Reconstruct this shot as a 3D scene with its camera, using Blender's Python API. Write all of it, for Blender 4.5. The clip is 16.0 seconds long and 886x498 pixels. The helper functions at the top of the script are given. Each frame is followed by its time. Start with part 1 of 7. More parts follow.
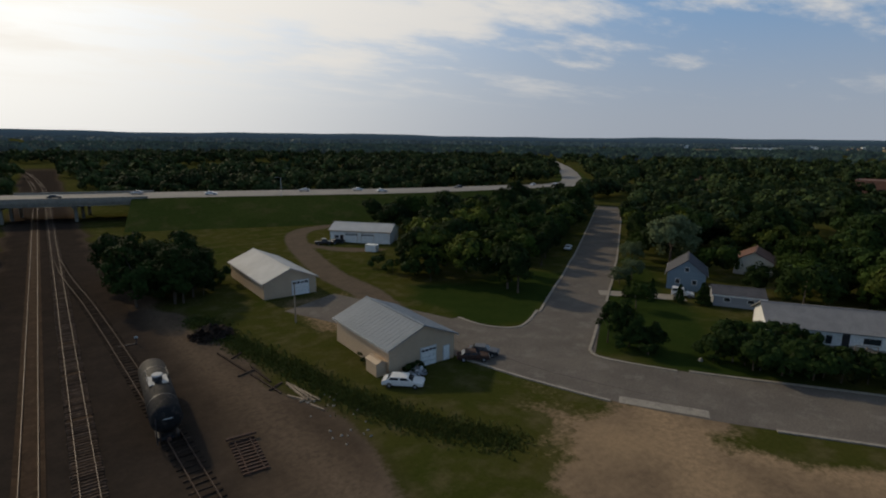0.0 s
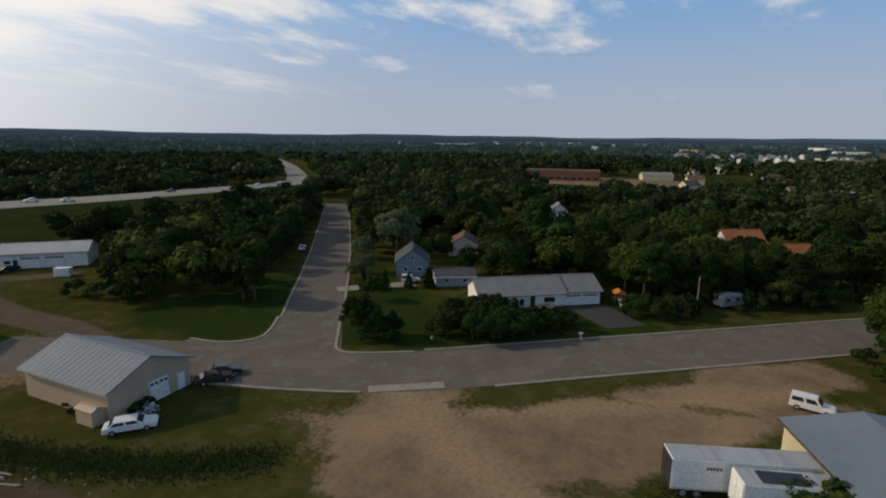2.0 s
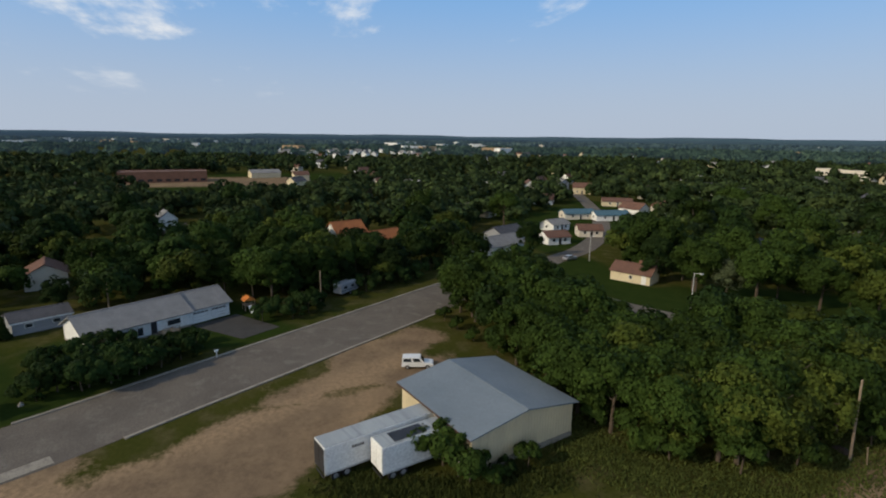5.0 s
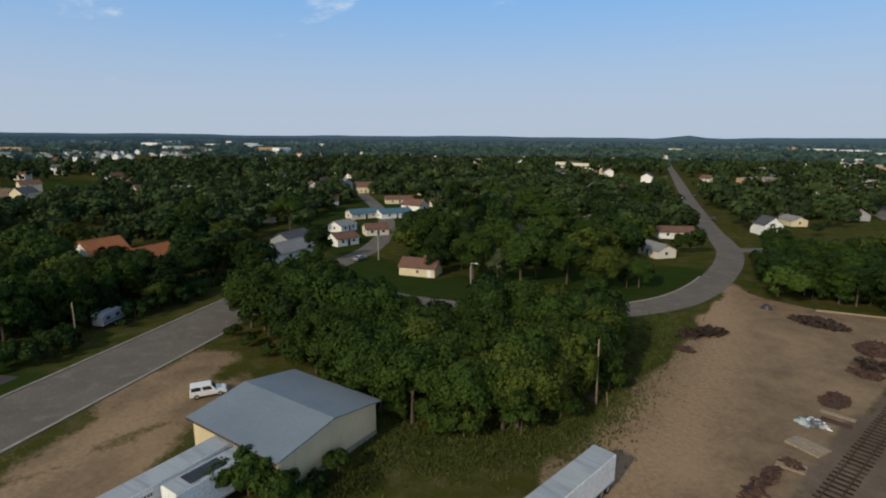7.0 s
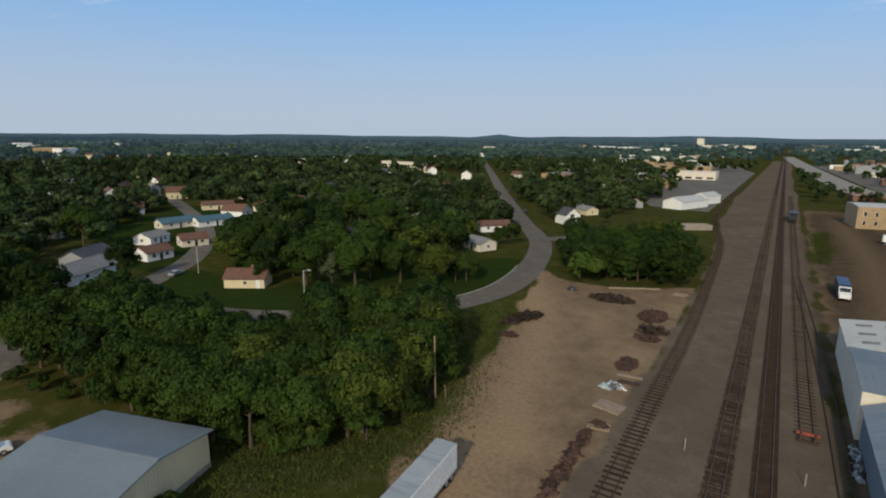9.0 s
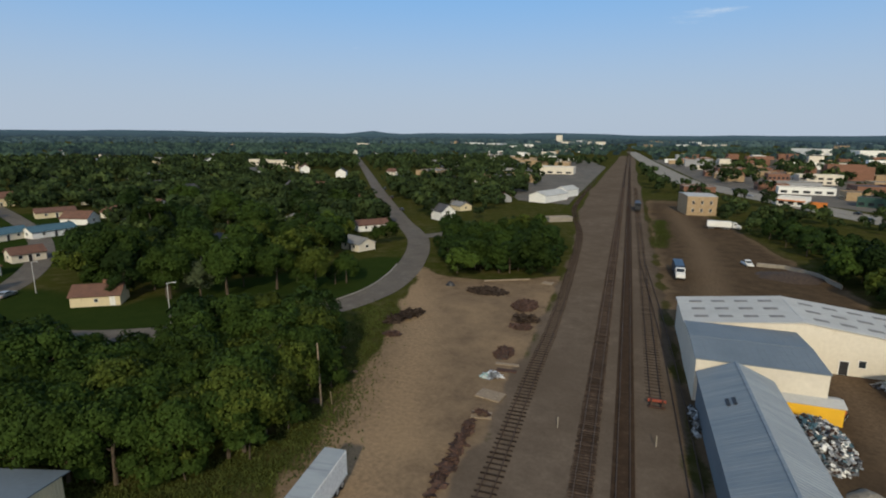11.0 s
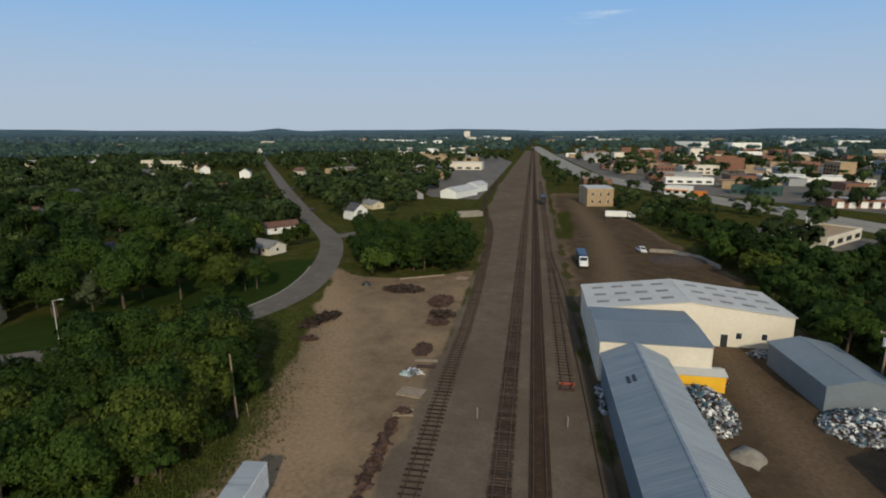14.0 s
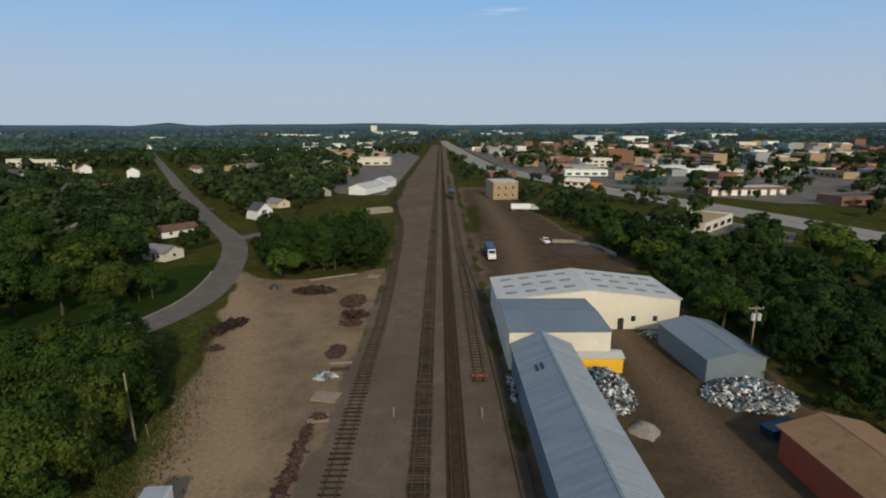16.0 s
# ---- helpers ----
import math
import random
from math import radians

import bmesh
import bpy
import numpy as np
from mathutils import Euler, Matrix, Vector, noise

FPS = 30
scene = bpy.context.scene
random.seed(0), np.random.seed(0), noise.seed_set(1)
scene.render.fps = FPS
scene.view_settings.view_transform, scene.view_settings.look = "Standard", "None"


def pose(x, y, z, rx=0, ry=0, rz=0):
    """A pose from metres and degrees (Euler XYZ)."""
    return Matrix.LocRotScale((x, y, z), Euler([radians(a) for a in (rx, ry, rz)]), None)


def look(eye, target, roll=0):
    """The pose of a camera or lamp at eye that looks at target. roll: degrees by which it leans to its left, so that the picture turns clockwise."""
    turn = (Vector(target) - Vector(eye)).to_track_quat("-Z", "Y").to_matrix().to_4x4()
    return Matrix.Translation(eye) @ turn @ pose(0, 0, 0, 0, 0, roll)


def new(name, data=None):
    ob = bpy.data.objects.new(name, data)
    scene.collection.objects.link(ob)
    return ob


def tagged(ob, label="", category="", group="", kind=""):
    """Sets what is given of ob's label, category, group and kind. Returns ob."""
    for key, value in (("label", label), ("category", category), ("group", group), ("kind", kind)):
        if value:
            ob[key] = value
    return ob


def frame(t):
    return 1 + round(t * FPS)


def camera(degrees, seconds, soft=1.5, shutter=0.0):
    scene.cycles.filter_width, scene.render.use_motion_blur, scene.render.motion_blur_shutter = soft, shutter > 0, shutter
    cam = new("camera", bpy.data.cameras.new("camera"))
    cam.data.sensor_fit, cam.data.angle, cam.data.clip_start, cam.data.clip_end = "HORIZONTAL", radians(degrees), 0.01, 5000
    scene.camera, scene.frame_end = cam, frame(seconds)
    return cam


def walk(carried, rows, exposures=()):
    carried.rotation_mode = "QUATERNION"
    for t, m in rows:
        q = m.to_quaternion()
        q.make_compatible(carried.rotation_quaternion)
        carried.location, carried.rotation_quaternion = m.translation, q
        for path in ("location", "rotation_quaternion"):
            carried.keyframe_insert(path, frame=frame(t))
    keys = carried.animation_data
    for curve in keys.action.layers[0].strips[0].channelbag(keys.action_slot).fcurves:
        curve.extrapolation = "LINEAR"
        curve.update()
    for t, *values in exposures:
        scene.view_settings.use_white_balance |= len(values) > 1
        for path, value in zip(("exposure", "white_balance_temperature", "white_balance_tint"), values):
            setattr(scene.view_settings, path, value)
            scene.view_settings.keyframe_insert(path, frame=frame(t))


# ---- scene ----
cam = camera(79.82, 16.0, soft=2.0)
# seconds, then place in metres and Euler angles in degrees
PATH = [
    (0.0, -0.00, -0.00, 30.65, 78.26, -0.72, -36.84),
    (0.5, -0.19, 0.00, 30.85, 78.28, -0.78, -44.20),
    (1.0, -0.37, 0.02, 31.07, 78.28, -0.72, -51.48),
    (1.5, -0.54, 0.05, 31.32, 78.24, -0.73, -58.69),
    (2.0, -0.70, 0.12, 31.59, 78.23, -0.69, -65.79),
    (2.5, -0.86, 0.18, 31.91, 78.31, -0.68, -72.90),
    (3.0, -1.01, 0.25, 32.27, 78.34, -0.52, -80.04),
    (3.5, -1.11, 0.32, 32.62, 78.30, -0.45, -86.77),
    (4.0, -1.21, 0.41, 32.98, 78.28, -0.47, -93.40),
    (6.5, -1.83, 1.00, 34.73, 78.29, -0.63, -123.71),
    (7.0, -1.93, 1.07, 35.00, 78.29, -0.41, -129.15),
    (7.5, -1.96, 1.09, 35.19, 78.31, -0.47, -134.33),
    (8.0, -1.94, 1.13, 35.38, 78.44, -0.35, -139.19),
    (8.5, -1.93, 1.21, 35.67, 78.33, -0.40, -143.52),
    (9.0, -1.95, 1.30, 36.03, 78.25, -0.38, -147.55),
    (9.5, -1.97, 1.43, 36.31, 78.29, -0.25, -151.44),
    (10.0, -2.00, 1.57, 36.54, 78.19, -0.36, -154.79),
    (12.5, -2.05, 2.22, 37.34, 77.80, -0.10, -167.71),
    (13.0, -2.07, 2.37, 37.39, 77.78, -0.02, -169.00),
    (13.5, -2.09, 2.47, 37.46, 77.70, 0.11, -169.98),
    (14.0, -2.14, 2.55, 37.55, 77.62, 0.12, -170.51),
    (14.5, -2.21, 2.61, 37.61, 77.46, 0.00, -172.02),
    (15.0, -2.28, 2.66, 37.67, 77.33, 0.11, -174.64),
    (15.5, -2.32, 2.66, 37.89, 77.15, 0.14, -177.35),
    (16.0, -2.34, 2.61, 38.26, 76.99, 0.20, -180.30),
]
walk(cam, [(r[0], pose(*r[1:])) for r in PATH], [(0.0, -0.55, 6850, 10), (1.5, -0.35, 6800, 11), (3.5, -0.15, 6650, 10), (6.5, 0.0, 6480, 8), (16.0, -0.08, 6480, 6)])

# ---- world, sun and sky ----
SUN_AZ, SUN_EL = -13.0, 29.0        # degrees: azimuth from +y towards +x, height
world = bpy.data.worlds.new("sky")
scene.world = world
world.use_nodes = True


def build_sky():
    nt = world.node_tree
    nd, ln = nt.nodes, nt.links
    nd.clear()
    out = nd.new("ShaderNodeOutputWorld")
    bg = nd.new("ShaderNodeBackground")
    sky = nd.new("ShaderNodeTexSky")
    sky.sky_type, sky.sun_disc = "NISHITA", False
    sky.sun_elevation, sky.sun_rotation = radians(SUN_EL), radians(SUN_AZ)
    sky.dust_density, sky.air_density, sky.altitude, sky.ozone_density = 1.6, 1.0, 300, 2.0
    tc = nd.new("ShaderNodeTexCoord")
    sep = nd.new("ShaderNodeSeparateXYZ")
    ln.new(tc.outputs["Generated"], sep.inputs[0])

    def math_node(op, a, b=None, clamp=False):
        m = nd.new("ShaderNodeMath")
        m.operation, m.use_clamp = op, clamp
        for i, v in enumerate((a, b)):
            if v is None:
                continue
            if isinstance(v, (int, float)):
                m.inputs[i].default_value = v
            else:
                ln.new(v, m.inputs[i])
        return m.outputs[0]

    # clouds on a high flat layer: direction divided by its height
    zc = math_node("MAXIMUM", sep.outputs[2], 0.03)
    zc = math_node("ADD", zc, 0.10)
    px, py = math_node("DIVIDE", sep.outputs[0], zc), math_node("DIVIDE", sep.outputs[1], zc)
    comb = nd.new("ShaderNodeCombineXYZ")
    ln.new(px, comb.inputs[0]), ln.new(py, comb.inputs[1])
    mp = nd.new("ShaderNodeMapping")
    mp.inputs["Scale"].default_value = (0.75, 1.3, 1)
    mp.inputs["Location"].default_value = (3.7, 1.2, 0)
    ln.new(comb.outputs[0], mp.inputs[0])
    nz = nd.new("ShaderNodeTexNoise")
    nz.inputs["Scale"].default_value, nz.inputs["Detail"].default_value, nz.inputs["Roughness"].default_value = 1.1, 9, 0.62
    ln.new(mp.outputs[0], nz.inputs["Vector"])
    sx, sy = math.sin(radians(SUN_AZ)), math.cos(radians(SUN_AZ))
    dot = math_node("ADD", math_node("MULTIPLY", sep.outputs[0], sx), math_node("MULTIPLY", sep.outputs[1], sy))
    # more cloud towards the sun's quarter
    bias = math_node("MULTIPLY", dot, 0.16)
    # and a little more with height
    hi = nd.new("ShaderNodeMapRange")
    hi.inputs["From Min"].default_value, hi.inputs["From Max"].default_value = 0.14, 0.22
    hi.inputs["To Min"].default_value, hi.inputs["To Max"].default_value = 0.0, 0.105
    ln.new(sep.outputs[2], hi.inputs[0])
    bias = math_node("ADD", bias, hi.outputs[0])
    # deeper blue overhead
    up = nd.new("ShaderNodeMapRange")
    up.inputs["From Min"].default_value, up.inputs["From Max"].default_value = 0.42, 0.62
    up.inputs["To Min"].default_value, up.inputs["To Max"].default_value = 0.0, 0.9
    ln.new(sep.outputs[2], up.inputs[0])
    dens = math_node("ADD", nz.outputs[0], bias)
    cr = nd.new("ShaderNodeMapRange")
    cr.inputs["From Min"].default_value, cr.inputs["From Max"].default_value = 0.55, 0.80
    cr.interpolation_type = "SMOOTHSTEP"
    ln.new(dens, cr.inputs[0])
    low = nd.new("ShaderNodeMapRange")
    low.inputs["From Min"].default_value, low.inputs["From Max"].default_value = 0.05, 0.13
    ln.new(sep.outputs[2], low.inputs[0])
    shown = math_node("MULTIPLY", cr.outputs[0], low.outputs[0])
    cloud = math_node("MULTIPLY", shown, 0.8)
    mix = nd.new("ShaderNodeMix")
    mix.data_type = "RGBA"
    ln.new(cloud, mix.inputs[0])
    grade = nd.new("ShaderNodeMix")
    grade.data_type, grade.blend_type = "RGBA", "MIX"
    grade.inputs[0].default_value = 0.72
    ln.new(sky.outputs[0], grade.inputs[6])
    grade.inputs[7].default_value = (2.0, 4.8, 9.2, 1)
    ln.new(grade.outputs[2], mix.inputs[6])
    mix.inputs[7].default_value = (8.6, 8.4, 8.1, 1)
    # haze along the horizon
    hz = nd.new("ShaderNodeMapRange")
    hz.inputs["From Min"].default_value, hz.inputs["From Max"].default_value = 0.0, 0.30
    hz.inputs["To Min"].default_value, hz.inputs["To Max"].default_value = 0.9, 0.0
    hz.interpolation_type = "SMOOTHSTEP"
    ln.new(sep.outputs[2], hz.inputs[0])
    mix2 = nd.new("ShaderNodeMix")
    mix2.data_type = "RGBA"
    ln.new(hz.outputs[0], mix2.inputs[0])
    ln.new(mix.outputs[2], mix2.inputs[6])
    mix2.inputs[7].default_value = (4.8, 5.4, 6.4, 1)
    # bright veil of cloud round the sun
    sz = math.sin(radians(SUN_EL))
    d3 = math_node("ADD", math_node("MULTIPLY", dot, math.cos(radians(SUN_EL))), math_node("MULTIPLY", sep.outputs[2], sz))
    gl = math_node("POWER", math_node("MAXIMUM", d3, 0.0), 3.8)
    mix3 = nd.new("ShaderNodeMix")
    mix3.data_type = "RGBA"
    ln.new(math_node("MULTIPLY", gl, 0.82), mix3.inputs[0])
    ln.new(mix2.outputs[2], mix3.inputs[6])
    mix3.inputs[7].default_value = (21.0, 20.6, 19.4, 1)
    veil = nd.new("ShaderNodeMix")
    veil.data_type = "RGBA"
    ln.new(math_node("MULTIPLY", shown, 0.5), veil.inputs[0])
    ln.new(mix3.outputs[2], veil.inputs[6])
    veil.inputs[7].default_value = (11.5, 11.3, 11.0, 1)
    mix4 = nd.new("ShaderNodeMix")
    mix4.data_type = "RGBA"
    ln.new(up.outputs[0], mix4.inputs[0])
    ln.new(veil.outputs[2], mix4.inputs[6])
    mix4.inputs[7].default_value = (1.7, 2.3, 3.3, 1)
    ln.new(mix4.outputs[2], bg.inputs[0])
    bg.inputs[1].default_value = 0.100
    ln.new(bg.outputs[0], out.inputs[0])


build_sky()
sun = new("sun", bpy.data.lights.new("sun", "SUN"))
sun.data.energy, sun.data.angle, sun.data.color = 2.6, radians(2.5), (1.0, 0.85, 0.62)
_sd = Vector((math.sin(radians(SUN_AZ)) * math.cos(radians(SUN_EL)), math.cos(radians(SUN_AZ)) * math.cos(radians(SUN_EL)), math.sin(radians(SUN_EL))))
sun.matrix_world = look(_sd * 500, (0, 0, 0))
scene.view_settings.exposure = 0.0

# ---- materials ----
MATS = {}


def material(name, c1, c2=None, scale=1.0, rough=0.8, metal=0.0, c3=None, fine=8.0, bump=0.15, island=0.0, stretch=(1, 1, 1), ob_random=0.0, spec=0.3, wear=(0.52, 0.68), grain=0.28):
    """Procedural surface: two colours mixed by a coarse noise, a third in worn patches, fine grain and relief."""
    m = bpy.data.materials.new(name)
    m.use_nodes = True
    nd, ln = m.node_tree.nodes, m.node_tree.links
    bsdf = nd["Principled BSDF"]
    bsdf.inputs["Roughness"].default_value, bsdf.inputs["Metallic"].default_value = rough, metal
    bsdf.inputs["Specular IOR Level"].default_value = spec
    tc = nd.new("ShaderNodeTexCoord")
    mp = nd.new("ShaderNodeMapping")
    mp.inputs["Scale"].default_value = stretch
    ln.new(tc.outputs["Object"], mp.inputs[0])
    c2 = c2 or tuple(v * 0.75 for v in c1)
    n1 = nd.new("ShaderNodeTexNoise")
    n1.inputs["Scale"].default_value, n1.inputs["Detail"].default_value, n1.inputs["Roughness"].default_value = scale, 6, 0.6
    ln.new(mp.outputs[0], n1.inputs["Vector"])
    r1 = nd.new("ShaderNodeMapRange")
    r1.inputs["From Min"].default_value, r1.inputs["From Max"].default_value = 0.35, 0.65
    ln.new(n1.outputs[0], r1.inputs[0])
    mx = nd.new("ShaderNodeMix")
    mx.data_type = "RGBA"
    mx.inputs[6].default_value, mx.inputs[7].default_value = (*c1, 1), (*c2, 1)
    ln.new(r1.outputs[0], mx.inputs[0])
    col = mx.outputs[2]
    n2 = nd.new("ShaderNodeTexNoise")
    n2.inputs["Scale"].default_value, n2.inputs["Detail"].default_value, n2.inputs["Roughness"].default_value = scale * fine, 4, 0.7
    ln.new(mp.outputs[0], n2.inputs["Vector"])
    if c3:
        r3 = nd.new("ShaderNodeMapRange")
        r3.inputs["From Min"].default_value, r3.inputs["From Max"].default_value = wear
        n3 = nd.new("ShaderNodeTexNoise")
        n3.inputs["Scale"].default_value, n3.inputs["Detail"].default_value, n3.inputs["Roughness"].default_value = scale * 2.3, 8, 0.68
        ln.new(mp.outputs[0], n3.inputs["Vector"])
        ln.new(n3.outputs[0], r3.inputs[0])
        m3 = nd.new("ShaderNodeMix")
        m3.data_type = "RGBA"
        ln.new(r3.outputs[0], m3.inputs[0])
        ln.new(col, m3.inputs[6])
        m3.inputs[7].default_value = (*c3, 1)
        col = m3.outputs[2]
    r2 = nd.new("ShaderNodeMapRange")
    r2.inputs["From Min"].default_value, r2.inputs["From Max"].default_value = 0.25, 0.75
    r2.inputs["To Min"].default_value, r2.inputs["To Max"].default_value = 1 - grain, 1 + grain
    ln.new(n2.outputs[0], r2.inputs[0])
    val = r2.outputs[0]
    for amount, kind in ((island, "ShaderNodeNewGeometry"), (ob_random, "ShaderNodeObjectInfo")):
        if amount:
            g = nd.new(kind)
            rr = nd.new("ShaderNodeMapRange")
            rr.inputs["To Min"].default_value, rr.inputs["To Max"].default_value = 1 - amount, 1 + amount
            ln.new(g.outputs["Random Per Island" if island and kind == "ShaderNodeNewGeometry" else "Random"], rr.inputs[0])
            mm = nd.new("ShaderNodeMath")
            mm.operation = "MULTIPLY"
            ln.new(val, mm.inputs[0]), ln.new(rr.outputs[0], mm.inputs[1])
            val = mm.outputs[0]
    vm = nd.new("ShaderNodeVectorMath")
    vm.operation = "SCALE"
    ln.new(col, vm.inputs[0]), ln.new(val, vm.inputs["Scale"])
    ln.new(vm.outputs[0], bsdf.inputs["Base Color"])
    if bump:
        b = nd.new("ShaderNodeBump")
        b.inputs["Strength"].default_value, b.inputs["Distance"].default_value = bump, 0.05
        ln.new(n2.outputs[0], b.inputs["Height"])
        ln.new(b.outputs[0], bsdf.inputs["Normal"])
    MATS[name] = m
    return m


def leaf_material(name, c1, c2, tint=0.16):
    """Leaves: two greens, a tint for each leaf, and one for each tree, from the object or from the crown's own number."""
    m = material(name, c1, c2, scale=0.35, rough=0.75, fine=6, bump=0, island=tint, ob_random=0.26, spec=0.06)
    nd, ln = m.node_tree.nodes, m.node_tree.links
    bsdf, out = nd["Principled BSDF"], nd["Material Output"]
    src = bsdf.inputs["Base Color"].links[0].from_socket
    at = nd.new("ShaderNodeAttribute")
    at.attribute_name = "tint"
    gain = nd.new("ShaderNodeMath")
    gain.operation = "ADD"
    gain.inputs[1].default_value = 1.0
    ln.new(at.outputs["Fac"], gain.inputs[0])
    vm = nd.new("ShaderNodeVectorMath")
    vm.operation = "SCALE"
    ln.new(src, vm.inputs[0]), ln.new(gain.outputs[0], vm.inputs["Scale"])
    warm = nd.new("ShaderNodeMix")
    warm.data_type, warm.blend_type = "RGBA", "MULTIPLY"
    warm.clamp_factor = True
    ln.new(at.outputs["Fac"], warm.inputs[0]), ln.new(vm.outputs[0], warm.inputs[6])
    warm.inputs[7].default_value = (1.25, 1.0, 0.75, 1)
    ln.new(warm.outputs[2], bsdf.inputs["Base Color"])
    tr = nd.new("ShaderNodeBsdfTranslucent")
    ln.new(warm.outputs[2], tr.inputs[0])
    mx = nd.new("ShaderNodeMixShader")
    mx.inputs[0].default_value = 0.12
    ln.new(bsdf.outputs[0], mx.inputs[1]), ln.new(tr.outputs[0], mx.inputs[2])
    ln.new(mx.outputs[0], out.inputs[0])
    return m


ASPHALT = material("asphalt", (0.152, 0.132, 0.113), (0.120, 0.105, 0.092), 0.15, 0.92, c3=(0.18, 0.162, 0.142), fine=30, bump=0.1, spec=0.04)
DARK_ASPHALT = material("dark_asphalt", (0.055, 0.052, 0.050), (0.042, 0.040, 0.039), 0.4, 0.9, fine=20)
PATCH = material("tar_patch", (0.05, 0.05, 0.052), None, 1.5, 0.7)
CONCRETE = material("concrete", (0.30, 0.27, 0.225), (0.24, 0.215, 0.18), 0.6, 0.9, c3=(0.18, 0.16, 0.135), fine=12)
STEEL_BLUE = material("blue_grey_roof_metal", (0.180, 0.212, 0.245), (0.145, 0.176, 0.208), 0.12, 0.6, 0.0, fine=20, bump=0.03, grain=0.09)
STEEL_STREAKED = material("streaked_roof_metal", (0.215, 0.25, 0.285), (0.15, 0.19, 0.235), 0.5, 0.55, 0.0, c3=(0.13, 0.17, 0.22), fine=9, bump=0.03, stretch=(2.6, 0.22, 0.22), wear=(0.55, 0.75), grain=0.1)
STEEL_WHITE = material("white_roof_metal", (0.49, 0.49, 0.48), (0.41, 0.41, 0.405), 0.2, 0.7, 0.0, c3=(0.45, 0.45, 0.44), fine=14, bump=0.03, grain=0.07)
# own grey of the trailer roofs; also stands for sunlight on the long shed
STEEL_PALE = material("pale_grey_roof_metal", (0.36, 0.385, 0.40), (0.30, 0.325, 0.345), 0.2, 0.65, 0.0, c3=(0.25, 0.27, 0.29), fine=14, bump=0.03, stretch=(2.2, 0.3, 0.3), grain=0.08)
WHITE = material("white_paint", (0.78, 0.78, 0.76), (0.70, 0.70, 0.68), 0.5, 0.6, c3=(0.58, 0.55, 0.50), fine=10, bump=0.04, wear=(0.6, 0.8))
TAN = material("tan_metal_wall", (0.52, 0.39, 0.27), (0.46, 0.345, 0.24), 0.3, 0.6, fine=10, bump=0.04, grain=0.07)
CREAM = material("cream_metal_wall", (0.66, 0.57, 0.38), (0.58, 0.50, 0.34), 0.4, 0.6, c3=(0.42, 0.34, 0.22), fine=10, bump=0.05, stretch=(1, 1, 0.3), wear=(0.58, 0.8), grain=0.07)
CREAM_PALE = material("pale_cream_wall", (0.66, 0.61, 0.52), (0.60, 0.55, 0.47), 0.2, 0.7, c3=(0.58, 0.52, 0.43), fine=10, wear=(0.58, 0.85), grain=0.07)
YELLOW = material("yellow_paint", (0.80, 0.46, 0.03), (0.7, 0.4, 0.03), 0.5, 0.6, grain=0.07)
BRICK = material("brown_brick", (0.22, 0.11, 0.075), (0.17, 0.09, 0.06), 0.4, 0.85, fine=16)
TANBRICK = material("tan_brick", (0.38, 0.28, 0.17), (0.32, 0.23, 0.14), 0.4, 0.85, c3=(0.25, 0.18, 0.11), fine=16)
BLUEWALL = material("blue_siding", (0.175, 0.245, 0.305), (0.15, 0.21, 0.265), 0.6, 0.65, stretch=(0.2, 0.2, 4), grain=0.07)
GREYWALL = material("grey_siding", (0.30, 0.31, 0.33), (0.25, 0.26, 0.28), 0.6, 0.65, stretch=(0.2, 0.2, 4), grain=0.07)
SHINGLE_GREY = material("grey_shingles", (0.235, 0.23, 0.228), (0.19, 0.186, 0.188), 0.5, 0.9, fine=14, bump=0.3)
SHINGLE_DARK = material("dark_shingles", (0.085, 0.085, 0.095), (0.06, 0.06, 0.07), 0.5, 0.9, fine=14, bump=0.3)
SHINGLE_BROWN = material("brown_shingles", (0.16, 0.085, 0.06), (0.12, 0.065, 0.05), 0.5, 0.9, fine=14, bump=0.3)
SHINGLE_ORANGE = material("orange_shingles", (0.38, 0.14, 0.05), (0.30, 0.11, 0.045), 0.5, 0.9, fine=14, bump=0.3)
SHINGLE_BLUE = material("blue_roof_metal", (0.075, 0.145, 0.19), (0.06, 0.12, 0.16), 0.5, 0.6, fine=14)
GLASS = material("dark_window_glass", (0.03, 0.035, 0.045), (0.02, 0.025, 0.03), 0.5, 0.08, bump=0, spec=0.6, grain=0.03)
RUST = material("rusty_steel", (0.075, 0.042, 0.032), (0.045, 0.030, 0.026), 2.0, 0.9, 0.1, c3=(0.13, 0.062, 0.036), island=0.35)
RAIL = material("worn_rail_steel", (0.095, 0.062, 0.046), (0.065, 0.043, 0.034), 1.0, 0.8, 0.15, bump=0.02)
RAILTOP = material("polished_rail_head", (0.17, 0.135, 0.11), (0.13, 0.10, 0.08), 1.0, 0.6, 0.3, bump=0.01, grain=0.05)
TIE = material("weathered_tie_wood", (0.055, 0.040, 0.032), (0.036, 0.028, 0.024), 1.2, 0.95, c3=(0.11, 0.08, 0.06), island=0.4, ob_random=0.3, spec=0.02)
WOOD = material("grey_weathered_wood", (0.27, 0.21, 0.15), (0.20, 0.155, 0.115), 1.0, 0.9, c3=(0.36, 0.29, 0.2), island=0.3, stretch=(1, 1, 0.2))
BLACK = material("black_tank_paint", (0.020, 0.019, 0.020), (0.014, 0.014, 0.015), 0.6, 0.7, c3=(0.06, 0.052, 0.045), fine=8, bump=0.04, spec=0.15)
DARKMETAL = material("dark_steel", (0.05, 0.05, 0.055), None, 1.0, 0.5, 0.4)
RUBBER = material("rubber", (0.02, 0.02, 0.02), None, 4, 0.9)
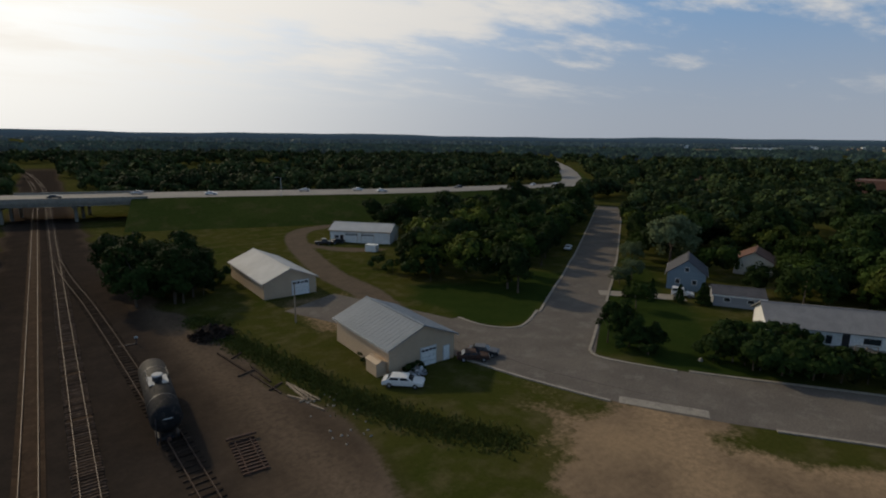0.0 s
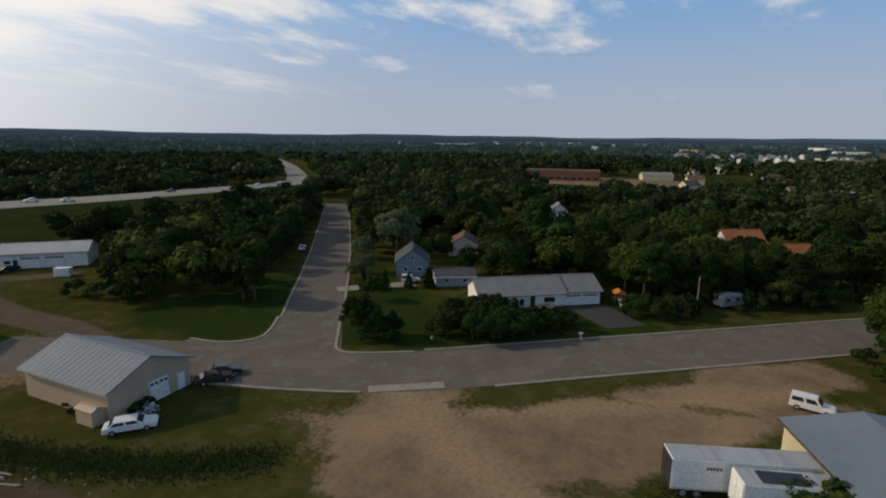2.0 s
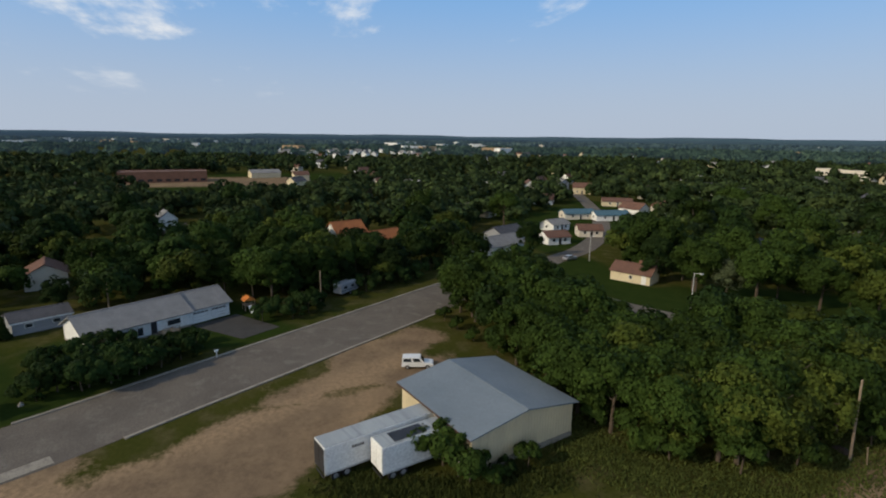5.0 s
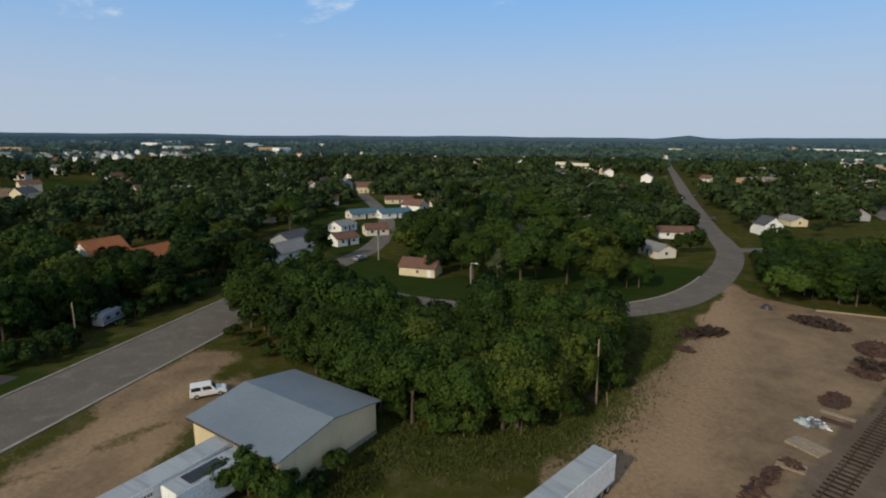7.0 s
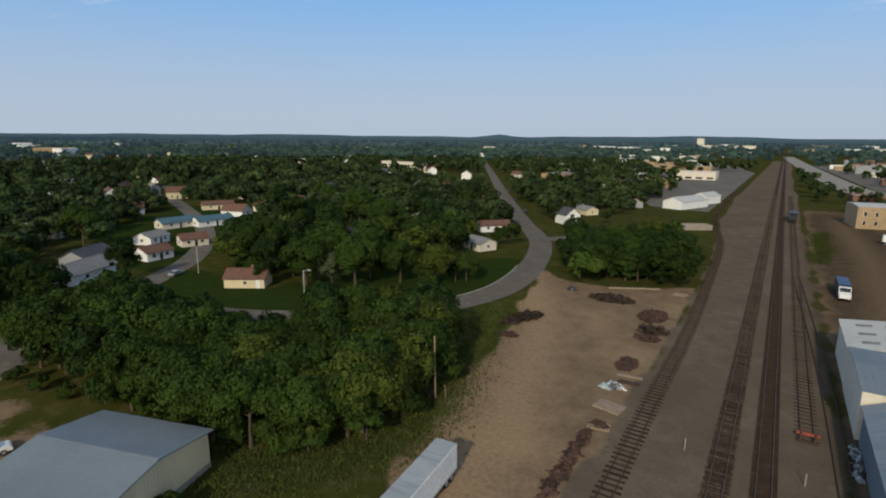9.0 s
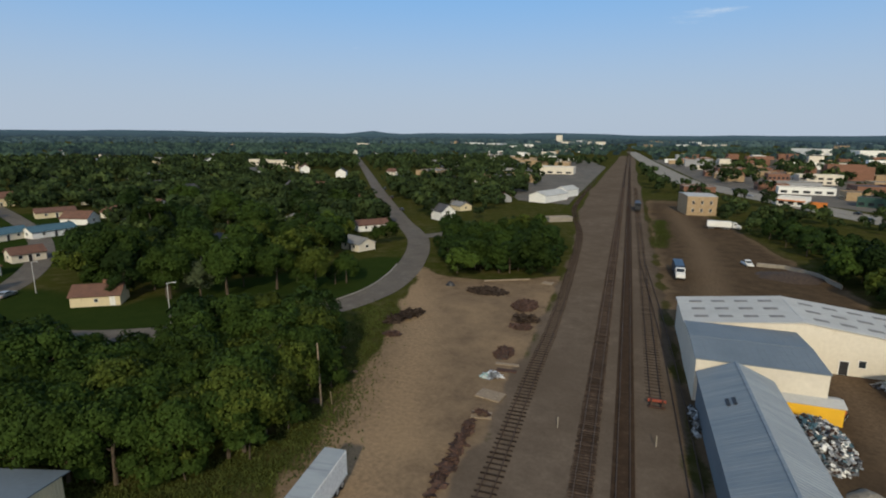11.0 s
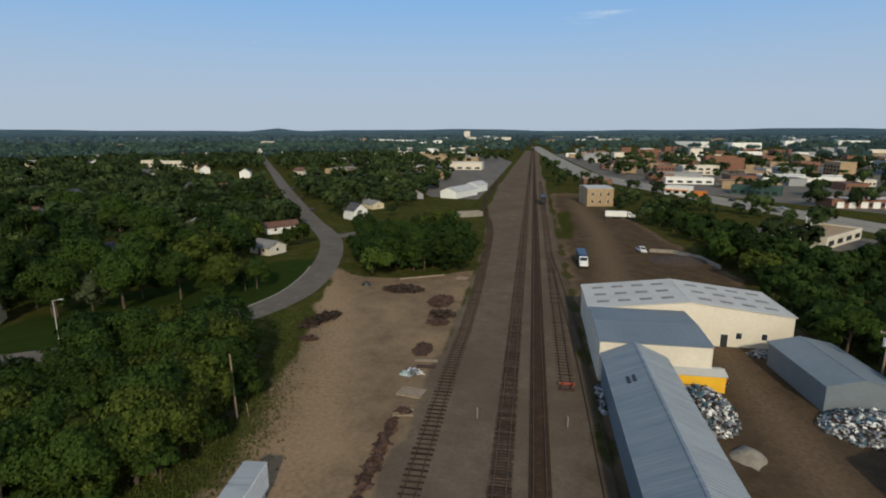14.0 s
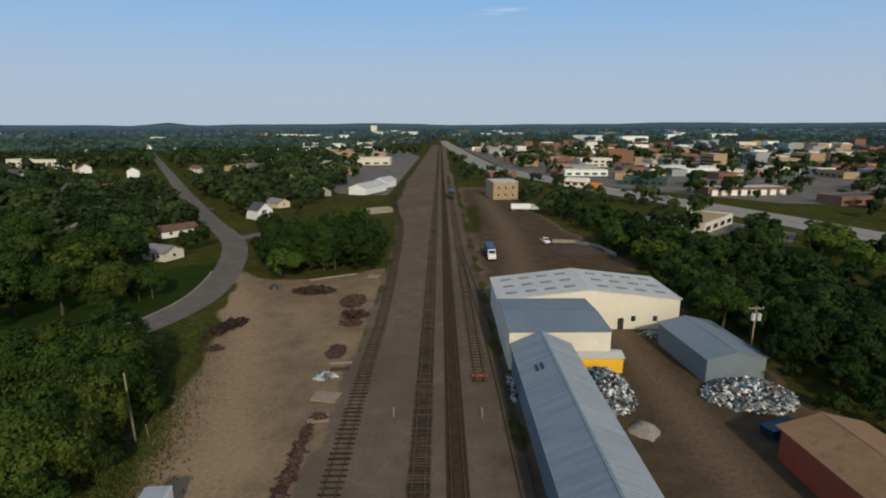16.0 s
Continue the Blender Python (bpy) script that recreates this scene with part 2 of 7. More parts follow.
ALU = material("aluminium_scrap", (0.44, 0.455, 0.47), (0.20, 0.21, 0.23), 1.5, 0.5, 0.4, c3=(0.07, 0.07, 0.075), island=0.85)
BARK = material("bark", (0.10, 0.075, 0.055), (0.07, 0.055, 0.04), 2.0, 0.95, stretch=(1, 1, 0.3), bump=0.4)
LEAF = leaf_material("green_leaves", (0.036, 0.061, 0.011), (0.024, 0.043, 0.009))
LEAF_DARK = leaf_material("dark_green_leaves", (0.024, 0.044, 0.011), (0.016, 0.032, 0.008))
LEAF_YELLOW = leaf_material("yellow_green_leaves", (0.063, 0.080, 0.014), (0.044, 0.063, 0.012))
LEAF_GREY = leaf_material("grey_green_leaves", (0.106, 0.132, 0.068), (0.076, 0.102, 0.051))
FARLEAF = leaf_material("far_wood_leaves", (0.046, 0.070, 0.024), (0.027, 0.046, 0.018), 0.38)
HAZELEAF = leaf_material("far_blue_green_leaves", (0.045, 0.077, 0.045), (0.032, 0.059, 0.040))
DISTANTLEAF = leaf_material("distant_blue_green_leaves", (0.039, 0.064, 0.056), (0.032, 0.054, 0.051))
for m_, e_ in ((HAZELEAF, 0.045), (DISTANTLEAF, 0.09)):      # air haze is put into these leaves: bluish colour and a faint glow
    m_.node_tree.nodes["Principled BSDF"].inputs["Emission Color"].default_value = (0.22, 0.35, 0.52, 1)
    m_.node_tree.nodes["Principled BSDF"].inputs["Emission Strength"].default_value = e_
RED = material("faded_red_paint", (0.33, 0.075, 0.04), (0.24, 0.06, 0.04), 1.0, 0.6)
BLUEPAINT = material("blue_paint", (0.022, 0.045, 0.085), None, 1.0, 0.35)
ORANGE = material("orange_paint", (0.62, 0.20, 0.04), None, 1.0, 0.6)
CARWHITE = material("white_car_paint", (0.75, 0.75, 0.74), (0.7, 0.7, 0.69), 1.0, 0.25, bump=0, spec=0.5, grain=0.03)
CARDARK = material("dark_car_paint", (0.03, 0.032, 0.038), None, 1.0, 0.3, bump=0, spec=0.5, grain=0.03)
CARSILVER = material("silver_car_paint", (0.42, 0.43, 0.45), None, 1.0, 0.3, 0.4, bump=0, spec=0.5, grain=0.03)
TARP = material("brown_tin_roof", (0.27, 0.155, 0.08), (0.22, 0.125, 0.066), 0.4, 0.7, c3=(0.17, 0.095, 0.05), fine=8, grain=0.07)
HEAP = material("dark_soil_heap", (0.07, 0.05, 0.04), (0.05, 0.036, 0.03), 1.0, 0.95, c3=(0.12, 0.085, 0.06), bump=0.6)
WATER = material("lake_water", (0.25, 0.33, 0.42), None, 0.01, 0.3, bump=0)

# ---- mesh helpers ----


class Shape:
    """Collects plain faces and turns them into one mesh."""

    def __init__(self):
        self.v, self.f = [], []

    def add(self, verts, faces):
        n = len(self.v)
        self.v.extend(verts)
        self.f.extend(tuple(i + n for i in f) for f in faces)
        return self

    def box(self, x0, x1, y0, y1, z0, z1):
        return self.add([(x0, y0, z0), (x1, y0, z0), (x1, y1, z0), (x0, y1, z0), (x0, y0, z1), (x1, y0, z1), (x1, y1, z1), (x0, y1, z1)],
                        [(3, 2, 1, 0), (4, 5, 6, 7), (0, 1, 5, 4), (1, 2, 6, 5), (2, 3, 7, 6), (3, 0, 4, 7)])

    def prism(self, outline, a, b, axis="x"):
        """An outline of (u, z) pushed from a to b along x, of (u, z) along y, or of (x, y) along z."""
        n = len(outline)
        put = {"x": lambda p, s: (s, p[0], p[1]), "y": lambda p, s: (p[0], s, p[1]), "z": lambda p, s: (p[0], p[1], s)}[axis]
        vs = [put(p, a) for p in outline] + [put(p, b) for p in outline]
        fs = [tuple(range(n)), tuple(range(2 * n - 1, n - 1, -1))] + [(i, i + n, (i + 1) % n + n, (i + 1) % n) for i in range(n)]
        return self.add(vs, fs)

    def tube(self, p, q, r0, r1=None, n=8):
        p, q = Vector(p), Vector(q)
        r1 = r0 if r1 is None else r1
        d = (q - p).normalized()
        u = d.orthogonal().normalized()
        w = d.cross(u)
        vs = []
        for c, r in ((p, r0), (q, r1)):
            vs += [tuple(c + (u * math.cos(k * math.tau / n) + w * math.sin(k * math.tau / n)) * r) for k in range(n)]
        fs = [(k, (k + 1) % n, (k + 1) % n + n, k + n) for k in range(n)] + [tuple(range(n - 1, -1, -1)), tuple(range(n, 2 * n))]
        return self.add(vs, fs)

    def mesh(self, name, smooth=False, bevel=0.0):
        me = bpy.data.meshes.new(name)
        me.from_pydata(self.v, [], self.f)
        bm = bmesh.new()
        bm.from_mesh(me)
        bmesh.ops.recalc_face_normals(bm, faces=bm.faces)
        if bevel:
            bmesh.ops.remove_doubles(bm, verts=bm.verts, dist=0.0005)
            bmesh.ops.bevel(bm, geom=[e for e in bm.edges if e.is_manifold and e.calc_face_angle(0) > 0.5], offset=bevel, segments=2, affect="EDGES", clamp_overlap=True)
        bm.to_mesh(me)
        bm.free()
        if smooth:
            me.polygons.foreach_set("use_smooth", [True] * len(me.polygons))
        return me


def part(name, shape, mat, parent, label="", smooth=False, bevel=0.0):
    me = shape.mesh(name, smooth, bevel) if isinstance(shape, Shape) else shape
    if not me.materials:
        me.materials.append(mat)
    ob = new(name, me)
    ob.parent = parent
    if label:
        ob["label"] = label
    return ob


def thing(name, label, category, x=0, y=0, rz=0, z=0, group="", kind=""):
    ob = new(name)
    ob.matrix_basis = pose(x, y, z, 0, 0, rz)
    ob.empty_display_size = 0.2
    return tagged(ob, label, category, group, kind)


def solid(name, shape, mat, label, category, kind="", x=0, y=0, z=0, rz=0, group="", smooth=False, bevel=0.0):
    me = shape.mesh(name, smooth, bevel) if isinstance(shape, Shape) else shape
    me.materials.append(mat)
    ob = new(name, me)
    ob.matrix_basis = pose(x, y, z, 0, 0, rz)
    return tagged(ob, label, category, group, kind)


def inside(poly, x, y):
    """Which of the points lie inside a polygon (numpy arrays or numbers)."""
    x, y = np.asarray(x, float), np.asarray(y, float)
    hit = np.zeros(x.shape, bool)
    n = len(poly)
    for i in range(n):
        (x0, y0), (x1, y1) = poly[i], poly[(i + 1) % n]
        if y0 == y1:
            continue
        hit ^= ((y0 > y) != (y1 > y)) & (x < (x1 - x0) * (y - y0) / (y1 - y0) + x0)
    return hit


def line_dist(line, x, y):
    x, y = np.asarray(x, float), np.asarray(y, float)
    d = np.full(x.shape, 1e9)
    for (x0, y0), (x1, y1) in zip(line[:-1], line[1:]):
        vx, vy = x1 - x0, y1 - y0
        t = np.clip(((x - x0) * vx + (y - y0) * vy) / (vx * vx + vy * vy), 0, 1)
        d = np.minimum(d, np.hypot(x - x0 - t * vx, y - y0 - t * vy))
    return d


def poly_dist(poly, x, y):
    """Signed distance, inside negative."""
    d = line_dist(list(poly) + [poly[0]], x, y)
    return np.where(inside(poly, x, y), -d, d)


def smooth_line(pts, n=6):
    """Catmull-Rom through the points."""
    out = []
    p = [Vector(a) for a in pts]
    p = [p[0] * 2 - p[1]] + p + [p[-1] * 2 - p[-2]]
    for i in range(1, len(p) - 2):
        for k in range(n):
            t = k / n
            a, b, c, d = p[i - 1:i + 3]
            out.append(tuple(0.5 * (2 * b + (c - a) * t + (2 * a - 5 * b + 4 * c - d) * t * t + (3 * b - a - 3 * c + d) * t ** 3)))
    return out + [tuple(p[-2])]


def ribbon(line, w0, w1, z0, z1=None):
    """A strip along a line between two offsets to its left; flat, or a bar when z1 is given."""
    s = Shape()
    ls = []
    for i, p in enumerate(line):
        a, b = Vector(line[max(i - 1, 0)][:2]), Vector(line[min(i + 1, len(line) - 1)][:2])
        d = (b - a).normalized()
        nrm = Vector((-d.y, d.x))
        pz = p[2] if len(p) > 2 else 0
        ls.append((p[0] + nrm.x * w0, p[1] + nrm.y * w0, p[0] + nrm.x * w1, p[1] + nrm.y * w1, pz))
    n = len(ls)
    if z1 is None:
        vs = [q for l in ls for q in ((l[0], l[1], l[4] + z0), (l[2], l[3], l[4] + z0))]
        fs = [(2 * i, 2 * i + 2, 2 * i + 3, 2 * i + 1) for i in range(n - 1)]
    else:
        vs = [q for l in ls for q in ((l[0], l[1], l[4] + z0), (l[2], l[3], l[4] + z0), (l[2], l[3], l[4] + z1), (l[0], l[1], l[4] + z1))]
        fs = [(4 * i + k, 4 * i + (k + 1) % 4, 4 * i + 4 + (k + 1) % 4, 4 * i + 4 + k) for i in range(n - 1) for k in range(4)]
        fs += [(3, 2, 1, 0), tuple(4 * n - 4 + k for k in range(4))]
    return s.add(vs, fs)

# ---- plan: lines and zones of the ground ----
STREET_N = [(57, 47.8), (70, 56.6), (86, 67), (97.7, 74.3), (109, 81.8), (124.5, 91.9), (190.5, 137), (214, 155)]      # residential street, middle line
ROAD_S = [(38, 92), (45.5, 74), (51, 58), (54.5, 46), (60.5, 32), (73, 14.5), (90, -9), (104, -28), (112, -39)]    # road past the ranch house
TOWN_RD = [(124, -58), (104, -60), (88, -65), (72, -76), (58.5, -92), (53, -109), (54, -128), (58.5, -147), (62.5, -160), (69, -176), (80, -195), (94.7, -218), (154, -320), (229, -453), (300, -578), (500, -930)]
SIDE_RD = [(70, -180), (56, -196), (36, -210)]
CROSS_RD = [(110, -37), (120, -52), (132, -71), (146, -90), (172, -112), (220, -140), (330, -190)]
HIGHWAY = smooth_line([(-420, 372, 8), (-200, 302, 8), (-13, 243, 8), (39, 229, 8), (80, 215, 8), (126, 203, 7.6), (186, 207, 6), (232, 220, 4), (280, 240, 1.2), (330, 272, 0.1), (420, 352, 0.1), (520, 450, 0.1), (700, 640, 0.1)], 6)
RAMP = [(276, 246), (292, 212), (330, 186), (420, 150), (470, 132)]
STREET_E = smooth_line([(-8, -1500), (-26, -992), (-46, -545), (-63, -455), (-87, -375), (-111, -302), (-127, -264), (-139, -232), (-148, -203), (-155, -176), (-166, -130), (-190, -50)], 6)   # four-lane street beside the line
GRAVEL_DRIVE = smooth_line([(47, 76), (50, 92), (50, 108), (54, 132), (60, 155), (68, 168), (82, 172), (110, 176)], 5)
DIRT_YARD = [(51, 35), (57.3, 26), (63, 17.5), (89, -20), (84, -25), (72, -22), (60, -9), (48, 1), (38, -6), (30, -2), (26, 14), (34, 28), (44, 34)]
SOUTH_YARD = [(36.5, -60), (33, -50), (31, -38), (22, -26), (13, -20), (11.5, -60), (13, -140), (30, -128.5), (46, -130), (52, -139), (47.5, -116), (46, -106), (39.5, -92), (37.5, -75)]
SCRAP_YARD = [(-12, -20), (-12.5, -120), (-13, -330), (-30, -330), (-46, -240), (-50, -190), (-57, -150), (-54, -104), (-54, -84), (-55, -60), (-57, -30), (-40, -10)]
RAIL_BED = [(-13, 600), (-12, 180), (-12, -1200), (13, -1200), (22, -330), (17, -230), (13, -180), (12, -120), (13.5, -20), (22, 20), (24, 48), (20, 66), (17, 88), (13, 112), (9, 150), (8, 240), (9, 600)]
LAWNS = [
    [(62, 47), (92, 67), (98, 58), (94, 45), (83, 38), (80, 20), (70, 28)],
    [(56, 62), (64, 60), (96, 79), (88, 92), (72, 84), (60, 92), (56, 84)],
    [(20, 20), (24, 60), (18, 90), (14, 125), (20, 125), (28, 124), (48, 150), (60, 180), (110, 185), (60, 140), (50, 95), (50, 60), (52, 36)],
    [(136, -66), (112, -64), (84, -68), (66, -82), (52, -112), (58, -145), (70, -146), (78, -128), (96, -100), (100, -82), (112, -80), (128, -84), (138, -80)],
    [(140, -70), (150, -74), (212, -90), (262, -150), (250, -190), (196, -160), (150, -108)],
    [(90, 58), (104, 70), (128, 86), (124, 78), (108, 64), (100, 56)],
    [(156, 40), (176, 44), (172, 60), (150, 56)],
    [(195, 96), (170, 98), (160, 92), (172, 86)],

    [(300, 6), (300, 66), (370, 100), (392, 130), (500, 120), (520, -50), (390, -60)],
    [(84, 38), (92, 44), (108, 20), (112, 12), (104, 4), (92, 0), (86, 8)],
    [(44, -30), (36, -36), (30, -40), (36, -20), (44, -12)],
]
WEEDS = [([(53.7, 22.8), (57.8, 16.3), (66.7, 8.2)], 2.6, 0.6), ([(65.6, -4), (66.9, -10.6)], 2.2, 0.55), ([(63.6, 6.3), (64, 0.4)], 1.6, 0.5), ([(49.1, 24.3), (52.9, 20.4)], 1.8, 0.5), ([(76, -20), (78, -22)], 3.0, 0.7),
         ([(42.4, 47.5), (44.8, 40.6), (49, 33.9)], 3.0, 0.45), ([(31, 36), (36.9, 40.9), (40.3, 37)], 3.0, 0.7), ([(43, 9), (45.4, 0.5)], 2.6, 0.6), ([(33, -44), (36, -58), (38, -72), (44, -92)], 3.2, 0.5), ([(46, -98), (49, -118)], 3.0, 0.4)]
SCHOOL_LOT = [(400, -40), (378, 60), (398, 118), (450, 110), (462, 20), (440, -40)]
ROADS = [(STREET_N, 10.6), (ROAD_S, 13.0), (TOWN_RD, 8.8), (CROSS_RD, 7.0), (SIDE_RD, 7)]


def make_ground():
    def axis(lo, hi, step):
        a = list(np.arange(lo, hi, step))
        for sign, end in ((1, hi), (-1, lo)):
            p, s = end, step
            more = []
            while abs(p) < 4900:
                s *= 1.16
                p += sign * s
                more.append(p)
            a = a + more if sign > 0 else more[::-1] + a
        return np.array(a)
    xs, ys = axis(-70, 130, 1.3), axis(-150, 180, 1.3)
    X, Y = np.meshgrid(xs, ys)
    x, y = X.ravel(), Y.ravel()
    co = np.stack([x, y, np.zeros_like(x)], 1)
    nx, ny = len(xs), len(ys)
    wob = np.sin(x * 0.31 + 1.7 * np.sin(y * 0.23)) * 0.8 + np.sin(y * 0.47 + x * 0.2) * 0.6

    def zone(poly, soft):
        return np.clip(0.5 - (poly_dist(poly, x, y) + wob) / soft, 0, 1)
    dirt = np.maximum(zone(DIRT_YARD, 5), zone(SOUTH_YARD, 3))
    dirt = np.maximum(dirt, zone(SCRAP_YARD, 3))
    dirt = np.maximum(dirt, zone(SCHOOL_LOT, 6) * 0.9)
    dirt = np.maximum(dirt, np.clip(1.2 - line_dist([(52, 30), (40, 18), (26, 4), (16, -16)], x, y) / 9, 0, 1) * 0.9)
    dirt = np.maximum(dirt, zone([(43, 46), (48, 45), (53, 34), (46, 30), (36, 30), (38, 40)], 8) * 0.6)
    dirt = np.maximum(dirt, zone([(31, 74), (46, 74), (48, 96), (33, 97)], 6) * 0.55)
    bed = zone(RAIL_BED, 4)
    drive = np.clip(1.4 - line_dist([p[:2] for p in GRAVEL_DRIVE], x, y) / 3.6, 0, 1)
    drive = np.maximum(drive, zone([(64, 140), (76, 127), (70, 124), (57, 140), (60, 148)], 4) * 0.9)
    verge = np.zeros_like(x)
    for line, w in ((ROAD_S, 6.5), (TOWN_RD, 5)):
        verge = np.maximum(verge, np.clip(1.6 - (line_dist(line, x, y) - w) / 1.5, 0, 1))
    lawn = np.zeros_like(x)
    for poly in LAWNS:
        if poly[0][0] > 50:
            lawn = np.maximum(lawn, zone(poly, 3))
    # grassy strip along the road, over the sand
    strip = np.clip(1.0 - abs(line_dist([(58.5, 20.5), (66, 9), (74, -2)], x, y) - 0.5) / 4.6, 0, 1)
    dirt = dirt * (1 - 0.72 * strip)
    for line, w, amount in WEEDS:
        dirt = dirt * (1 - amount * np.clip(1.25 - (line_dist(line, x, y) + 0.5 * wob) / w, 0, 1))
    # dark scrap-yard soil; both masks also paint the northern bed's backlit darkness
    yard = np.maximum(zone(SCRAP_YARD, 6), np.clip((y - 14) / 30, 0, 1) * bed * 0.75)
    backlit = np.clip((y - 14) / 40, 0, 1) * bed * 0.88 * np.clip(1.0 - (x - 9) / 8, 0.35, 1)
    # wheel paths, paler
    worn = np.zeros_like(x)
    for line, w in (([(54, 30), (46, 20), (38, 8), (30, -4)], 4.5), ([(52, 26), (58, 12), (66, -2), (76, -16)], 3.5), ([(56, -132), (44, -112), (34, -90), (26, -60), (22, -34)], 7), ([(19, 30), (17, 60), (13, 95), (8, 130)], 3.2), ([(-35, -30), (-36, -90), (-36, -110)], 4), ([(-24, -130), (-28, -200), (-26, -300)], 6)):
        worn = np.maximum(worn, np.clip(1.1 - line_dist(line, x, y) / w, 0, 1))
    me = bpy.data.meshes.new("ground")
    idx = np.arange(nx * ny).reshape(ny, nx)
    quads = np.stack([idx[:-1, :-1], idx[:-1, 1:], idx[1:, 1:], idx[1:, :-1]], -1).reshape(-1, 4)
    me.vertices.add(len(co))
    me.vertices.foreach_set("co", co.ravel())
    me.loops.add(quads.size)
    me.loops.foreach_set("vertex_index", quads.ravel())
    me.polygons.add(len(quads))
    me.polygons.foreach_set("loop_start", np.arange(len(quads)) * 4)
    me.update()
    for nm, arr in (("dirt", dirt), ("bed", bed), ("drive", drive), ("lawn", lawn), ("worn", worn), ("yard", yard), ("backlit", backlit)):
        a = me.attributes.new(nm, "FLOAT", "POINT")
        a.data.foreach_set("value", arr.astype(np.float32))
    ob = new("ground", me)
    me.materials.append(ground_material())
    return tagged(ob, "flat ground of dry grass, sandy dirt yards and gravel", "ground", kind="structure")


def ground_material():
    m = bpy.data.materials.new("ground")
    m.use_nodes = True
    nd, ln = m.node_tree.nodes, m.node_tree.links
    bsdf = nd["Principled BSDF"]
    bsdf.inputs["Roughness"].default_value = 0.95
    bsdf.inputs["Specular IOR Level"].default_value = 0.0
    tc = nd.new("ShaderNodeTexCoord")

    def noise_node(scale, detail=6, rough=0.6):
        n = nd.new("ShaderNodeTexNoise")
        n.inputs["Scale"].default_value, n.inputs["Detail"].default_value, n.inputs["Roughness"].default_value = scale, detail, rough
        ln.new(tc.outputs["Object"], n.inputs["Vector"])
        return n.outputs[0]

    def rng(sock, a, b, lo=0.0, hi=1.0):
        r = nd.new("ShaderNodeMapRange")
        for i, v in zip(range(1, 5), (a, b, lo, hi)):
            r.inputs[i].default_value = v
        ln.new(sock, r.inputs[0])
        return r.outputs[0]

    def mixc(f, a, b):
        mx = nd.new("ShaderNodeMix")
        mx.data_type = "RGBA"
        for i, v in ((0, f), (6, a), (7, b)):
            if isinstance(v, tuple):
                mx.inputs[i].default_value = (*v, 1)
            else:
                ln.new(v, mx.inputs[i])
        return mx.outputs[2]

    def op(kind, a, b):
        mm = nd.new("ShaderNodeMath")
        mm.operation = kind
        for i, v in enumerate((a, b)):
            if isinstance(v, float):
                mm.inputs[i].default_value = v
            else:
                ln.new(v, mm.inputs[i])
        return mm.outputs[0]

    def attr(nm):
        a = nd.new("ShaderNodeAttribute")
        a.attribute_name = nm
        return a.outputs["Fac"]
    big, mid, fine, grit = noise_node(0.05), noise_node(0.28, 8, 0.65), noise_node(1.6, 8, 0.7), noise_node(7.0, 5, 0.75)
    grass = mixc(rng(big, 0.35, 0.65), (0.048, 0.060, 0.013), (0.074, 0.072, 0.019))
    grass = mixc(rng(mid, 0.48, 0.74), grass, (0.125, 0.105, 0.05))
    lawn = mixc(rng(mid, 0.35, 0.65), (0.027, 0.046, 0.011), (0.036, 0.055, 0.013))
    grass = mixc(attr("lawn"), grass, lawn)
    sand = mixc(rng(mid, 0.35, 0.65), (0.290, 0.205, 0.130), (0.200, 0.142, 0.094))
    sand = mixc(rng(big, 0.5, 0.68), sand, (0.36, 0.25, 0.152))
    gravel = mixc(rng(mid, 0.35, 0.65), (0.215, 0.165, 0.124), (0.150, 0.115, 0.087))
    gravel = mixc(rng(big, 0.42, 0.62), gravel, (0.150, 0.114, 0.085))
    sand = mixc(op("MULTIPLY", attr("worn"), rng(fine, 0.2, 0.6)), sand, (0.39, 0.27, 0.165))
    gravel = mixc(op("MULTIPLY", attr("worn"), rng(fine, 0.2, 0.6)), gravel, (0.27, 0.205, 0.15))
    drive = mixc(rng(mid, 0.35, 0.65), (0.165, 0.128, 0.095), (0.125, 0.10, 0.076))
    edge = op("ADD", op("MULTIPLY", fine, 0.55), op("MULTIPLY", mid, 0.45))

    patch = op("MULTIPLY", rng(mid, 0.50, 0.70), 0.44)

    def cover(nm):
        # ragged edge: the zone's weight against the noise
        return rng(op("ADD", attr(nm), op("SUBTRACT", edge, 0.5)), 0.38, 0.62)
    col = mixc(cover("drive"), grass, drive)
    col = mixc(rng(op("SUBTRACT", op("ADD", attr("dirt"), op("SUBTRACT", edge, 0.5)), patch), 0.32, 0.60), col, sand)
    col = mixc(cover("bed"), col, gravel)
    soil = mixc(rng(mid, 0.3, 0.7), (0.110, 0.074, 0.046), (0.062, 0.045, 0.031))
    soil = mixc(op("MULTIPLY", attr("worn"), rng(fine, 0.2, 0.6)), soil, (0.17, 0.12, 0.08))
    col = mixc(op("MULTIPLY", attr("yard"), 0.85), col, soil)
    # near-black tone for the gravel seen against the sun, put into its colour
    bed_shade = mixc(rng(mid, 0.3, 0.7), (0.044, 0.035, 0.030), (0.030, 0.025, 0.022))
    col = mixc(attr("backlit"), col, bed_shade)
    grain = op("ADD", op("MULTIPLY", rng(grit, 0.25, 0.75), 0.30), op("MULTIPLY", rng(fine, 0.28, 0.72), 0.24))
    vm = nd.new("ShaderNodeVectorMath")
    vm.operation = "SCALE"
    ln.new(col, vm.inputs[0]), ln.new(op("ADD", grain, 0.50), vm.inputs["Scale"])
    ln.new(vm.outputs[0], bsdf.inputs["Base Color"])
    b = nd.new("ShaderNodeBump")
    b.inputs["Strength"].default_value, b.inputs["Distance"].default_value = 0.22, 0.08
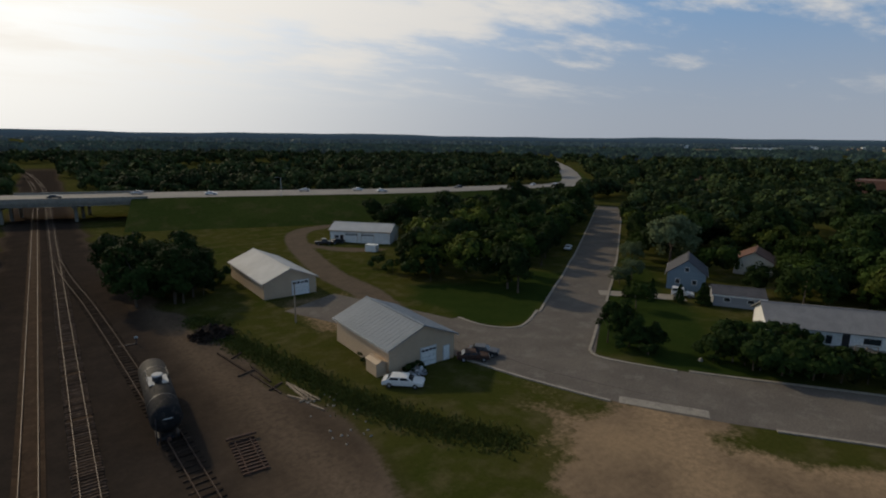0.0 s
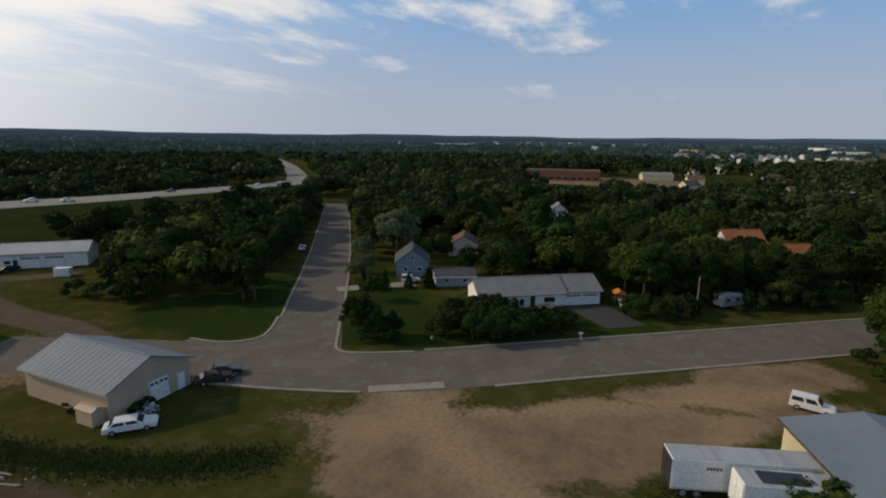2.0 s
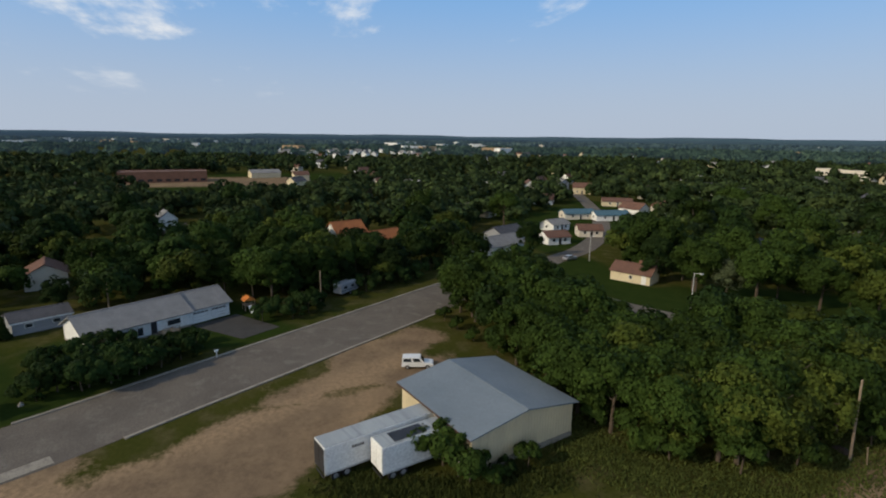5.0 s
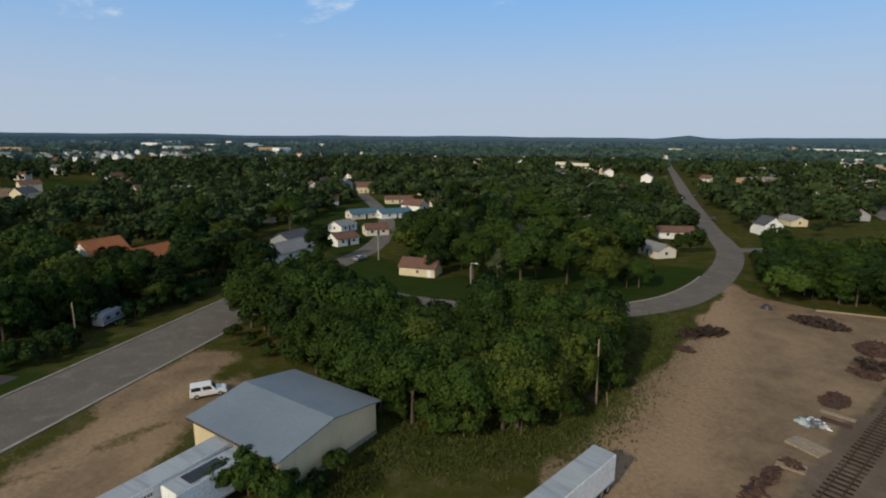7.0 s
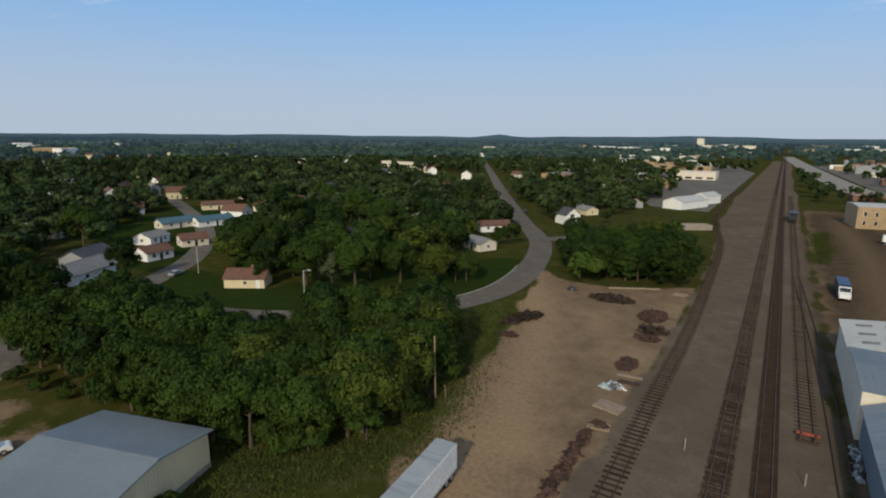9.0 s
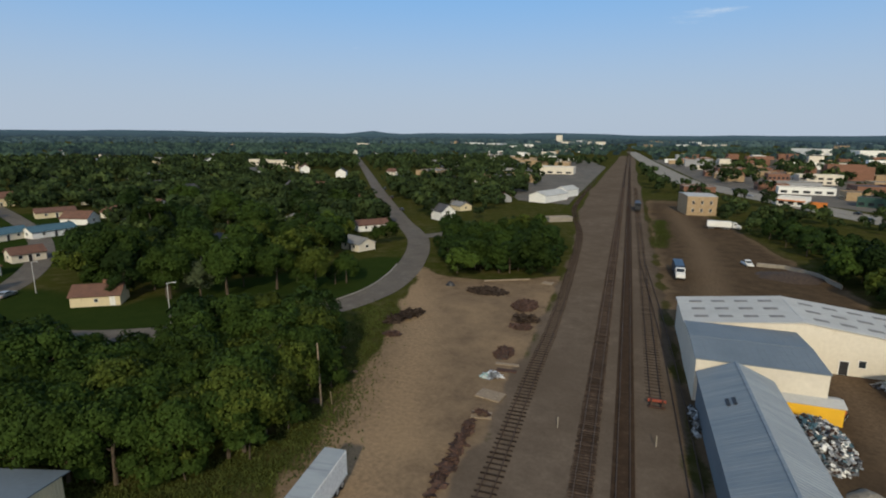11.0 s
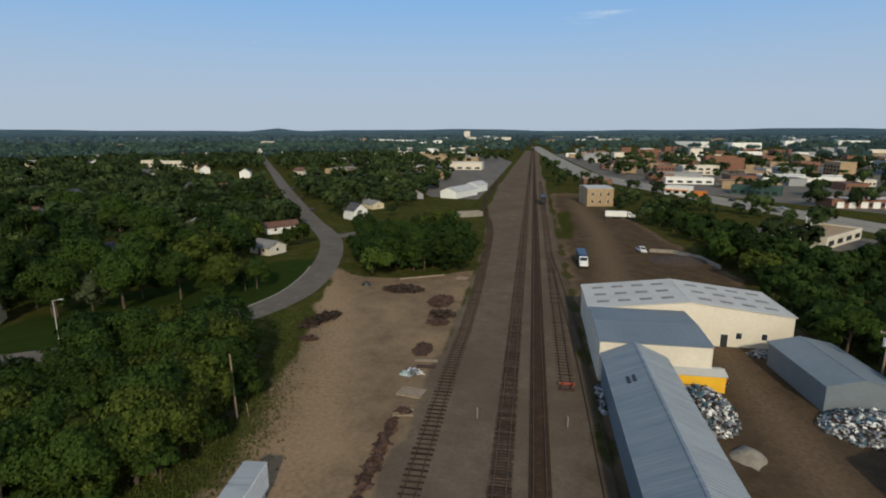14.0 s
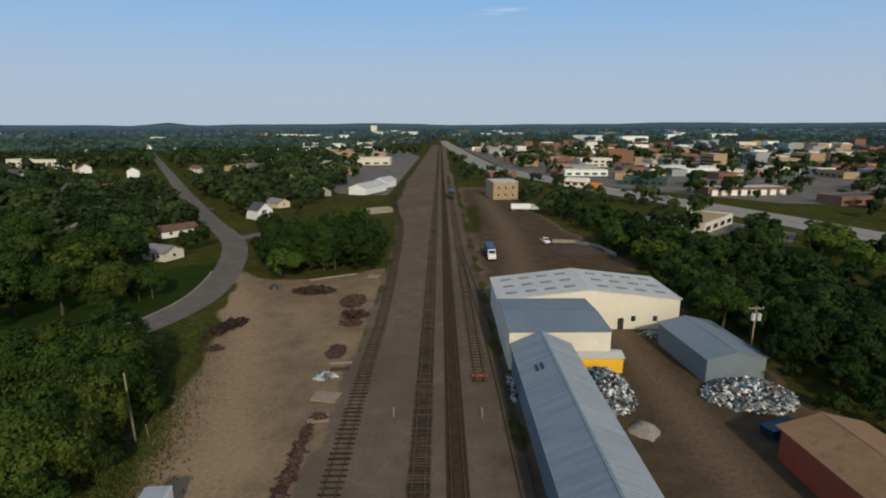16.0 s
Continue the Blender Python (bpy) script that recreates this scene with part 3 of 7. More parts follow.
    ln.new(op("ADD", fine, grit), b.inputs["Height"])
    ln.new(b.outputs[0], bsdf.inputs["Normal"])
    return m


make_ground()

# ---- roads, kerbs ----


def road(name, line, width, label, z=0.02, mat=None, n=6):
    pts = smooth_line([(*p, 0) if len(p) == 2 else p for p in line], n)
    return pts, solid(name, ribbon(pts, -width / 2, width / 2, z), mat or ASPHALT, label, "road", "structure")


street_pts, _ = road("road_1", STREET_N, 10.6, "worn grey asphalt residential street", 0.020)
south_pts, _ = road("road_2", ROAD_S, 13.0, "worn grey asphalt road with a concrete kerb", 0.026)
town_pts, _ = road("road_3", TOWN_RD, 7.8, "grey asphalt street running into the town", 0.032)
road("road_4", CROSS_RD, 7.0, "narrow asphalt side street among small houses", 0.038)
road("road_5", SIDE_RD, 7.0, "asphalt lane beside the bushes", 0.044)
road("road_6", RAMP, 11, "pale asphalt ramp road by the junction", 0.03)
solid("road_7", ribbon(STREET_E, -11.5, 11.5, 0.03), CONCRETE, "wide four-lane town street", "road", "structure")
solid("road_8", ribbon(STREET_E, -1.2, 1.2, 0.03, 0.16), CONCRETE, "concrete median of the four-lane street", "median", "structure")


def kerb(pts, off, label="pale concrete kerb at the road's edge", w=0.45):
    s = ribbon(pts, off, off + w, 0.0, 0.15)
    return solid("kerb", s, CONCRETE, label, "kerb", "structure")


def cut(pts, lo, hi):
    """The part of a line between two values of x plus a tenth of y reversed."""
    return [p for p in pts if lo <= p[0] <= hi]


kerb(cut(street_pts, 71, 200), 5.3)
kerb(cut(street_pts, 71, 200), -5.75)
fine_s = smooth_line([(*p, 0) for p in ROAD_S], 14)
kerb([p for p in fine_s if p[1] < 30], 6.5)
kerb([p for p in fine_s if p[1] < 24 and p[0] < 100], -6.95)
kerb([p for p in fine_s if 37 < p[1] < 58], -6.95)
# rounded corners of the junction
corner_w = smooth_line([(55.3, 69, 0), (55.9, 64.5, 0), (57.6, 61.2, 0), (60.6, 59.3, 0), (64.2, 60.3, 0), (70, 63.6, 0)], 5)
corner_e = smooth_line([(74, 53.6, 0), (66, 48.6, 0), (62.3, 46.2, 0), (61.3, 43.6, 0), (62.7, 40.2, 0), (66, 34.4, 0)], 5)
solid("road_junction", Shape().prism([p[:2] for p in corner_w] + [p[:2] for p in corner_e] + [(58, 30), (52, 44), (49, 56), (47, 70)], 0.0, 0.05, "z"), ASPHALT, "worn grey asphalt of the street junction", "road", "structure")
kerb(corner_w, 0.0)
kerb(corner_e, 0.0)
kerb([p for p in town_pts if -140 < p[1] < -70], 3.9)
LOT = material("pale_lot_asphalt", (0.165, 0.148, 0.130), (0.125, 0.114, 0.102), 0.05, 0.95, c3=(0.21, 0.185, 0.155), fine=25, spec=0.04)
solid("pavement_town", Shape().prism([(-66, -420), (-120, -330), (-175, -262), (-235, -250), (-330, -330), (-620, -560), (-700, -1000), (-40, -1000)], 0.0, 0.012, "z"), LOT, "worn car parks and yards of the business quarter", "pavement", "structure")
solid("pavement_lot", Shape().prism([(-86, -222), (-98, -184), (-120, -170), (-132, -186), (-110, -232)], 0.0, 0.015, "z"), LOT, "worn car park round the cream building", "pavement", "structure")
solid("pavement_works", Shape().prism([(28, -300), (58, -310), (120, -470), (210, -720), (60, -900), (24, -700)], 0.0, 0.012, "z"), LOT, "pale yards of the works beside the line", "pavement", "structure")
# driveway apron of concrete and the two manholes
solid("pavement_apron", ribbon([(52.2, 33.9, 0), (57.6, 25.6, 0)], -0.2, 1.6, 0.055), CONCRETE, "worn concrete apron of the yard entrance", "pavement", "structure")
for mx, my, r in ((60.8, 47.7, 0.75), (64.4, 56.0, 0.7)):
    solid("tar_patch", Shape().prism([(mx + r * (1 + 0.2 * math.sin(3 * a)) * math.cos(a), my + 0.8 * r * math.sin(a)) for a in np.linspace(0, math.tau, 14, endpoint=False)], 0.021, 0.044, "z"), PATCH,
          "dark tar patch round a manhole", "tar patch", "structure")
solid("driveway", Shape().prism([(89.6, 9.4), (94.2, 3.4), (103.5, 11.5), (98.5, 18.6)], 0.0, 0.04, "z"), DARK_ASPHALT, "dark asphalt driveway of the ranch house", "driveway", "structure")
solid("driveway", Shape().prism([(88, 63.5), (90.5, 66), (101.5, 54), (99, 51)], 0.0, 0.035, "z"), CONCRETE, "concrete driveway behind the spruces", "driveway", "structure")

# ---- highway on its embankment, and the bridge over the railway ----
hw_hi = [p for p in HIGHWAY]


def embankment(pts, name):
    s = Shape()
    n = len(pts)
    vs = []
    for i, p in enumerate(pts):
        a, b = Vector(pts[max(i - 1, 0)]), Vector(pts[min(i + 1, n - 1)])
        d = (b - a)
        d = Vector((d.x, d.y)).normalized()
        nx, ny = -d.y, d.x
        h = max(p[2] - 0.1, 0.02)
        for off, z in ((-13 - 3.2 * h, 0), (-13, h), (13, h), (13 + 3.2 * h, 0)):
            vs.append((p[0] + nx * off, p[1] + ny * off, z))
    fs = [(4 * i + k, 4 * i + k + 1, 4 * i + 5 + k, 4 * i + 4 + k) for i in range(n - 1) for k in range(3)] + [(0, 1, 2, 3), tuple(4 * n - 4 + k for k in range(4))]
    s.add(vs, fs)
    return solid(name, s, MATS["bank_grass"], "grass-covered embankment carrying the highway", "embankment", "structure")


material("bank_grass", (0.042, 0.056, 0.015), (0.031, 0.046, 0.012), 0.06, 0.95, c3=(0.062, 0.062, 0.024), fine=25, bump=0.4, spec=0.0)
embankment([p for p in hw_hi if p[0] <= -26], "embankment_1")
embankment([p for p in hw_hi if 24 <= p[0] <= 420], "embankment_2")
solid("highway", ribbon([p for p in hw_hi if p[0] < 305], -11.5, 11.5, 0.06), MATS.get("highway") or material("highway", (0.23, 0.215, 0.195), (0.19, 0.178, 0.165), 0.1, 0.9, fine=30), "pale concrete highway", "road", "structure")
solid("highway", ribbon([p for p in hw_hi if p[0] > 290], -8, 8, 0.05), MATS["highway"], "pale highway beyond the junction", "road", "structure")
bridge = thing("bridge", "concrete road bridge over the railway", "bridge")
deck_pts = [p for p in hw_hi if -34 <= p[0] <= 32]
part("deck", ribbon(deck_pts, -12.2, 12.2, -1.0, 0.04), CONCRETE, bridge)
part("girder", ribbon(deck_pts, -11.6, -11.0, -2.1, -1.0), MATS["concrete"], bridge)
part("girder", ribbon(deck_pts, 11.0, 11.6, -2.1, -1.0), MATS["concrete"], bridge)
for off in (-12.1, 11.8):
    part("parapet", ribbon([p for p in hw_hi if -34 <= p[0] <= 34], off, off + 0.3, 0.05, 0.85), CONCRETE, bridge)
for px, py in ((-10.5, 242.5), (10.5, 237)):
    for k in (-9, 0, 9):
        part("pier", Shape().tube((px + 0.28 * k, py + 0.96 * k, 0), (px + 0.28 * k, py + 0.96 * k, 5.9), 0.6, n=12), CONCRETE, bridge)
    part("pier_cap", Shape().box(-11, 11, -0.7, 0.7, 5.0, 5.95), CONCRETE, bridge).matrix_basis = pose(px, py, 0, 0, 0, 74)

# ---- railway tracks ----


def track(name, line, label, polished=False, ties=True, spacing=0.56, tie_z=0.12):
    t = thing(name, label, "railway track", kind="structure")
    for off in (-0.7525, 0.6825):
        part("rail", ribbon(line, off, off + 0.07, 0.05, 0.30), RAIL, t)
        part("rail_head", ribbon(line, off + 0.005, off + 0.065, 0.296, 0.312), RAILTOP if polished else RAIL, t)
    s = Shape()
    acc = 0.0
    rnd = random.Random(len(name) * 7 + int(line[0][0] * 10))
    for (x0, y0, *_), (x1, y1, *_) in zip(line[:-1], line[1:]):
        seg = math.hypot(x1 - x0, y1 - y0)
        ux, uy = (x1 - x0) / seg, (y1 - y0) / seg
        d = acc
        while d < seg:
            px, py = x0 + ux * d, y0 + uy * d
            h, w, l = tie_z + rnd.uniform(-0.02, 0.03), 0.12, 1.3 + rnd.uniform(-0.07, 0.07)
            sk = rnd.uniform(-0.02, 0.02)
            if abs(py) < 420 and rnd.random() > 0.03:
                vs = []
                for zz in (0.0, h):
                    for a, b in ((-l, -w), (l, -w), (l, w), (-l, w)):
                        bb = b + a * sk
                        vs.append((px - uy * a + ux * bb, py + ux * a + uy * bb, zz))
                s.add(vs, [(4, 5, 6, 7), (0, 1, 5, 4), (1, 2, 6, 5), (2, 3, 7, 6), (3, 0, 4, 7)])
            d += spacing
        acc = d - seg
    if ties:
        tagged(part("ties", s, TIE, t, "weathered dark timber ties"), kind="stuff")
    return t


def ballast(line, w, mat):
    return solid("ballast", ribbon(line, -w / 2, w / 2, 0.02, 0.075), mat, "dark oil-stained ballast between the rails", "ballast", "structure")


BALLAST = material("stained_ballast", (0.066, 0.042, 0.028), (0.044, 0.030, 0.021), 0.5, 0.95, c3=(0.085, 0.058, 0.038), fine=14, bump=0.5, spec=0.02)


def straight(x, y0, y1, step=20):
    n = max(2, int(abs(y1 - y0) / step))
    return [(x, y0 + (y1 - y0) * k / n, 0) for k in range(n + 1)]


north = smooth_line([(0, 250, 0), (0, 330, 0), (-3, 430, 0), (-14, 560, 0), (-50, 700, 0)], 6)
track("railway_track_1", [(p[0] - 4.1, *p[1:]) for p in straight(0, -2400, 240) + north], "main line track with worn rails on dark brown ballast", True, ties=False)
ballast(straight(-4.1, -2400, 240), 2.5, BALLAST)
ballast(straight(0.2, -2400, 240), 2.3, BALLAST)
track("railway_track_2", [(p[0] + 0.2, *p[1:]) for p in straight(0, -2400, 240) + north], "second main line track with timber ties", True, tie_z=0.14)
track("railway_track_3", smooth_line([(0.4, 160, 0), (1.7, 138, 0), (4.2, 111, 0), (6.5, 78, 0), (8.4, 45, 0), (9.4, 10, 0), (9.7, -47, 0), (9.9, -80, 0), (9.8, -100, 0), (10.8, -140, 0), (13.6, -205, 0), (20, -255, 0), (24, -310, 0), (24, -490, 0)], 8),
      "rusty siding track on worn timber ties", spacing=1.05, tie_z=0.09)
track("railway_track_4", straight(-8.3, -72.5, -420), "rusty dead-end siding beside the main line", spacing=1.2, tie_z=0.05)
track("railway_track_5", smooth_line([(-11.4, -20, 0), (-11.5, -50, 0), (-11.3, -80, 0), (-10.6, -110, 0), (-8.6, -160, 0)], 8), "overgrown rusty track beside the long shed", ties=False)

# ---- buildings ----


def building(name, label, category, x, y, rz, length, depth, eave, ridge, wall, roof, over=0.4, windows=(), doors=(), chimney=None, group="", ribs=0.0, base=0.0, trim=None, wallribs=0.0, off_ridge=0.0, roof_sunlit=None):
    """A gabled building: ridge along its own x, front face at -y. windows: (side, along, sill, width, height); doors: (side, along, width, height, material)."""
    t = thing(name, label, category, x, y, rz, group=group)
    L, D = length / 2, depth / 2
    rd = off_ridge
    part("wall", Shape().prism([(-D, base), (D, base), (D, eave), (rd, ridge), (-D, eave)], -L, L), wall, t)
    if base:
        part("foundation", Shape().box(-L - 0.04, L + 0.04, -D - 0.04, D + 0.04, 0, base), CONCRETE, t, "pale concrete foundation")
    th = 0.14
    seams = Shape()
    for sg in (-1, 1):
        r = Shape()
        half = D - sg * rd
        sl = (ridge - eave) / half
        e = eave - over * sl
        pr = [(sg * (D + over), e + 0.02), (rd, ridge + 0.02), (rd, ridge + th + 0.02), (sg * (D + over), e + th + 0.02)]
        r.prism(pr, -L - over, L + over)
        if ribs:
            k = -L - over + ribs / 2
            while k < L + over:
                seams.prism([(sg * (D + over), e + th + 0.02), (rd, ridge + th + 0.02), (rd, ridge + th + 0.045), (sg * (D + over), e + th + 0.045)], k - 0.03, k + 0.03)
                k += ribs
        part("roof_slope", r, roof_sunlit if roof_sunlit and sg > 0 else roof, t)
    if ribs:
        tagged(part("roof_seams", seams, roof, t), kind="stuff")
    rc = part("ridge_cap", Shape().box(-L - over, L + over, rd - 0.18, rd + 0.18, ridge + th - 0.03, ridge + th + 0.05), roof, t)
    if trim:
        for sg in (-1, 1):
            part("fascia", Shape().box(-L - over, L + over, sg * (D + over) - 0.03, sg * (D + over) + 0.03, eave - over * (ridge - eave) / D - 0.12, eave - over * (ridge - eave) / D + 0.12), trim, t)
    if wallribs:
        s = Shape()
        k = -D + 0.2
        while k < D:
            top = eave + (ridge - eave) * (1 - abs(k - rd) / (D - math.copysign(rd, k) if k else D)) - 0.05
            for sx in (-1, 1):
                s.box(min(sx * L, sx * (L + 0.05)), max(sx * L, sx * (L + 0.05)), k - 0.05, k + 0.05, base + 0.02, top)
            k += wallribs
        k = -L + 0.2
        while k < L:
            for sy in (-1, 1):
                s.box(k - 0.05, k + 0.05, min(sy * D, sy * (D + 0.05)), max(sy * D, sy * (D + 0.05)), base + 0.02, eave - 0.05)
            k += wallribs
        tagged(part("wall_ribs", s, wall, t), kind="stuff")

    def placed(side, a, z0, w, h, o0, o1):
        if side == "front":
            return Shape().box(a - w / 2, a + w / 2, -D - o1, -D - o0, z0, z0 + h)
        if side == "back":
            return Shape().box(a - w / 2, a + w / 2, D + o0, D + o1, z0, z0 + h)
        if side == "right":
            return Shape().box(L + o0, L + o1, a - w / 2, a + w / 2, z0, z0 + h)
        return Shape().box(-L - o1, -L - o0, a - w / 2, a + w / 2, z0, z0 + h)
    for side, a, z0, w, h in windows:
        win = part("window", placed(side, a, z0, w, h, -0.05, 0.05), trim or WHITE, t)
        part("pane", placed(side, a, z0 + 0.08, w - 0.16, h - 0.16, 0.0, 0.056), GLASS, win)
    for side, a, w, h, mt in doors:
        d = part("door", placed(side, a, base + 0.02, w, h, -0.05, 0.07), mt, t)
        part("door_frame", placed(side, a, base, w + 0.24, h + 0.14, -0.06, 0.04), trim or WHITE, d)
        if w > 2.2:
            for k in range(1, 4):
                part("panel_seam", placed(side, a, base + h * k / 4, w, 0.03, 0.07, 0.074), SHINGLE_GREY, d)
            for k in range(4):
                part("door_pane", placed(side, a - w / 2 + (k + 0.5) * w / 4, base + h * 0.8, w / 4 - 0.16, h * 0.13, 0.071, 0.078), GLASS, d)
    if chimney:
        part("chimney", Shape().box(chimney[0] - 0.35, chimney[0] + 0.35, chimney[1] - 0.35, chimney[1] + 0.35, eave, ridge + 0.9), BRICK, t)
    return t


# the two tan sheds and the white one behind (ridges along y)
building("metal_shed", "tan metal storage shed with a blue-grey metal roof", "shed", 38.9, 63.6, 90, 15.4, 10.8, 3.7, 5.9, TAN, STEEL_BLUE, 0.45,
         windows=(), doors=(("left", -0.9, 2.5, 2.6, WHITE), ("left", -4.0, 0.95, 2.1, WHITE)), ribs=0.9, trim=STEEL_WHITE)
building("lean_to", "small tan lean-to against the metal shed", "lean-to", 32.7, 57.9, 90, 2.8, 1.5, 1.7, 2.0, TAN, TAN, 0.1)
building("metal_shed", "tan metal storage shed with a pale metal roof", "shed", 36.5, 109, 90, 22.0, 10.6, 3.3, 5.5, TAN, STEEL_WHITE, 0.45,
         doors=(("left", -2.0, 3.4, 2.9, WHITE),), ribs=0.9, trim=STEEL_WHITE)
building("machine_shed", "long white metal workshop with a bright metal roof", "shed", 76.6, 141.6, -47.3, 18.5, 9.0, 3.6, 5.3, WHITE, STEEL_WHITE, 0.4,
         windows=(("front", -7.2, 1.2, 1.4, 0.9),), doors=(("front", -2.6, 3.8, 2.8, WHITE), ("front", 2.4, 3.8, 2.8, WHITE), ("front", -5.6, 0.9, 2.1, DARKMETAL)), ribs=0.9, trim=TAN)
# warehouse with a low blue roof
building("warehouse", "cream ribbed metal warehouse under a broad blue-grey roof", "warehouse", 52.9, -20.6, 17.0, 14.4, 14.4, 4.35, 5.5, CREAM, STEEL_BLUE, 0.5,
         base=0.7, ribs=0.0, wallribs=0.42, doors=(("back", -2.0, 3.2, 3.2, WHITE),), trim=RUST)
# ranch house with its garage wing, parallel to the road
U, V = Vector((0.58, -0.8146)), Vector((0.8146, 0.58))
RZ = math.degrees(math.atan2(U.y, U.x))
c = U * 33.6 + V * 96.0
building("ranch_house", "long white ranch house with a grey shingle roof", "house", c.x, c.y, RZ, 16.8, 9.4, 2.75, 5.0, WHITE, SHINGLE_GREY, 0.5,
         windows=(("front", -2.6, 0.5, 1.0, 1.5), ("front", -1.4, 0.5, 1.0, 1.5), ("front", -0.2, 0.5, 1.0, 1.5), ("front", 5.4, 1.0, 2.4, 1.1), ("left", -1.5, 1.0, 1.2, 1.1)),
         doors=(("front", 2.0, 1.0, 2.1, DARKMETAL),), base=0.35)
c = U * 45.9 + V * 96.4
building("garage_wing", "white double garage with a grey shingle roof", "garage", c.x, c.y, RZ, 7.8, 9.0, 2.75, 4.9, WHITE, SHINGLE_GREY, 0.5,
         doors=(("front", -1.75, 2.9, 2.2, WHITE), ("front", 1.75, 2.9, 2.2, WHITE)))
c = U * 37.6 + V * 90.2
deck = thing("porch_steps", "brown wooden porch with steps and rails", "porch", c.x, c.y, RZ)
part("platform", Shape().box(-1.4, 1.4, -1.0, 1.0, 0.5, 0.62), WOOD, deck)
for k in range(3):
    part("step", Shape().box(-1.4 - 0.3 * (k + 1), -1.4 - 0.3 * k, -0.7, 0.7, 0.42 - 0.17 * k, 0.48 - 0.17 * k), WOOD, deck)
for px in (-1.4, 0, 1.4):
    part("post", Shape().box(px - 0.05, px + 0.05, -1.0, -0.9, 0, 1.5), WOOD, deck)
part("rail", Shape().box(-1.4, 1.4, -1.0, -0.92, 1.42, 1.5), WOOD, deck)
# blue house behind the spruces (gable to the street corner)
gable_w = (("left", -1.6, 1.3, 1.0, 1.1), ("left", 1.6, 1.3, 1.0, 1.1), ("left", 0, 4.0, 0.9, 1.0))
building("blue_house", "blue-sided house with a dark shingle roof and white trim", "house", 110.0, 57.6, 28, 9.5, 7.4, 3.6, 6.4, BLUEWALL, SHINGLE_DARK, 0.4, windows=gable_w, trim=WHITE)
building("garage", "low grey garage with a dark flat-pitched roof", "garage", 105.0, 44.6, -58, 8.6, 6.0, 2.3, 3.3, GREYWALL, SHINGLE_DARK, 0.35, windows=(("front", -2.0, 1.0, 1.2, 0.8), ("front", 2.0, 1.0, 1.2, 0.8)), trim=WHITE)
building("small_house", "pale house with a dull red roof", "house", 135.5, 54.5, 20, 9, 8, 3.4, 5.6, CREAM_PALE, SHINGLE_BROWN, 0.4, windows=(("left", 0, 1.2, 1.2, 1.1),))
building("small_house", "white cottage half hidden by a dark tree", "house", 88.0, 99.5, 50, 8, 6.5, 2.8, 4.6, WHITE, SHINGLE_GREY, 0.4, windows=(("left", 0, 1.0, 1.1, 1.1),))
building("small_house", "white house end showing over the trees", "house", 205, 43, 20, 8, 6, 5.2, 7.6, WHITE, SHINGLE_GREY, 0.3, windows=(("left", 0, 3.5, 0.9, 1.0),))
building("small_house", "house with a broad orange shingle roof", "house", 176, -17, -65, 11, 9, 3.0, 6.4, WHITE, SHINGLE_ORANGE, 0.5, windows=(("front", 2, 1.0, 1.3, 1.1), ("left", 0, 1.0, 1.2, 1.1)), doors=(("front", -1, 1.0, 2.1, DARKMETAL),))
building("small_house", "house with an orange shingle roof and a side gable", "house", 163, -27, -60, 12, 8, 2.8, 5.2, CREAM_PALE, SHINGLE_ORANGE, 0.5, windows=(("front", 2, 1.0, 1.3, 1.1), ("left", 0, 1.0, 1.2, 1.1)))
building("garden_shed", "small red garden shed with a brown roof", "shed", 196, 35, 20, 5, 4, 2.6, 3.8, RED, SHINGLE_BROWN, 0.3)
building("small_house", "grey-roofed bungalow behind the trees", "house", 148, -60.5, -62, 15, 8.5, 2.7, 4.8, WHITE, SHINGLE_GREY, 0.5, windows=(("front", -3, 1.0, 1.3, 1.1), ("front", 3, 1.0, 1.3, 1.1)))
building("small_house", "house with a dark grey roof among trees", "house", 165, -70, -62, 12, 8, 2.7, 4.8, GREYWALL, SHINGLE_DARK, 0.5)
building("small_house", "cream bungalow with a brown roof on the green lawn", "house", 107.3, -80.6, 212.6, 9.8, 6.2, 2.4, 4.2, CREAM, SHINGLE_BROWN, 0.35, windows=(("front", 0.2, 0.9, 0.9, 0.9),), doors=(("front", 3.4, 0.9, 2.0, WHITE),), chimney=(1.2, 0.3))
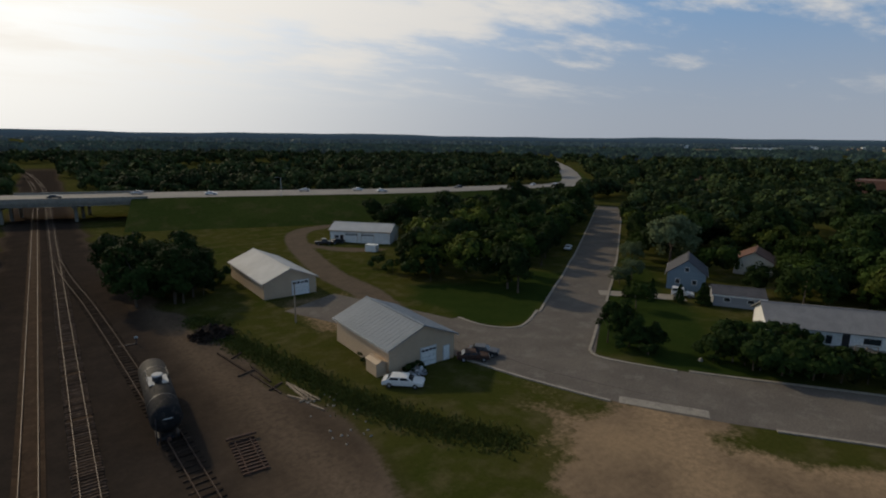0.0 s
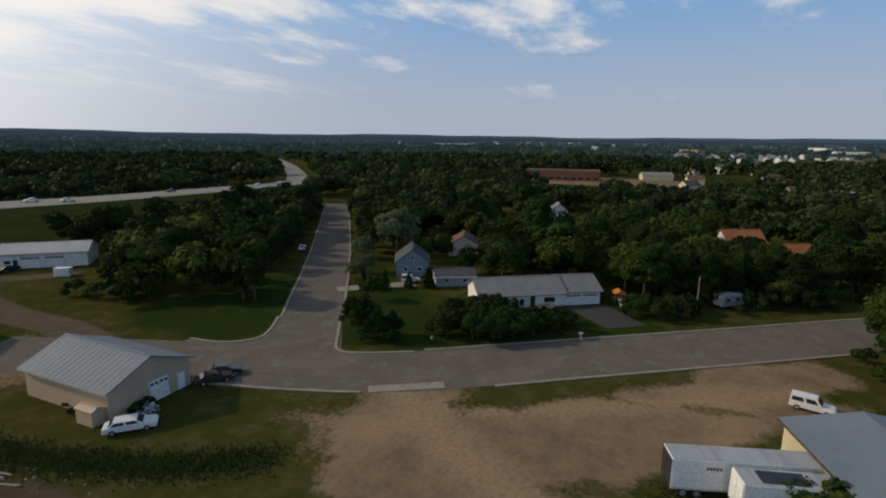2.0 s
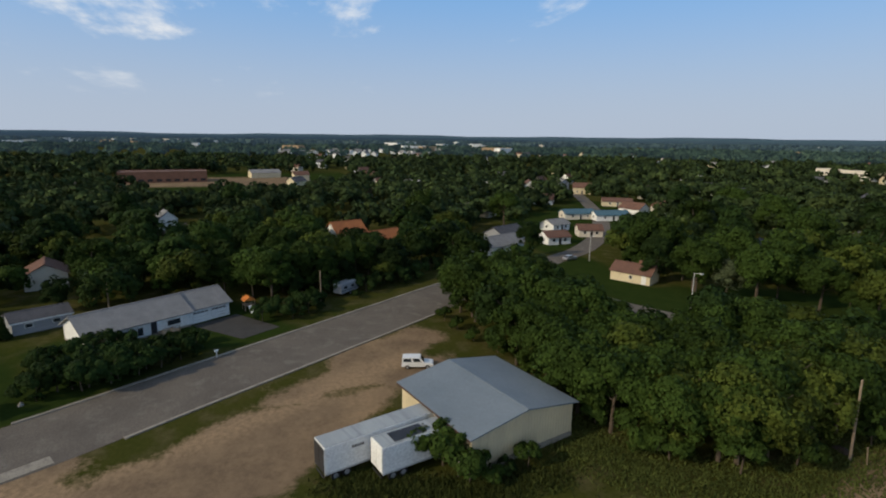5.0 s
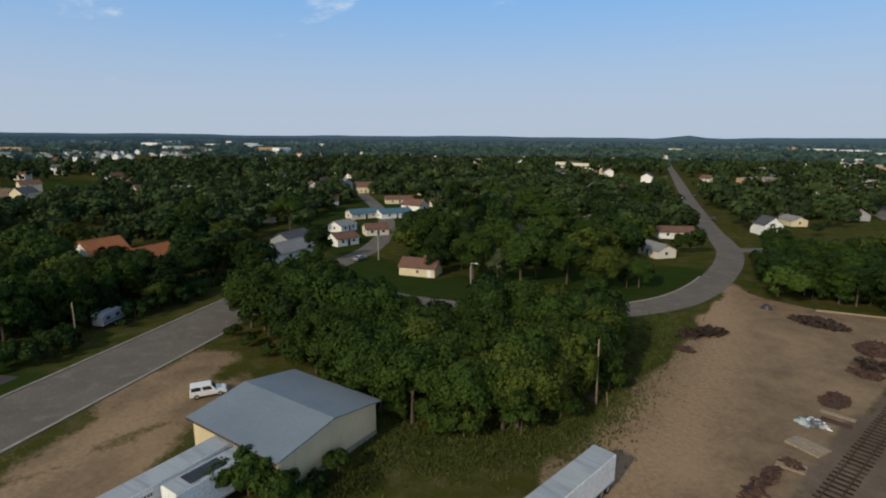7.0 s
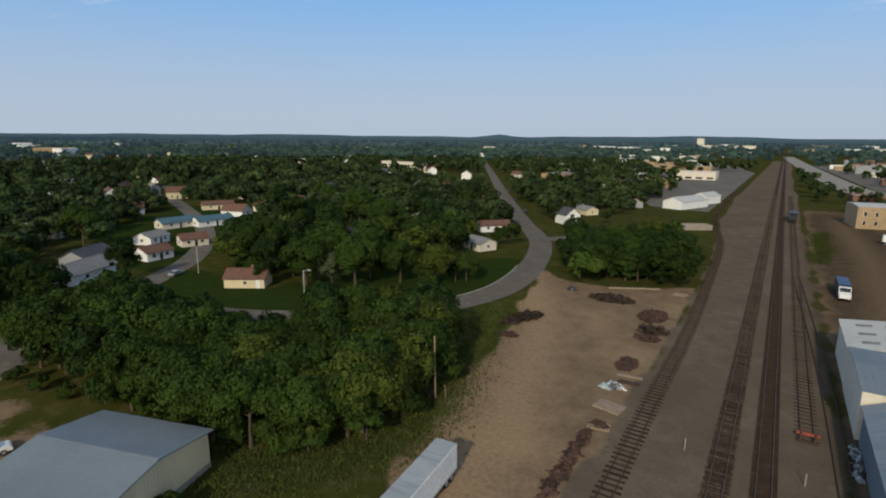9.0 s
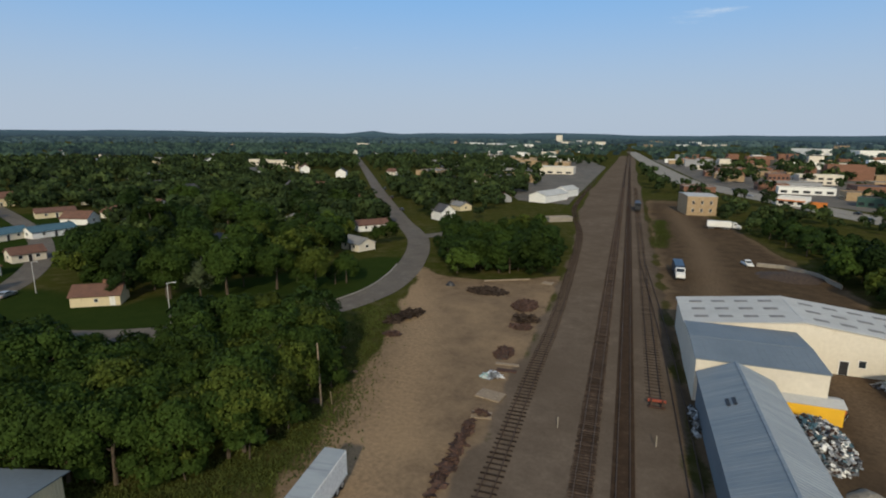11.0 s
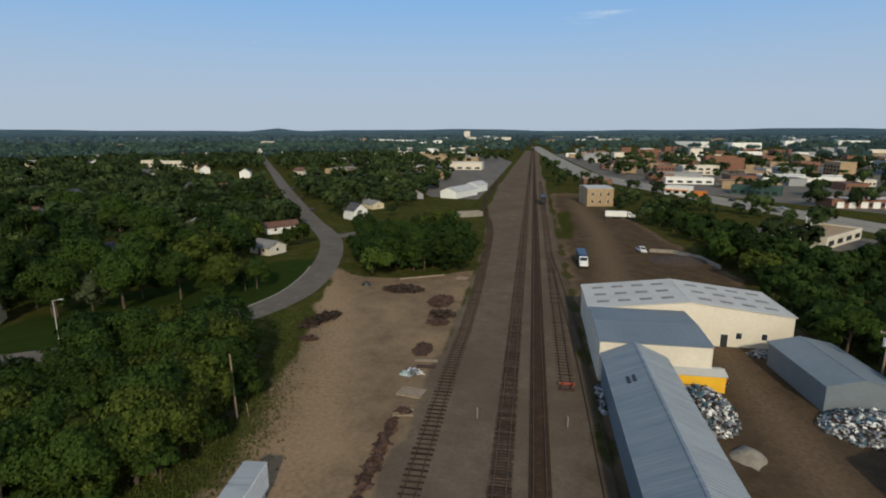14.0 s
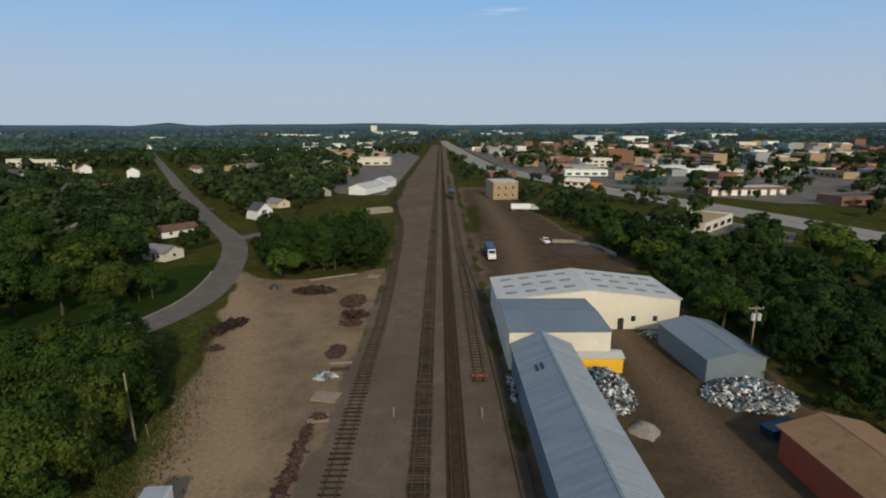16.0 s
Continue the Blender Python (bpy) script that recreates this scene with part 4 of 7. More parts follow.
row = [
    (156, -84, -85, 8.5, 7, WHITE, SHINGLE_BROWN, "white cottage with a brown roof"), (165.5, -103, -107, 8.5, 6.5, CREAM_PALE, SHINGLE_BROWN, "cream cottage with a hipped brown roof"),
    (180, -97, -70, 9, 7, WHITE, SHINGLE_GREY, "small white house with a grey roof"), (205, -121, -95, 14, 7, CREAM_PALE, SHINGLE_BLUE, "long low house with a blue roof"),
    (198, -133, -98, 15, 7, WHITE, SHINGLE_BLUE, "white house with a bright blue roof"), (242, -166, -118, 15, 8, CREAM, SHINGLE_BROWN, "cream house with a brown roof"),
    (303, -181, -118, 11, 8, CREAM, SHINGLE_BROWN, "two-storey cream house with a brown roof"), (362, -181, -60, 8, 7, CREAM, SHINGLE_BROWN, "tall cream house with a russet roof"),
    (75.5, -223.0, -38, 9, 7, WHITE, SHINGLE_DARK, "white house with a steep dark gable"), (77.5, -257, -38, 9, 7, CREAM, SHINGLE_GREY, "yellow house behind the white one"),
    (94, -187.6, 227.7, 13, 7, WHITE, SHINGLE_BROWN, "long white house with a rust-brown roof"), (129, -187, -50, 9, 8, WHITE, SHINGLE_GREY, "white gabled house among trees"),
    (81, -152.5, 157, 9, 7, CREAM_PALE, SHINGLE_GREY, "house with a tan roof by the street"), (110, -118, -30, 6, 5, WHITE, SHINGLE_DARK, "small white outbuilding with a dark roof"),
    (124, -140, -20, 10, 8, GREYWALL, SHINGLE_DARK, "dark-roofed house deep in the trees"),
]
for hx, hy, hr, hl, hd, hw, hf, lb in row:
    two = 1.7 if "two-storey" in lb or "tall" in lb or "steep" in lb else 1.0
    building("small_house", lb, "house", hx, hy, hr, hl, hd, 2.5 * two, 2.5 * two + (2.8 if two > 1 else 1.6), hw, hf, 0.4,
             windows=(("front", -hl * 0.25, 1.0, 1.1, 1.1), ("front", hl * 0.25, 1.0, 1.1, 1.1), ("left", 0, 1.0, 1.1, 1.1), ("right", 0, 1.0, 1.1, 1.1)), doors=(("front", 0.2, 0.9, 2.05, DARKMETAL),), group="houses of the town")

# scrap-yard buildings beside the line
hall = building("hall", "large pale metal hall with a stained white roof", "hall", -30.7, -101.0, 90, 15.0, 34.8, 6.0, 8.0, CREAM_PALE, STEEL_WHITE, 0.3,
         windows=(("right", 8.6, 1.5, 1.1, 1.3), ("right", 12.8, 1.5, 1.1, 1.3)), doors=(("right", 6.2, 1.2, 2.3, DARKMETAL),), ribs=1.2)
for sx in (-1, 1):
    for row_y in (-4.4, 0.2, 4.6):
        for k in range(4):
            px = sx * (3.2 + 3.8 * k)
            pz = 8.0 - (abs(px) / 17.4) * 2.0 + 0.17
            part("skylight", Shape().box(-0.6, 0.6, -1.1, 1.1, 0.0, 0.04), SHINGLE_GREY, hall, "grey rooflight strip").matrix_basis = pose(row_y, px, pz, -sx * 6.55)
building("hall_annex", "cream annex with a blue-grey low roof", "annex", -21.3, -84.4, 0, 16.2, 16.4, 6.4, 6.8, CREAM_PALE, STEEL_BLUE, 0.15, ribs=0.9)
# sun on the -x slope is painted in with a paler metal
building("long_shed", "long narrow shed with a weathered blue-grey metal roof", "shed", -18.0, -51.0, 90, 48.0, 9.0, 4.9, 6.9, STEEL_BLUE, STEEL_STREAKED, 0.35, ribs=0.6, roof_sunlit=STEEL_PALE)
for k, sy in enumerate((-0.35, 0.35)):
    part("vent", Shape().box(-0.9, 0.9, -0.22, 0.22, 0.0, 0.1), DARKMETAL, bpy.data.objects["long_shed"], "dark roof vent").matrix_basis = pose(-13.5, -2.2 + sy, 5.95 + 0.14 + sy * 0.44, 24)
building("yellow_bay", "yellow-walled loading bay with a white roof", "loading bay", -27.0, -76.3, 0, 8.2, 3.0, 2.6, 3.0, YELLOW, STEEL_WHITE, 0.2)
building("metal_shed", "grey corrugated metal shed with a shallow roof", "shed", -46.6, -79.2, 90 + 4, 15.5, 9.4, 3.9, 4.9, STEEL_BLUE, STEEL_BLUE, 0.3, ribs=0.6, doors=(("back", 3.0, 4.0, 3.2, DARKMETAL),))
building("red_shed", "red shed with a broad brown tin roof", "shed", -47.4, -41.6, 93, 22, 10.0, 4.2, 5.5, RED, TARP, 0.5, ribs=0.8)
building("brick_block", "square tan brick building with a flat pale roof", "building", -36, -290, 8, 13.5, 19, 9.2, 9.7, TANBRICK, STEEL_WHITE, 0.1,
         windows=tuple(("back", k, z, 1.2, 1.8) for k in (-4, 0, 4) for z in (1.6, 5.4)))

# ---- trees ----


def leaf_cloud(rng, clumps, per, leaf, rx, ry, z0, z1, droop=0.0, shell=0.62, wild=0.22, corners=4):
    """Leaves gathered in clumps over an uneven crown: a few great lobes, each with its clumps, gaps between them."""
    lobes = max(4, clumps // 7)
    g = rng.normal(size=(lobes, 3))
    g /= np.linalg.norm(g, axis=1)[:, None]
    g[:, 2] = np.where(g[:, 2] < -0.35, -g[:, 2], g[:, 2])
    far = rng.uniform(0.35, 0.72, lobes)
    reach = rng.uniform(0.36, 0.62, lobes) * (1 + rng.uniform(-wild, wild, lobes))
    own = rng.integers(0, lobes, clumps)
    k = rng.normal(size=(clumps, 3))
    k /= np.linalg.norm(k, axis=1)[:, None]
    k = k + 0.75 * g[own]
    k /= np.linalg.norm(k, axis=1)[:, None]
    k[:, 2] = np.where((k[:, 2] < -0.2) & (rng.random(clumps) < 0.5), -k[:, 2], k[:, 2])
    zc, rz = z0 + (z1 - z0) * 0.48, (z1 - z0) / 2
    cen = (g[own] * far[own][:, None] + k * (reach[own] * rng.uniform(shell, 1.0, clumps))[:, None]) * np.array([rx, ry, rz]) * 0.92 + np.array([0, 0, zc])
    size = rng.uniform(0.16, 0.32, clumps) * (rx + ry) / 2
    n = clumps * per
    which = np.repeat(np.arange(clumps), per)
    d = rng.normal(size=(n, 3))
    d /= np.linalg.norm(d, axis=1)[:, None]
    d = d + 0.55 * k[which] + np.array([0, 0, 0.15])
    d /= np.linalg.norm(d, axis=1)[:, None]
    pos = cen[which] + d * (size[which] * rng.uniform(0.6, 1.15, n))[:, None] * np.array([1.1, 1.1, 0.8])
    pos[:, 2] -= droop * np.hypot(pos[:, 0], pos[:, 1]) / max(rx, 0.1)
    pos[:, 2] = np.maximum(pos[:, 2], z0 * 0.5 + 0.05)
    nor = d + 0.35 * k[which] + rng.normal(size=(n, 3)) * 0.30
    nor /= np.linalg.norm(nor, axis=1)[:, None]
    t = np.cross(nor, rng.normal(size=(n, 3)))
    t /= np.linalg.norm(t, axis=1)[:, None]
    b = np.cross(nor, t)
    s = leaf * rng.uniform(0.6, 1.3, n)[:, None]
    fold = nor * s * 0.25
    if corners == 3:
        return np.stack([pos - t * s - b * s * 0.5, pos + t * s - b * s * 0.5 + fold, pos + b * s], 1).reshape(-1, 3)
    return np.stack([pos - t * s, pos - b * s * 0.75 + fold, pos + t * s, pos + b * s * 0.75 + fold], 1).reshape(-1, 3)


def leaf_mesh(name, v, mat, c=4, tint=None):
    me = bpy.data.meshes.new(name)
    n = len(v) // c
    me.vertices.add(len(v))
    me.vertices.foreach_set("co", np.ascontiguousarray(v, dtype=np.float32).ravel())
    me.loops.add(n * c)
    me.loops.foreach_set("vertex_index", np.arange(n * c, dtype=np.int32))
    me.polygons.add(n)
    me.polygons.foreach_set("loop_start", np.arange(n, dtype=np.int32) * c)
    me.update()
    if tint is not None:
        me.attributes.new("tint", "FLOAT", "POINT").data.foreach_set("value", np.asarray(tint, dtype=np.float32))
    me.materials.append(mat)
    return me


def trunk_shape(rng, h, r, spread):
    s = Shape()
    lean = Vector((rng.uniform(-0.3, 0.3), rng.uniform(-0.3, 0.3), 0))
    p0, p1, p2 = Vector((0, 0, -0.05)), Vector((0, 0, h * 0.32)) + lean * 0.4, Vector((0, 0, h * 0.62)) + lean
    s.tube(p0, p1, r, r * 0.75, 7).tube(p1, p2, r * 0.75, r * 0.4, 7)
    for k in range(6):
        a = k * 1.05 + rng.uniform(-0.4, 0.4)
        st = p1.lerp(p2, rng.uniform(0, 0.9))
        s.tube(st, st + Vector((math.cos(a) * spread * 0.6, math.sin(a) * spread * 0.6, h * rng.uniform(0.15, 0.3))), r * 0.38, r * 0.1, 5)
    return s


KINDS = {
    # name: label, leaves, height, crown radius, crown base, clumps, leaves a clump, leaf size, seeds
    "broad": ("broad green deciduous tree with a dense crown", LEAF, 10.4, 4.3, 0.3, 110, 64, 0.23, 5),
    "dark": ("dark green deciduous tree with a rounded crown", LEAF_DARK, 10.0, 4.2, 0.3, 80, 48, 0.28, 4),
    "yellowish": ("yellow-green tree with a ragged crown", LEAF_YELLOW, 9.8, 4.0, 0.3, 100, 66, 0.22, 3),
    "silver": ("grey-green silvery tree with a round crown", LEAF_GREY, 10.5, 4.8, 0.5, 100, 50, 0.27, 2),
    "bush": ("dense green bush of leafy shoots", LEAF, 3.2, 2.0, -0.2, 36, 40, 0.17, 3),
    "dark_bush": ("dark green rounded bush", LEAF_DARK, 3.4, 2.2, -0.2, 36, 40, 0.18, 3),
}
PROTO = {}


def tree(kind, x, y, size=1.0, seed=0, wide=1.0):
    label, mat, h, r, base, clumps, per, leaf, seeds = KINDS[kind]
    rnd = random.Random(seed * 7919 + int(x * 31) + int(y * 17))
    which = rnd.randrange(seeds)
    m = pose(x, y, 0, 0, 0, rnd.uniform(0, 360)) @ Matrix.Diagonal((size * wide, size * wide, size, 1))
    key = (kind, which)
    if key not in PROTO:
        rng = np.random.default_rng(sum(map(ord, kind)) + which * 13)
        bushy = "bush" in kind
        t = thing("bush" if bushy else "tree", label, "bush" if bushy else "tree", group="bushes" if bushy else "trees")
        part("crown", leaf_mesh("crown", leaf_cloud(rng, clumps, per, leaf, r, r * rng.uniform(0.85, 1.1), base, h, corners=3), mat, 3), mat, t)
        part("stem" if bushy else "trunk", trunk_shape(random.Random(which), h, 0.08 if bushy else 0.26, r), BARK, t)
        t.matrix_basis = m
        PROTO[key] = t
        return t
    src = PROTO[key]
    made = {}
    for o in (src, *src.children_recursive):
        made[o] = o.copy()
        scene.collection.objects.link(made[o])
        made[o].parent = made.get(o.parent, o.parent)
    made[src].matrix_basis = m
    return made[src]


def spruce(x, y, h):
    t = thing("spruce", "small dark green spruce with drooping tiers", "spruce", x, y, group="spruces")
    rng = np.random.default_rng(int(x * 10))
    vs = []
    for k in range(11):
        f = k / 11
        r = (1 - f) * h * 0.30 + 0.12
        vs.append(leaf_cloud(rng, 9, 26, 0.17, r, r, 0.3 + f * h * 0.95 - 0.25, 0.3 + f * h * 0.95 + 0.4, droop=0.35, shell=0.7))
    part("crown", leaf_mesh("crown", np.concatenate(vs), LEAF_DARK), LEAF_DARK, t)
    part("trunk", Shape().tube((0, 0, -0.05), (0, 0, h * 0.95), 0.12, 0.02), BARK, t)


def fill(poly, step, seed):
    """Jittered places inside a polygon."""
    rnd = random.Random(seed)
    xs, ys = [p[0] for p in poly], [p[1] for p in poly]
    out = []
    y = min(ys)
    while y < max(ys):
        x = min(xs) + rnd.uniform(0, step)
        while x < max(xs):
            px, py = x + rnd.uniform(-0.35, 0.35) * step, y + rnd.uniform(-0.35, 0.35) * step
            if inside(poly, px, py):
                out.append((px, py))
            x += step
        y += step
    return out


rnd = random.Random(11)
GROVE = [(97, -30), (80, -32), (68, -35), (58, -38), (48, -39.5), (39, -41), (37.5, -50), (38, -60), (43, -70), (47, -75), (53, -74), (64, -68), (76, -64), (80, -56), (92, -46), (99, -36)]
def grove_top(x, y):
    """Greatest tree size: low growth on the side towards the lawn and the bungalow, tall at the southern end."""
    bearing, far = math.degrees(math.atan2(x, y)), math.hypot(x, y)
    if 122 < bearing < 134:
        return 0.0 if far > 92 else 0.66 if far > 80 else 0.9
    return 1.3


for x, y in fill(GROVE, 5.4, 1):
    if not grove_top(x, y):
        continue
    tree(rnd.choice(("broad", "broad", "broad", "dark", "yellowish")), x, y, min(rnd.uniform(0.9, 1.18), grove_top(x, y)), 1)
for x, y in fill(GROVE, 7.5, 2):
    tree("bush", x + 1, y, rnd.uniform(0.9, 1.4), 2)
GROVE_S = [(45, -132), (32, -131), (20, -139), (17, -150), (16.5, -184), (40, -182), (56, -176), (52, -155)]
for x, y in fill(GROVE_S, 5.2, 3):
    tree(rnd.choice(("broad", "dark", "dark")), x, y, rnd.uniform(0.66, 0.9), 3)
for x, y in fill(GROVE_S, 6, 4):
    tree("dark_bush", x, y - 0.5, rnd.uniform(1.0, 1.5), 4)
BUSH_N = [(9.5, 130), (11, 118), (17, 104), (22, 106), (24, 112), (20, 126), (14, 132)]
for x, y in fill(BUSH_N, 4.6, 5):
    tree("dark", x, y, rnd.uniform(0.8, 0.98), 5)
for x, y in fill(BUSH_N, 4.2, 55):
    tree("dark_bush", x, y, rnd.uniform(1.1, 1.5), 55)
for x, y, s in ((98, 1, 1.1), (101, -2, 1.2), (105, -3.5, 1.1), (113, -15, 1.2), (116, -19, 1.3), (119, -24, 1.3), (122, -29, 1.3), (117, -14, 1.2), (121, -20, 1.4), (125, -27, 1.4), (128, -34, 1.3), (108.5, -12.5, 0.6), (112.5, -7, 1.2)):
    tree("dark_bush", x, y, s, 56)
for x, y, s in ((127, -24, 0.85), (131, -32, 0.9), (133, -20, 0.95), (129, -11, 0.9), (134, -42, 0.85), (140, -30, 0.9)):
    tree("dark", x, y, s, 56)
for x, y in fill([(23, 112), (27, 110), (28, 120), (24, 122)], 3.5, 6):
    tree("dark_bush", x, y, 1.2, 6)
for x, y, s in ((94, -31, 1.1), (88, -32, 1.1), (99, -34, 1.1), (86, -38, 1.25), (79, -37, 1.2), (92, -36, 1.2), (74, -38, 1.22), (68, -42, 1.2)):
    tree("broad", x, y, s, 1)
for x, y in ((62, -35), (57, -36), (52, -37), (47.5, -38), (43, -39.5), (39.5, -42.5), (38.5, -48), (39, -54), (40.5, -60.5), (44.5, -65.5), (60, -41), (54, -42), (48, -44), (44, -47)):
    tree(rnd.choice(("broad", "broad", "yellowish")), x, y, rnd.uniform(0.88, 1.05), 1)
for x, y in ((55, -33.5), (50, -34), (45, -35.5), (41, -37.5), (37, -43), (36.6, -50), (37.4, -62)):
    tree("bush", x, y, rnd.uniform(1.1, 1.5), 1)
for x, y, s in ((90, -26.5, 0.9), (85, -27.5, 0.8), (79, -28.5, 0.8), (73, -30.5, 0.9), (66, -32, 0.9)):
    tree("bush", x, y, s, 1)
# along the street and in the corner gardens
for x, y, s, k in ((66, 92, 0.5, "dark"), (66, 101, 0.62, "dark"), (72, 98, 0.62, "dark"), (77, 93, 0.55, "dark"), (70, 106, 0.66, "dark"), (78, 102, 0.66, "dark"),
                   (75.5, 77.5, 0.98, "dark"), (80, 81, 0.8, "dark"), (86, 84, 0.7, "dark"), (97, 88, 0.8, "dark"), (104, 93, 0.95, "dark"), (110, 98, 1.0, "dark"), (100, 99, 0.9, "yellowish"), (94, 97, 0.8, "broad"),
                   (119, 104, 0.95, "dark"), (127, 110, 1.0, "dark"), (136, 114, 1.05, "dark"), (146, 121, 1.0, "dark"), (155, 127, 0.9, "dark"), (112, 108, 0.9, "broad"),
                   (117, 76, 0.6, "silver"), (121, 68, 1.3, "silver"), (128, 69, 0.7, "silver"), (125, 79, 0.62, "broad"), (132, 84, 0.75, "broad"), (140, 90, 0.8, "dark"), (150, 97, 0.85, "dark"), (160, 105, 0.85, "dark"), (170, 112, 0.9, "dark"),
                   (104, 67, 0.5, "silver"), (98, 66, 0.42, "silver"), (114, 44, 0.72, "dark"), (119, 40, 0.78, "dark"), (126, 37, 0.8, "dark"), (117, 33, 0.75, "dark"), (125, 27, 0.85, "broad"),
                   (118, 15, 0.8, "broad"), (114, 9, 0.85, "broad"), (117, 3, 0.9, "broad"), (112, 1, 0.62, "dark"), (121, -4, 0.9, "yellowish"), (124, 8, 0.92, "broad"), (128, -2, 0.9, "broad"), (119, -10, 0.78, "broad"), (123, -17, 0.7, "yellowish"), (118, -20, 0.62, "yellowish")):
    tree(k, x, y, s, 8)
for x, y, s in ((62.5, 109, 1.0), (63, 103, 1.0), (64, 97, 1.1), (67.5, 44, 0.9), (69.5, 42.5, 1.2), (68, 40, 0.8), (70, 45, 1.0), (73, 33, 0.42), (76, 30, 1.05), (79, 29, 1.25), (80, 26, 1.2), (82.5, 24, 1.25), (85, 26, 1.3), (82, 29, 1.35), (85, 21.5, 1.1), (87, 19, 1.0), (89, 16.5, 0.85), (88, 30, 1.3), (86, 33, 1.2), (84, 36, 1.1),
                (90, 27, 0.9), (98, 6.5, 1.1), (101, 3, 1.2), (103.5, -0.5, 1.2), (106, -4, 1.1), (103, 5, 1.1), (41.8, 71, 0.3), (33.0, 61.5, 0.3), (33.4, 63.5, 0.25), (36, 55, 0.45), (37.3, 54.8, 0.5)):
    tree("dark_bush", x, y, s, 9)
for x, y, s in ((75.5, 31.5, 0.46), (76, 28, 0.5), (78, 25, 0.48), (80.5, 22, 0.42)):
    tree("dark", x, y, s, 17)
for x, y, s in ((75, 28.5, 1.5), (76.5, 25.5, 1.5), (78.5, 22.5, 1.5), (80.5, 20, 1.4), (83, 17.8, 1.3), (85.5, 16, 1.1), (77.5, 33, 1.4), (74.6, 33.5, 1.2)):
    tree("dark_bush", x, y, s, 17)
tree("dark", 67.2, 46.5, 0.68, 17, 0.7)
tree("dark", 68.6, 43.6, 0.72, 9, 0.7)
tree("dark", 70.4, 40.8, 0.45, 9)
for x, y, s in ((91.5, 59.6, 4.6), (94.3, 56.0, 4.2), (96.9, 51.6, 3.6), (99.2, 48.4, 4.4), (98.6, 47.2, 3.2)):
    spruce(x, y, s)
# against the warehouse and the trailers
for x, y, s, k in ((50.5, -11.2, 1.15, "bush"), (48.5, -12.4, 1.5, "bush"), (46.5, -13.6, 1.6, "bush"), (44.3, -14.6, 1.5, "bush"), (43.0, -15.4, 1.2, "bush"), (43.4, -19.2, 0.6, "dark_bush"), (43.9, -22.2, 0.9, "bush"), (42.2, -17.6, 0.7, "bush")):
    tree(k, x, y, s, 10)
# belt beside the scrap yard
BELT = [(-52, -236), (-58, -200), (-63, -160), (-57, -112), (-54, -98), (-58, -86), (-66, -66), (-72, -46), (-110, -50), (-112, -100), (-96, -140), (-80, -185), (-66, -230)]
for x, y in ((-55, -110), (-57, -122), (-59, -134), (-61, -147), (-62, -160), (-60, -176), (-58, -192), (-56, -208), (-54, -222), (-57, -96), (-60, -90), (-64, -78), (-68, -66)):
    tree("dark", x, y, rnd.uniform(0.6, 0.8), 12)
for x, y, s in ((-66, -72, 0.75), (-70, -80, 0.8), (-64, -86, 0.7), (-74, -70, 0.8), (-71, -58, 0.75), (-66, -52, 0.6), (-76, -86, 0.85), (-69, -92, 0.8), (-63, -99, 0.75), (-78, -62, 0.85), (-74, -96, 0.85)):
    tree("dark", x, y, s, 14)
for x, y, s in ((-62, -70, 0.9), (-60.5, -76, 0.8), (-63, -64, 1.0), (-64.5, -57, 1.1), (-61, -82, 0.8), (-65, -46, 1.0)):
    tree("dark_bush", x, y, s, 15)
# gardens beyond the grove
for x, y, s, k in ((64, -98, 0.5, "broad"), (70, -104, 0.62, "broad"), (66, -112, 0.55, "dark"), (76, -110, 0.5, "yellowish"), (86, -102, 0.8, "broad"), (90, -92, 0.85, "silver"), (96, -88, 0.8, "broad"),
                   (88, -112, 0.65, "dark"), (96, -108, 0.8, "broad"), (104, -84, 0.8, "dark"), (104, -92, 0.9, "dark")):
    tree(k, x, y, s, 16)
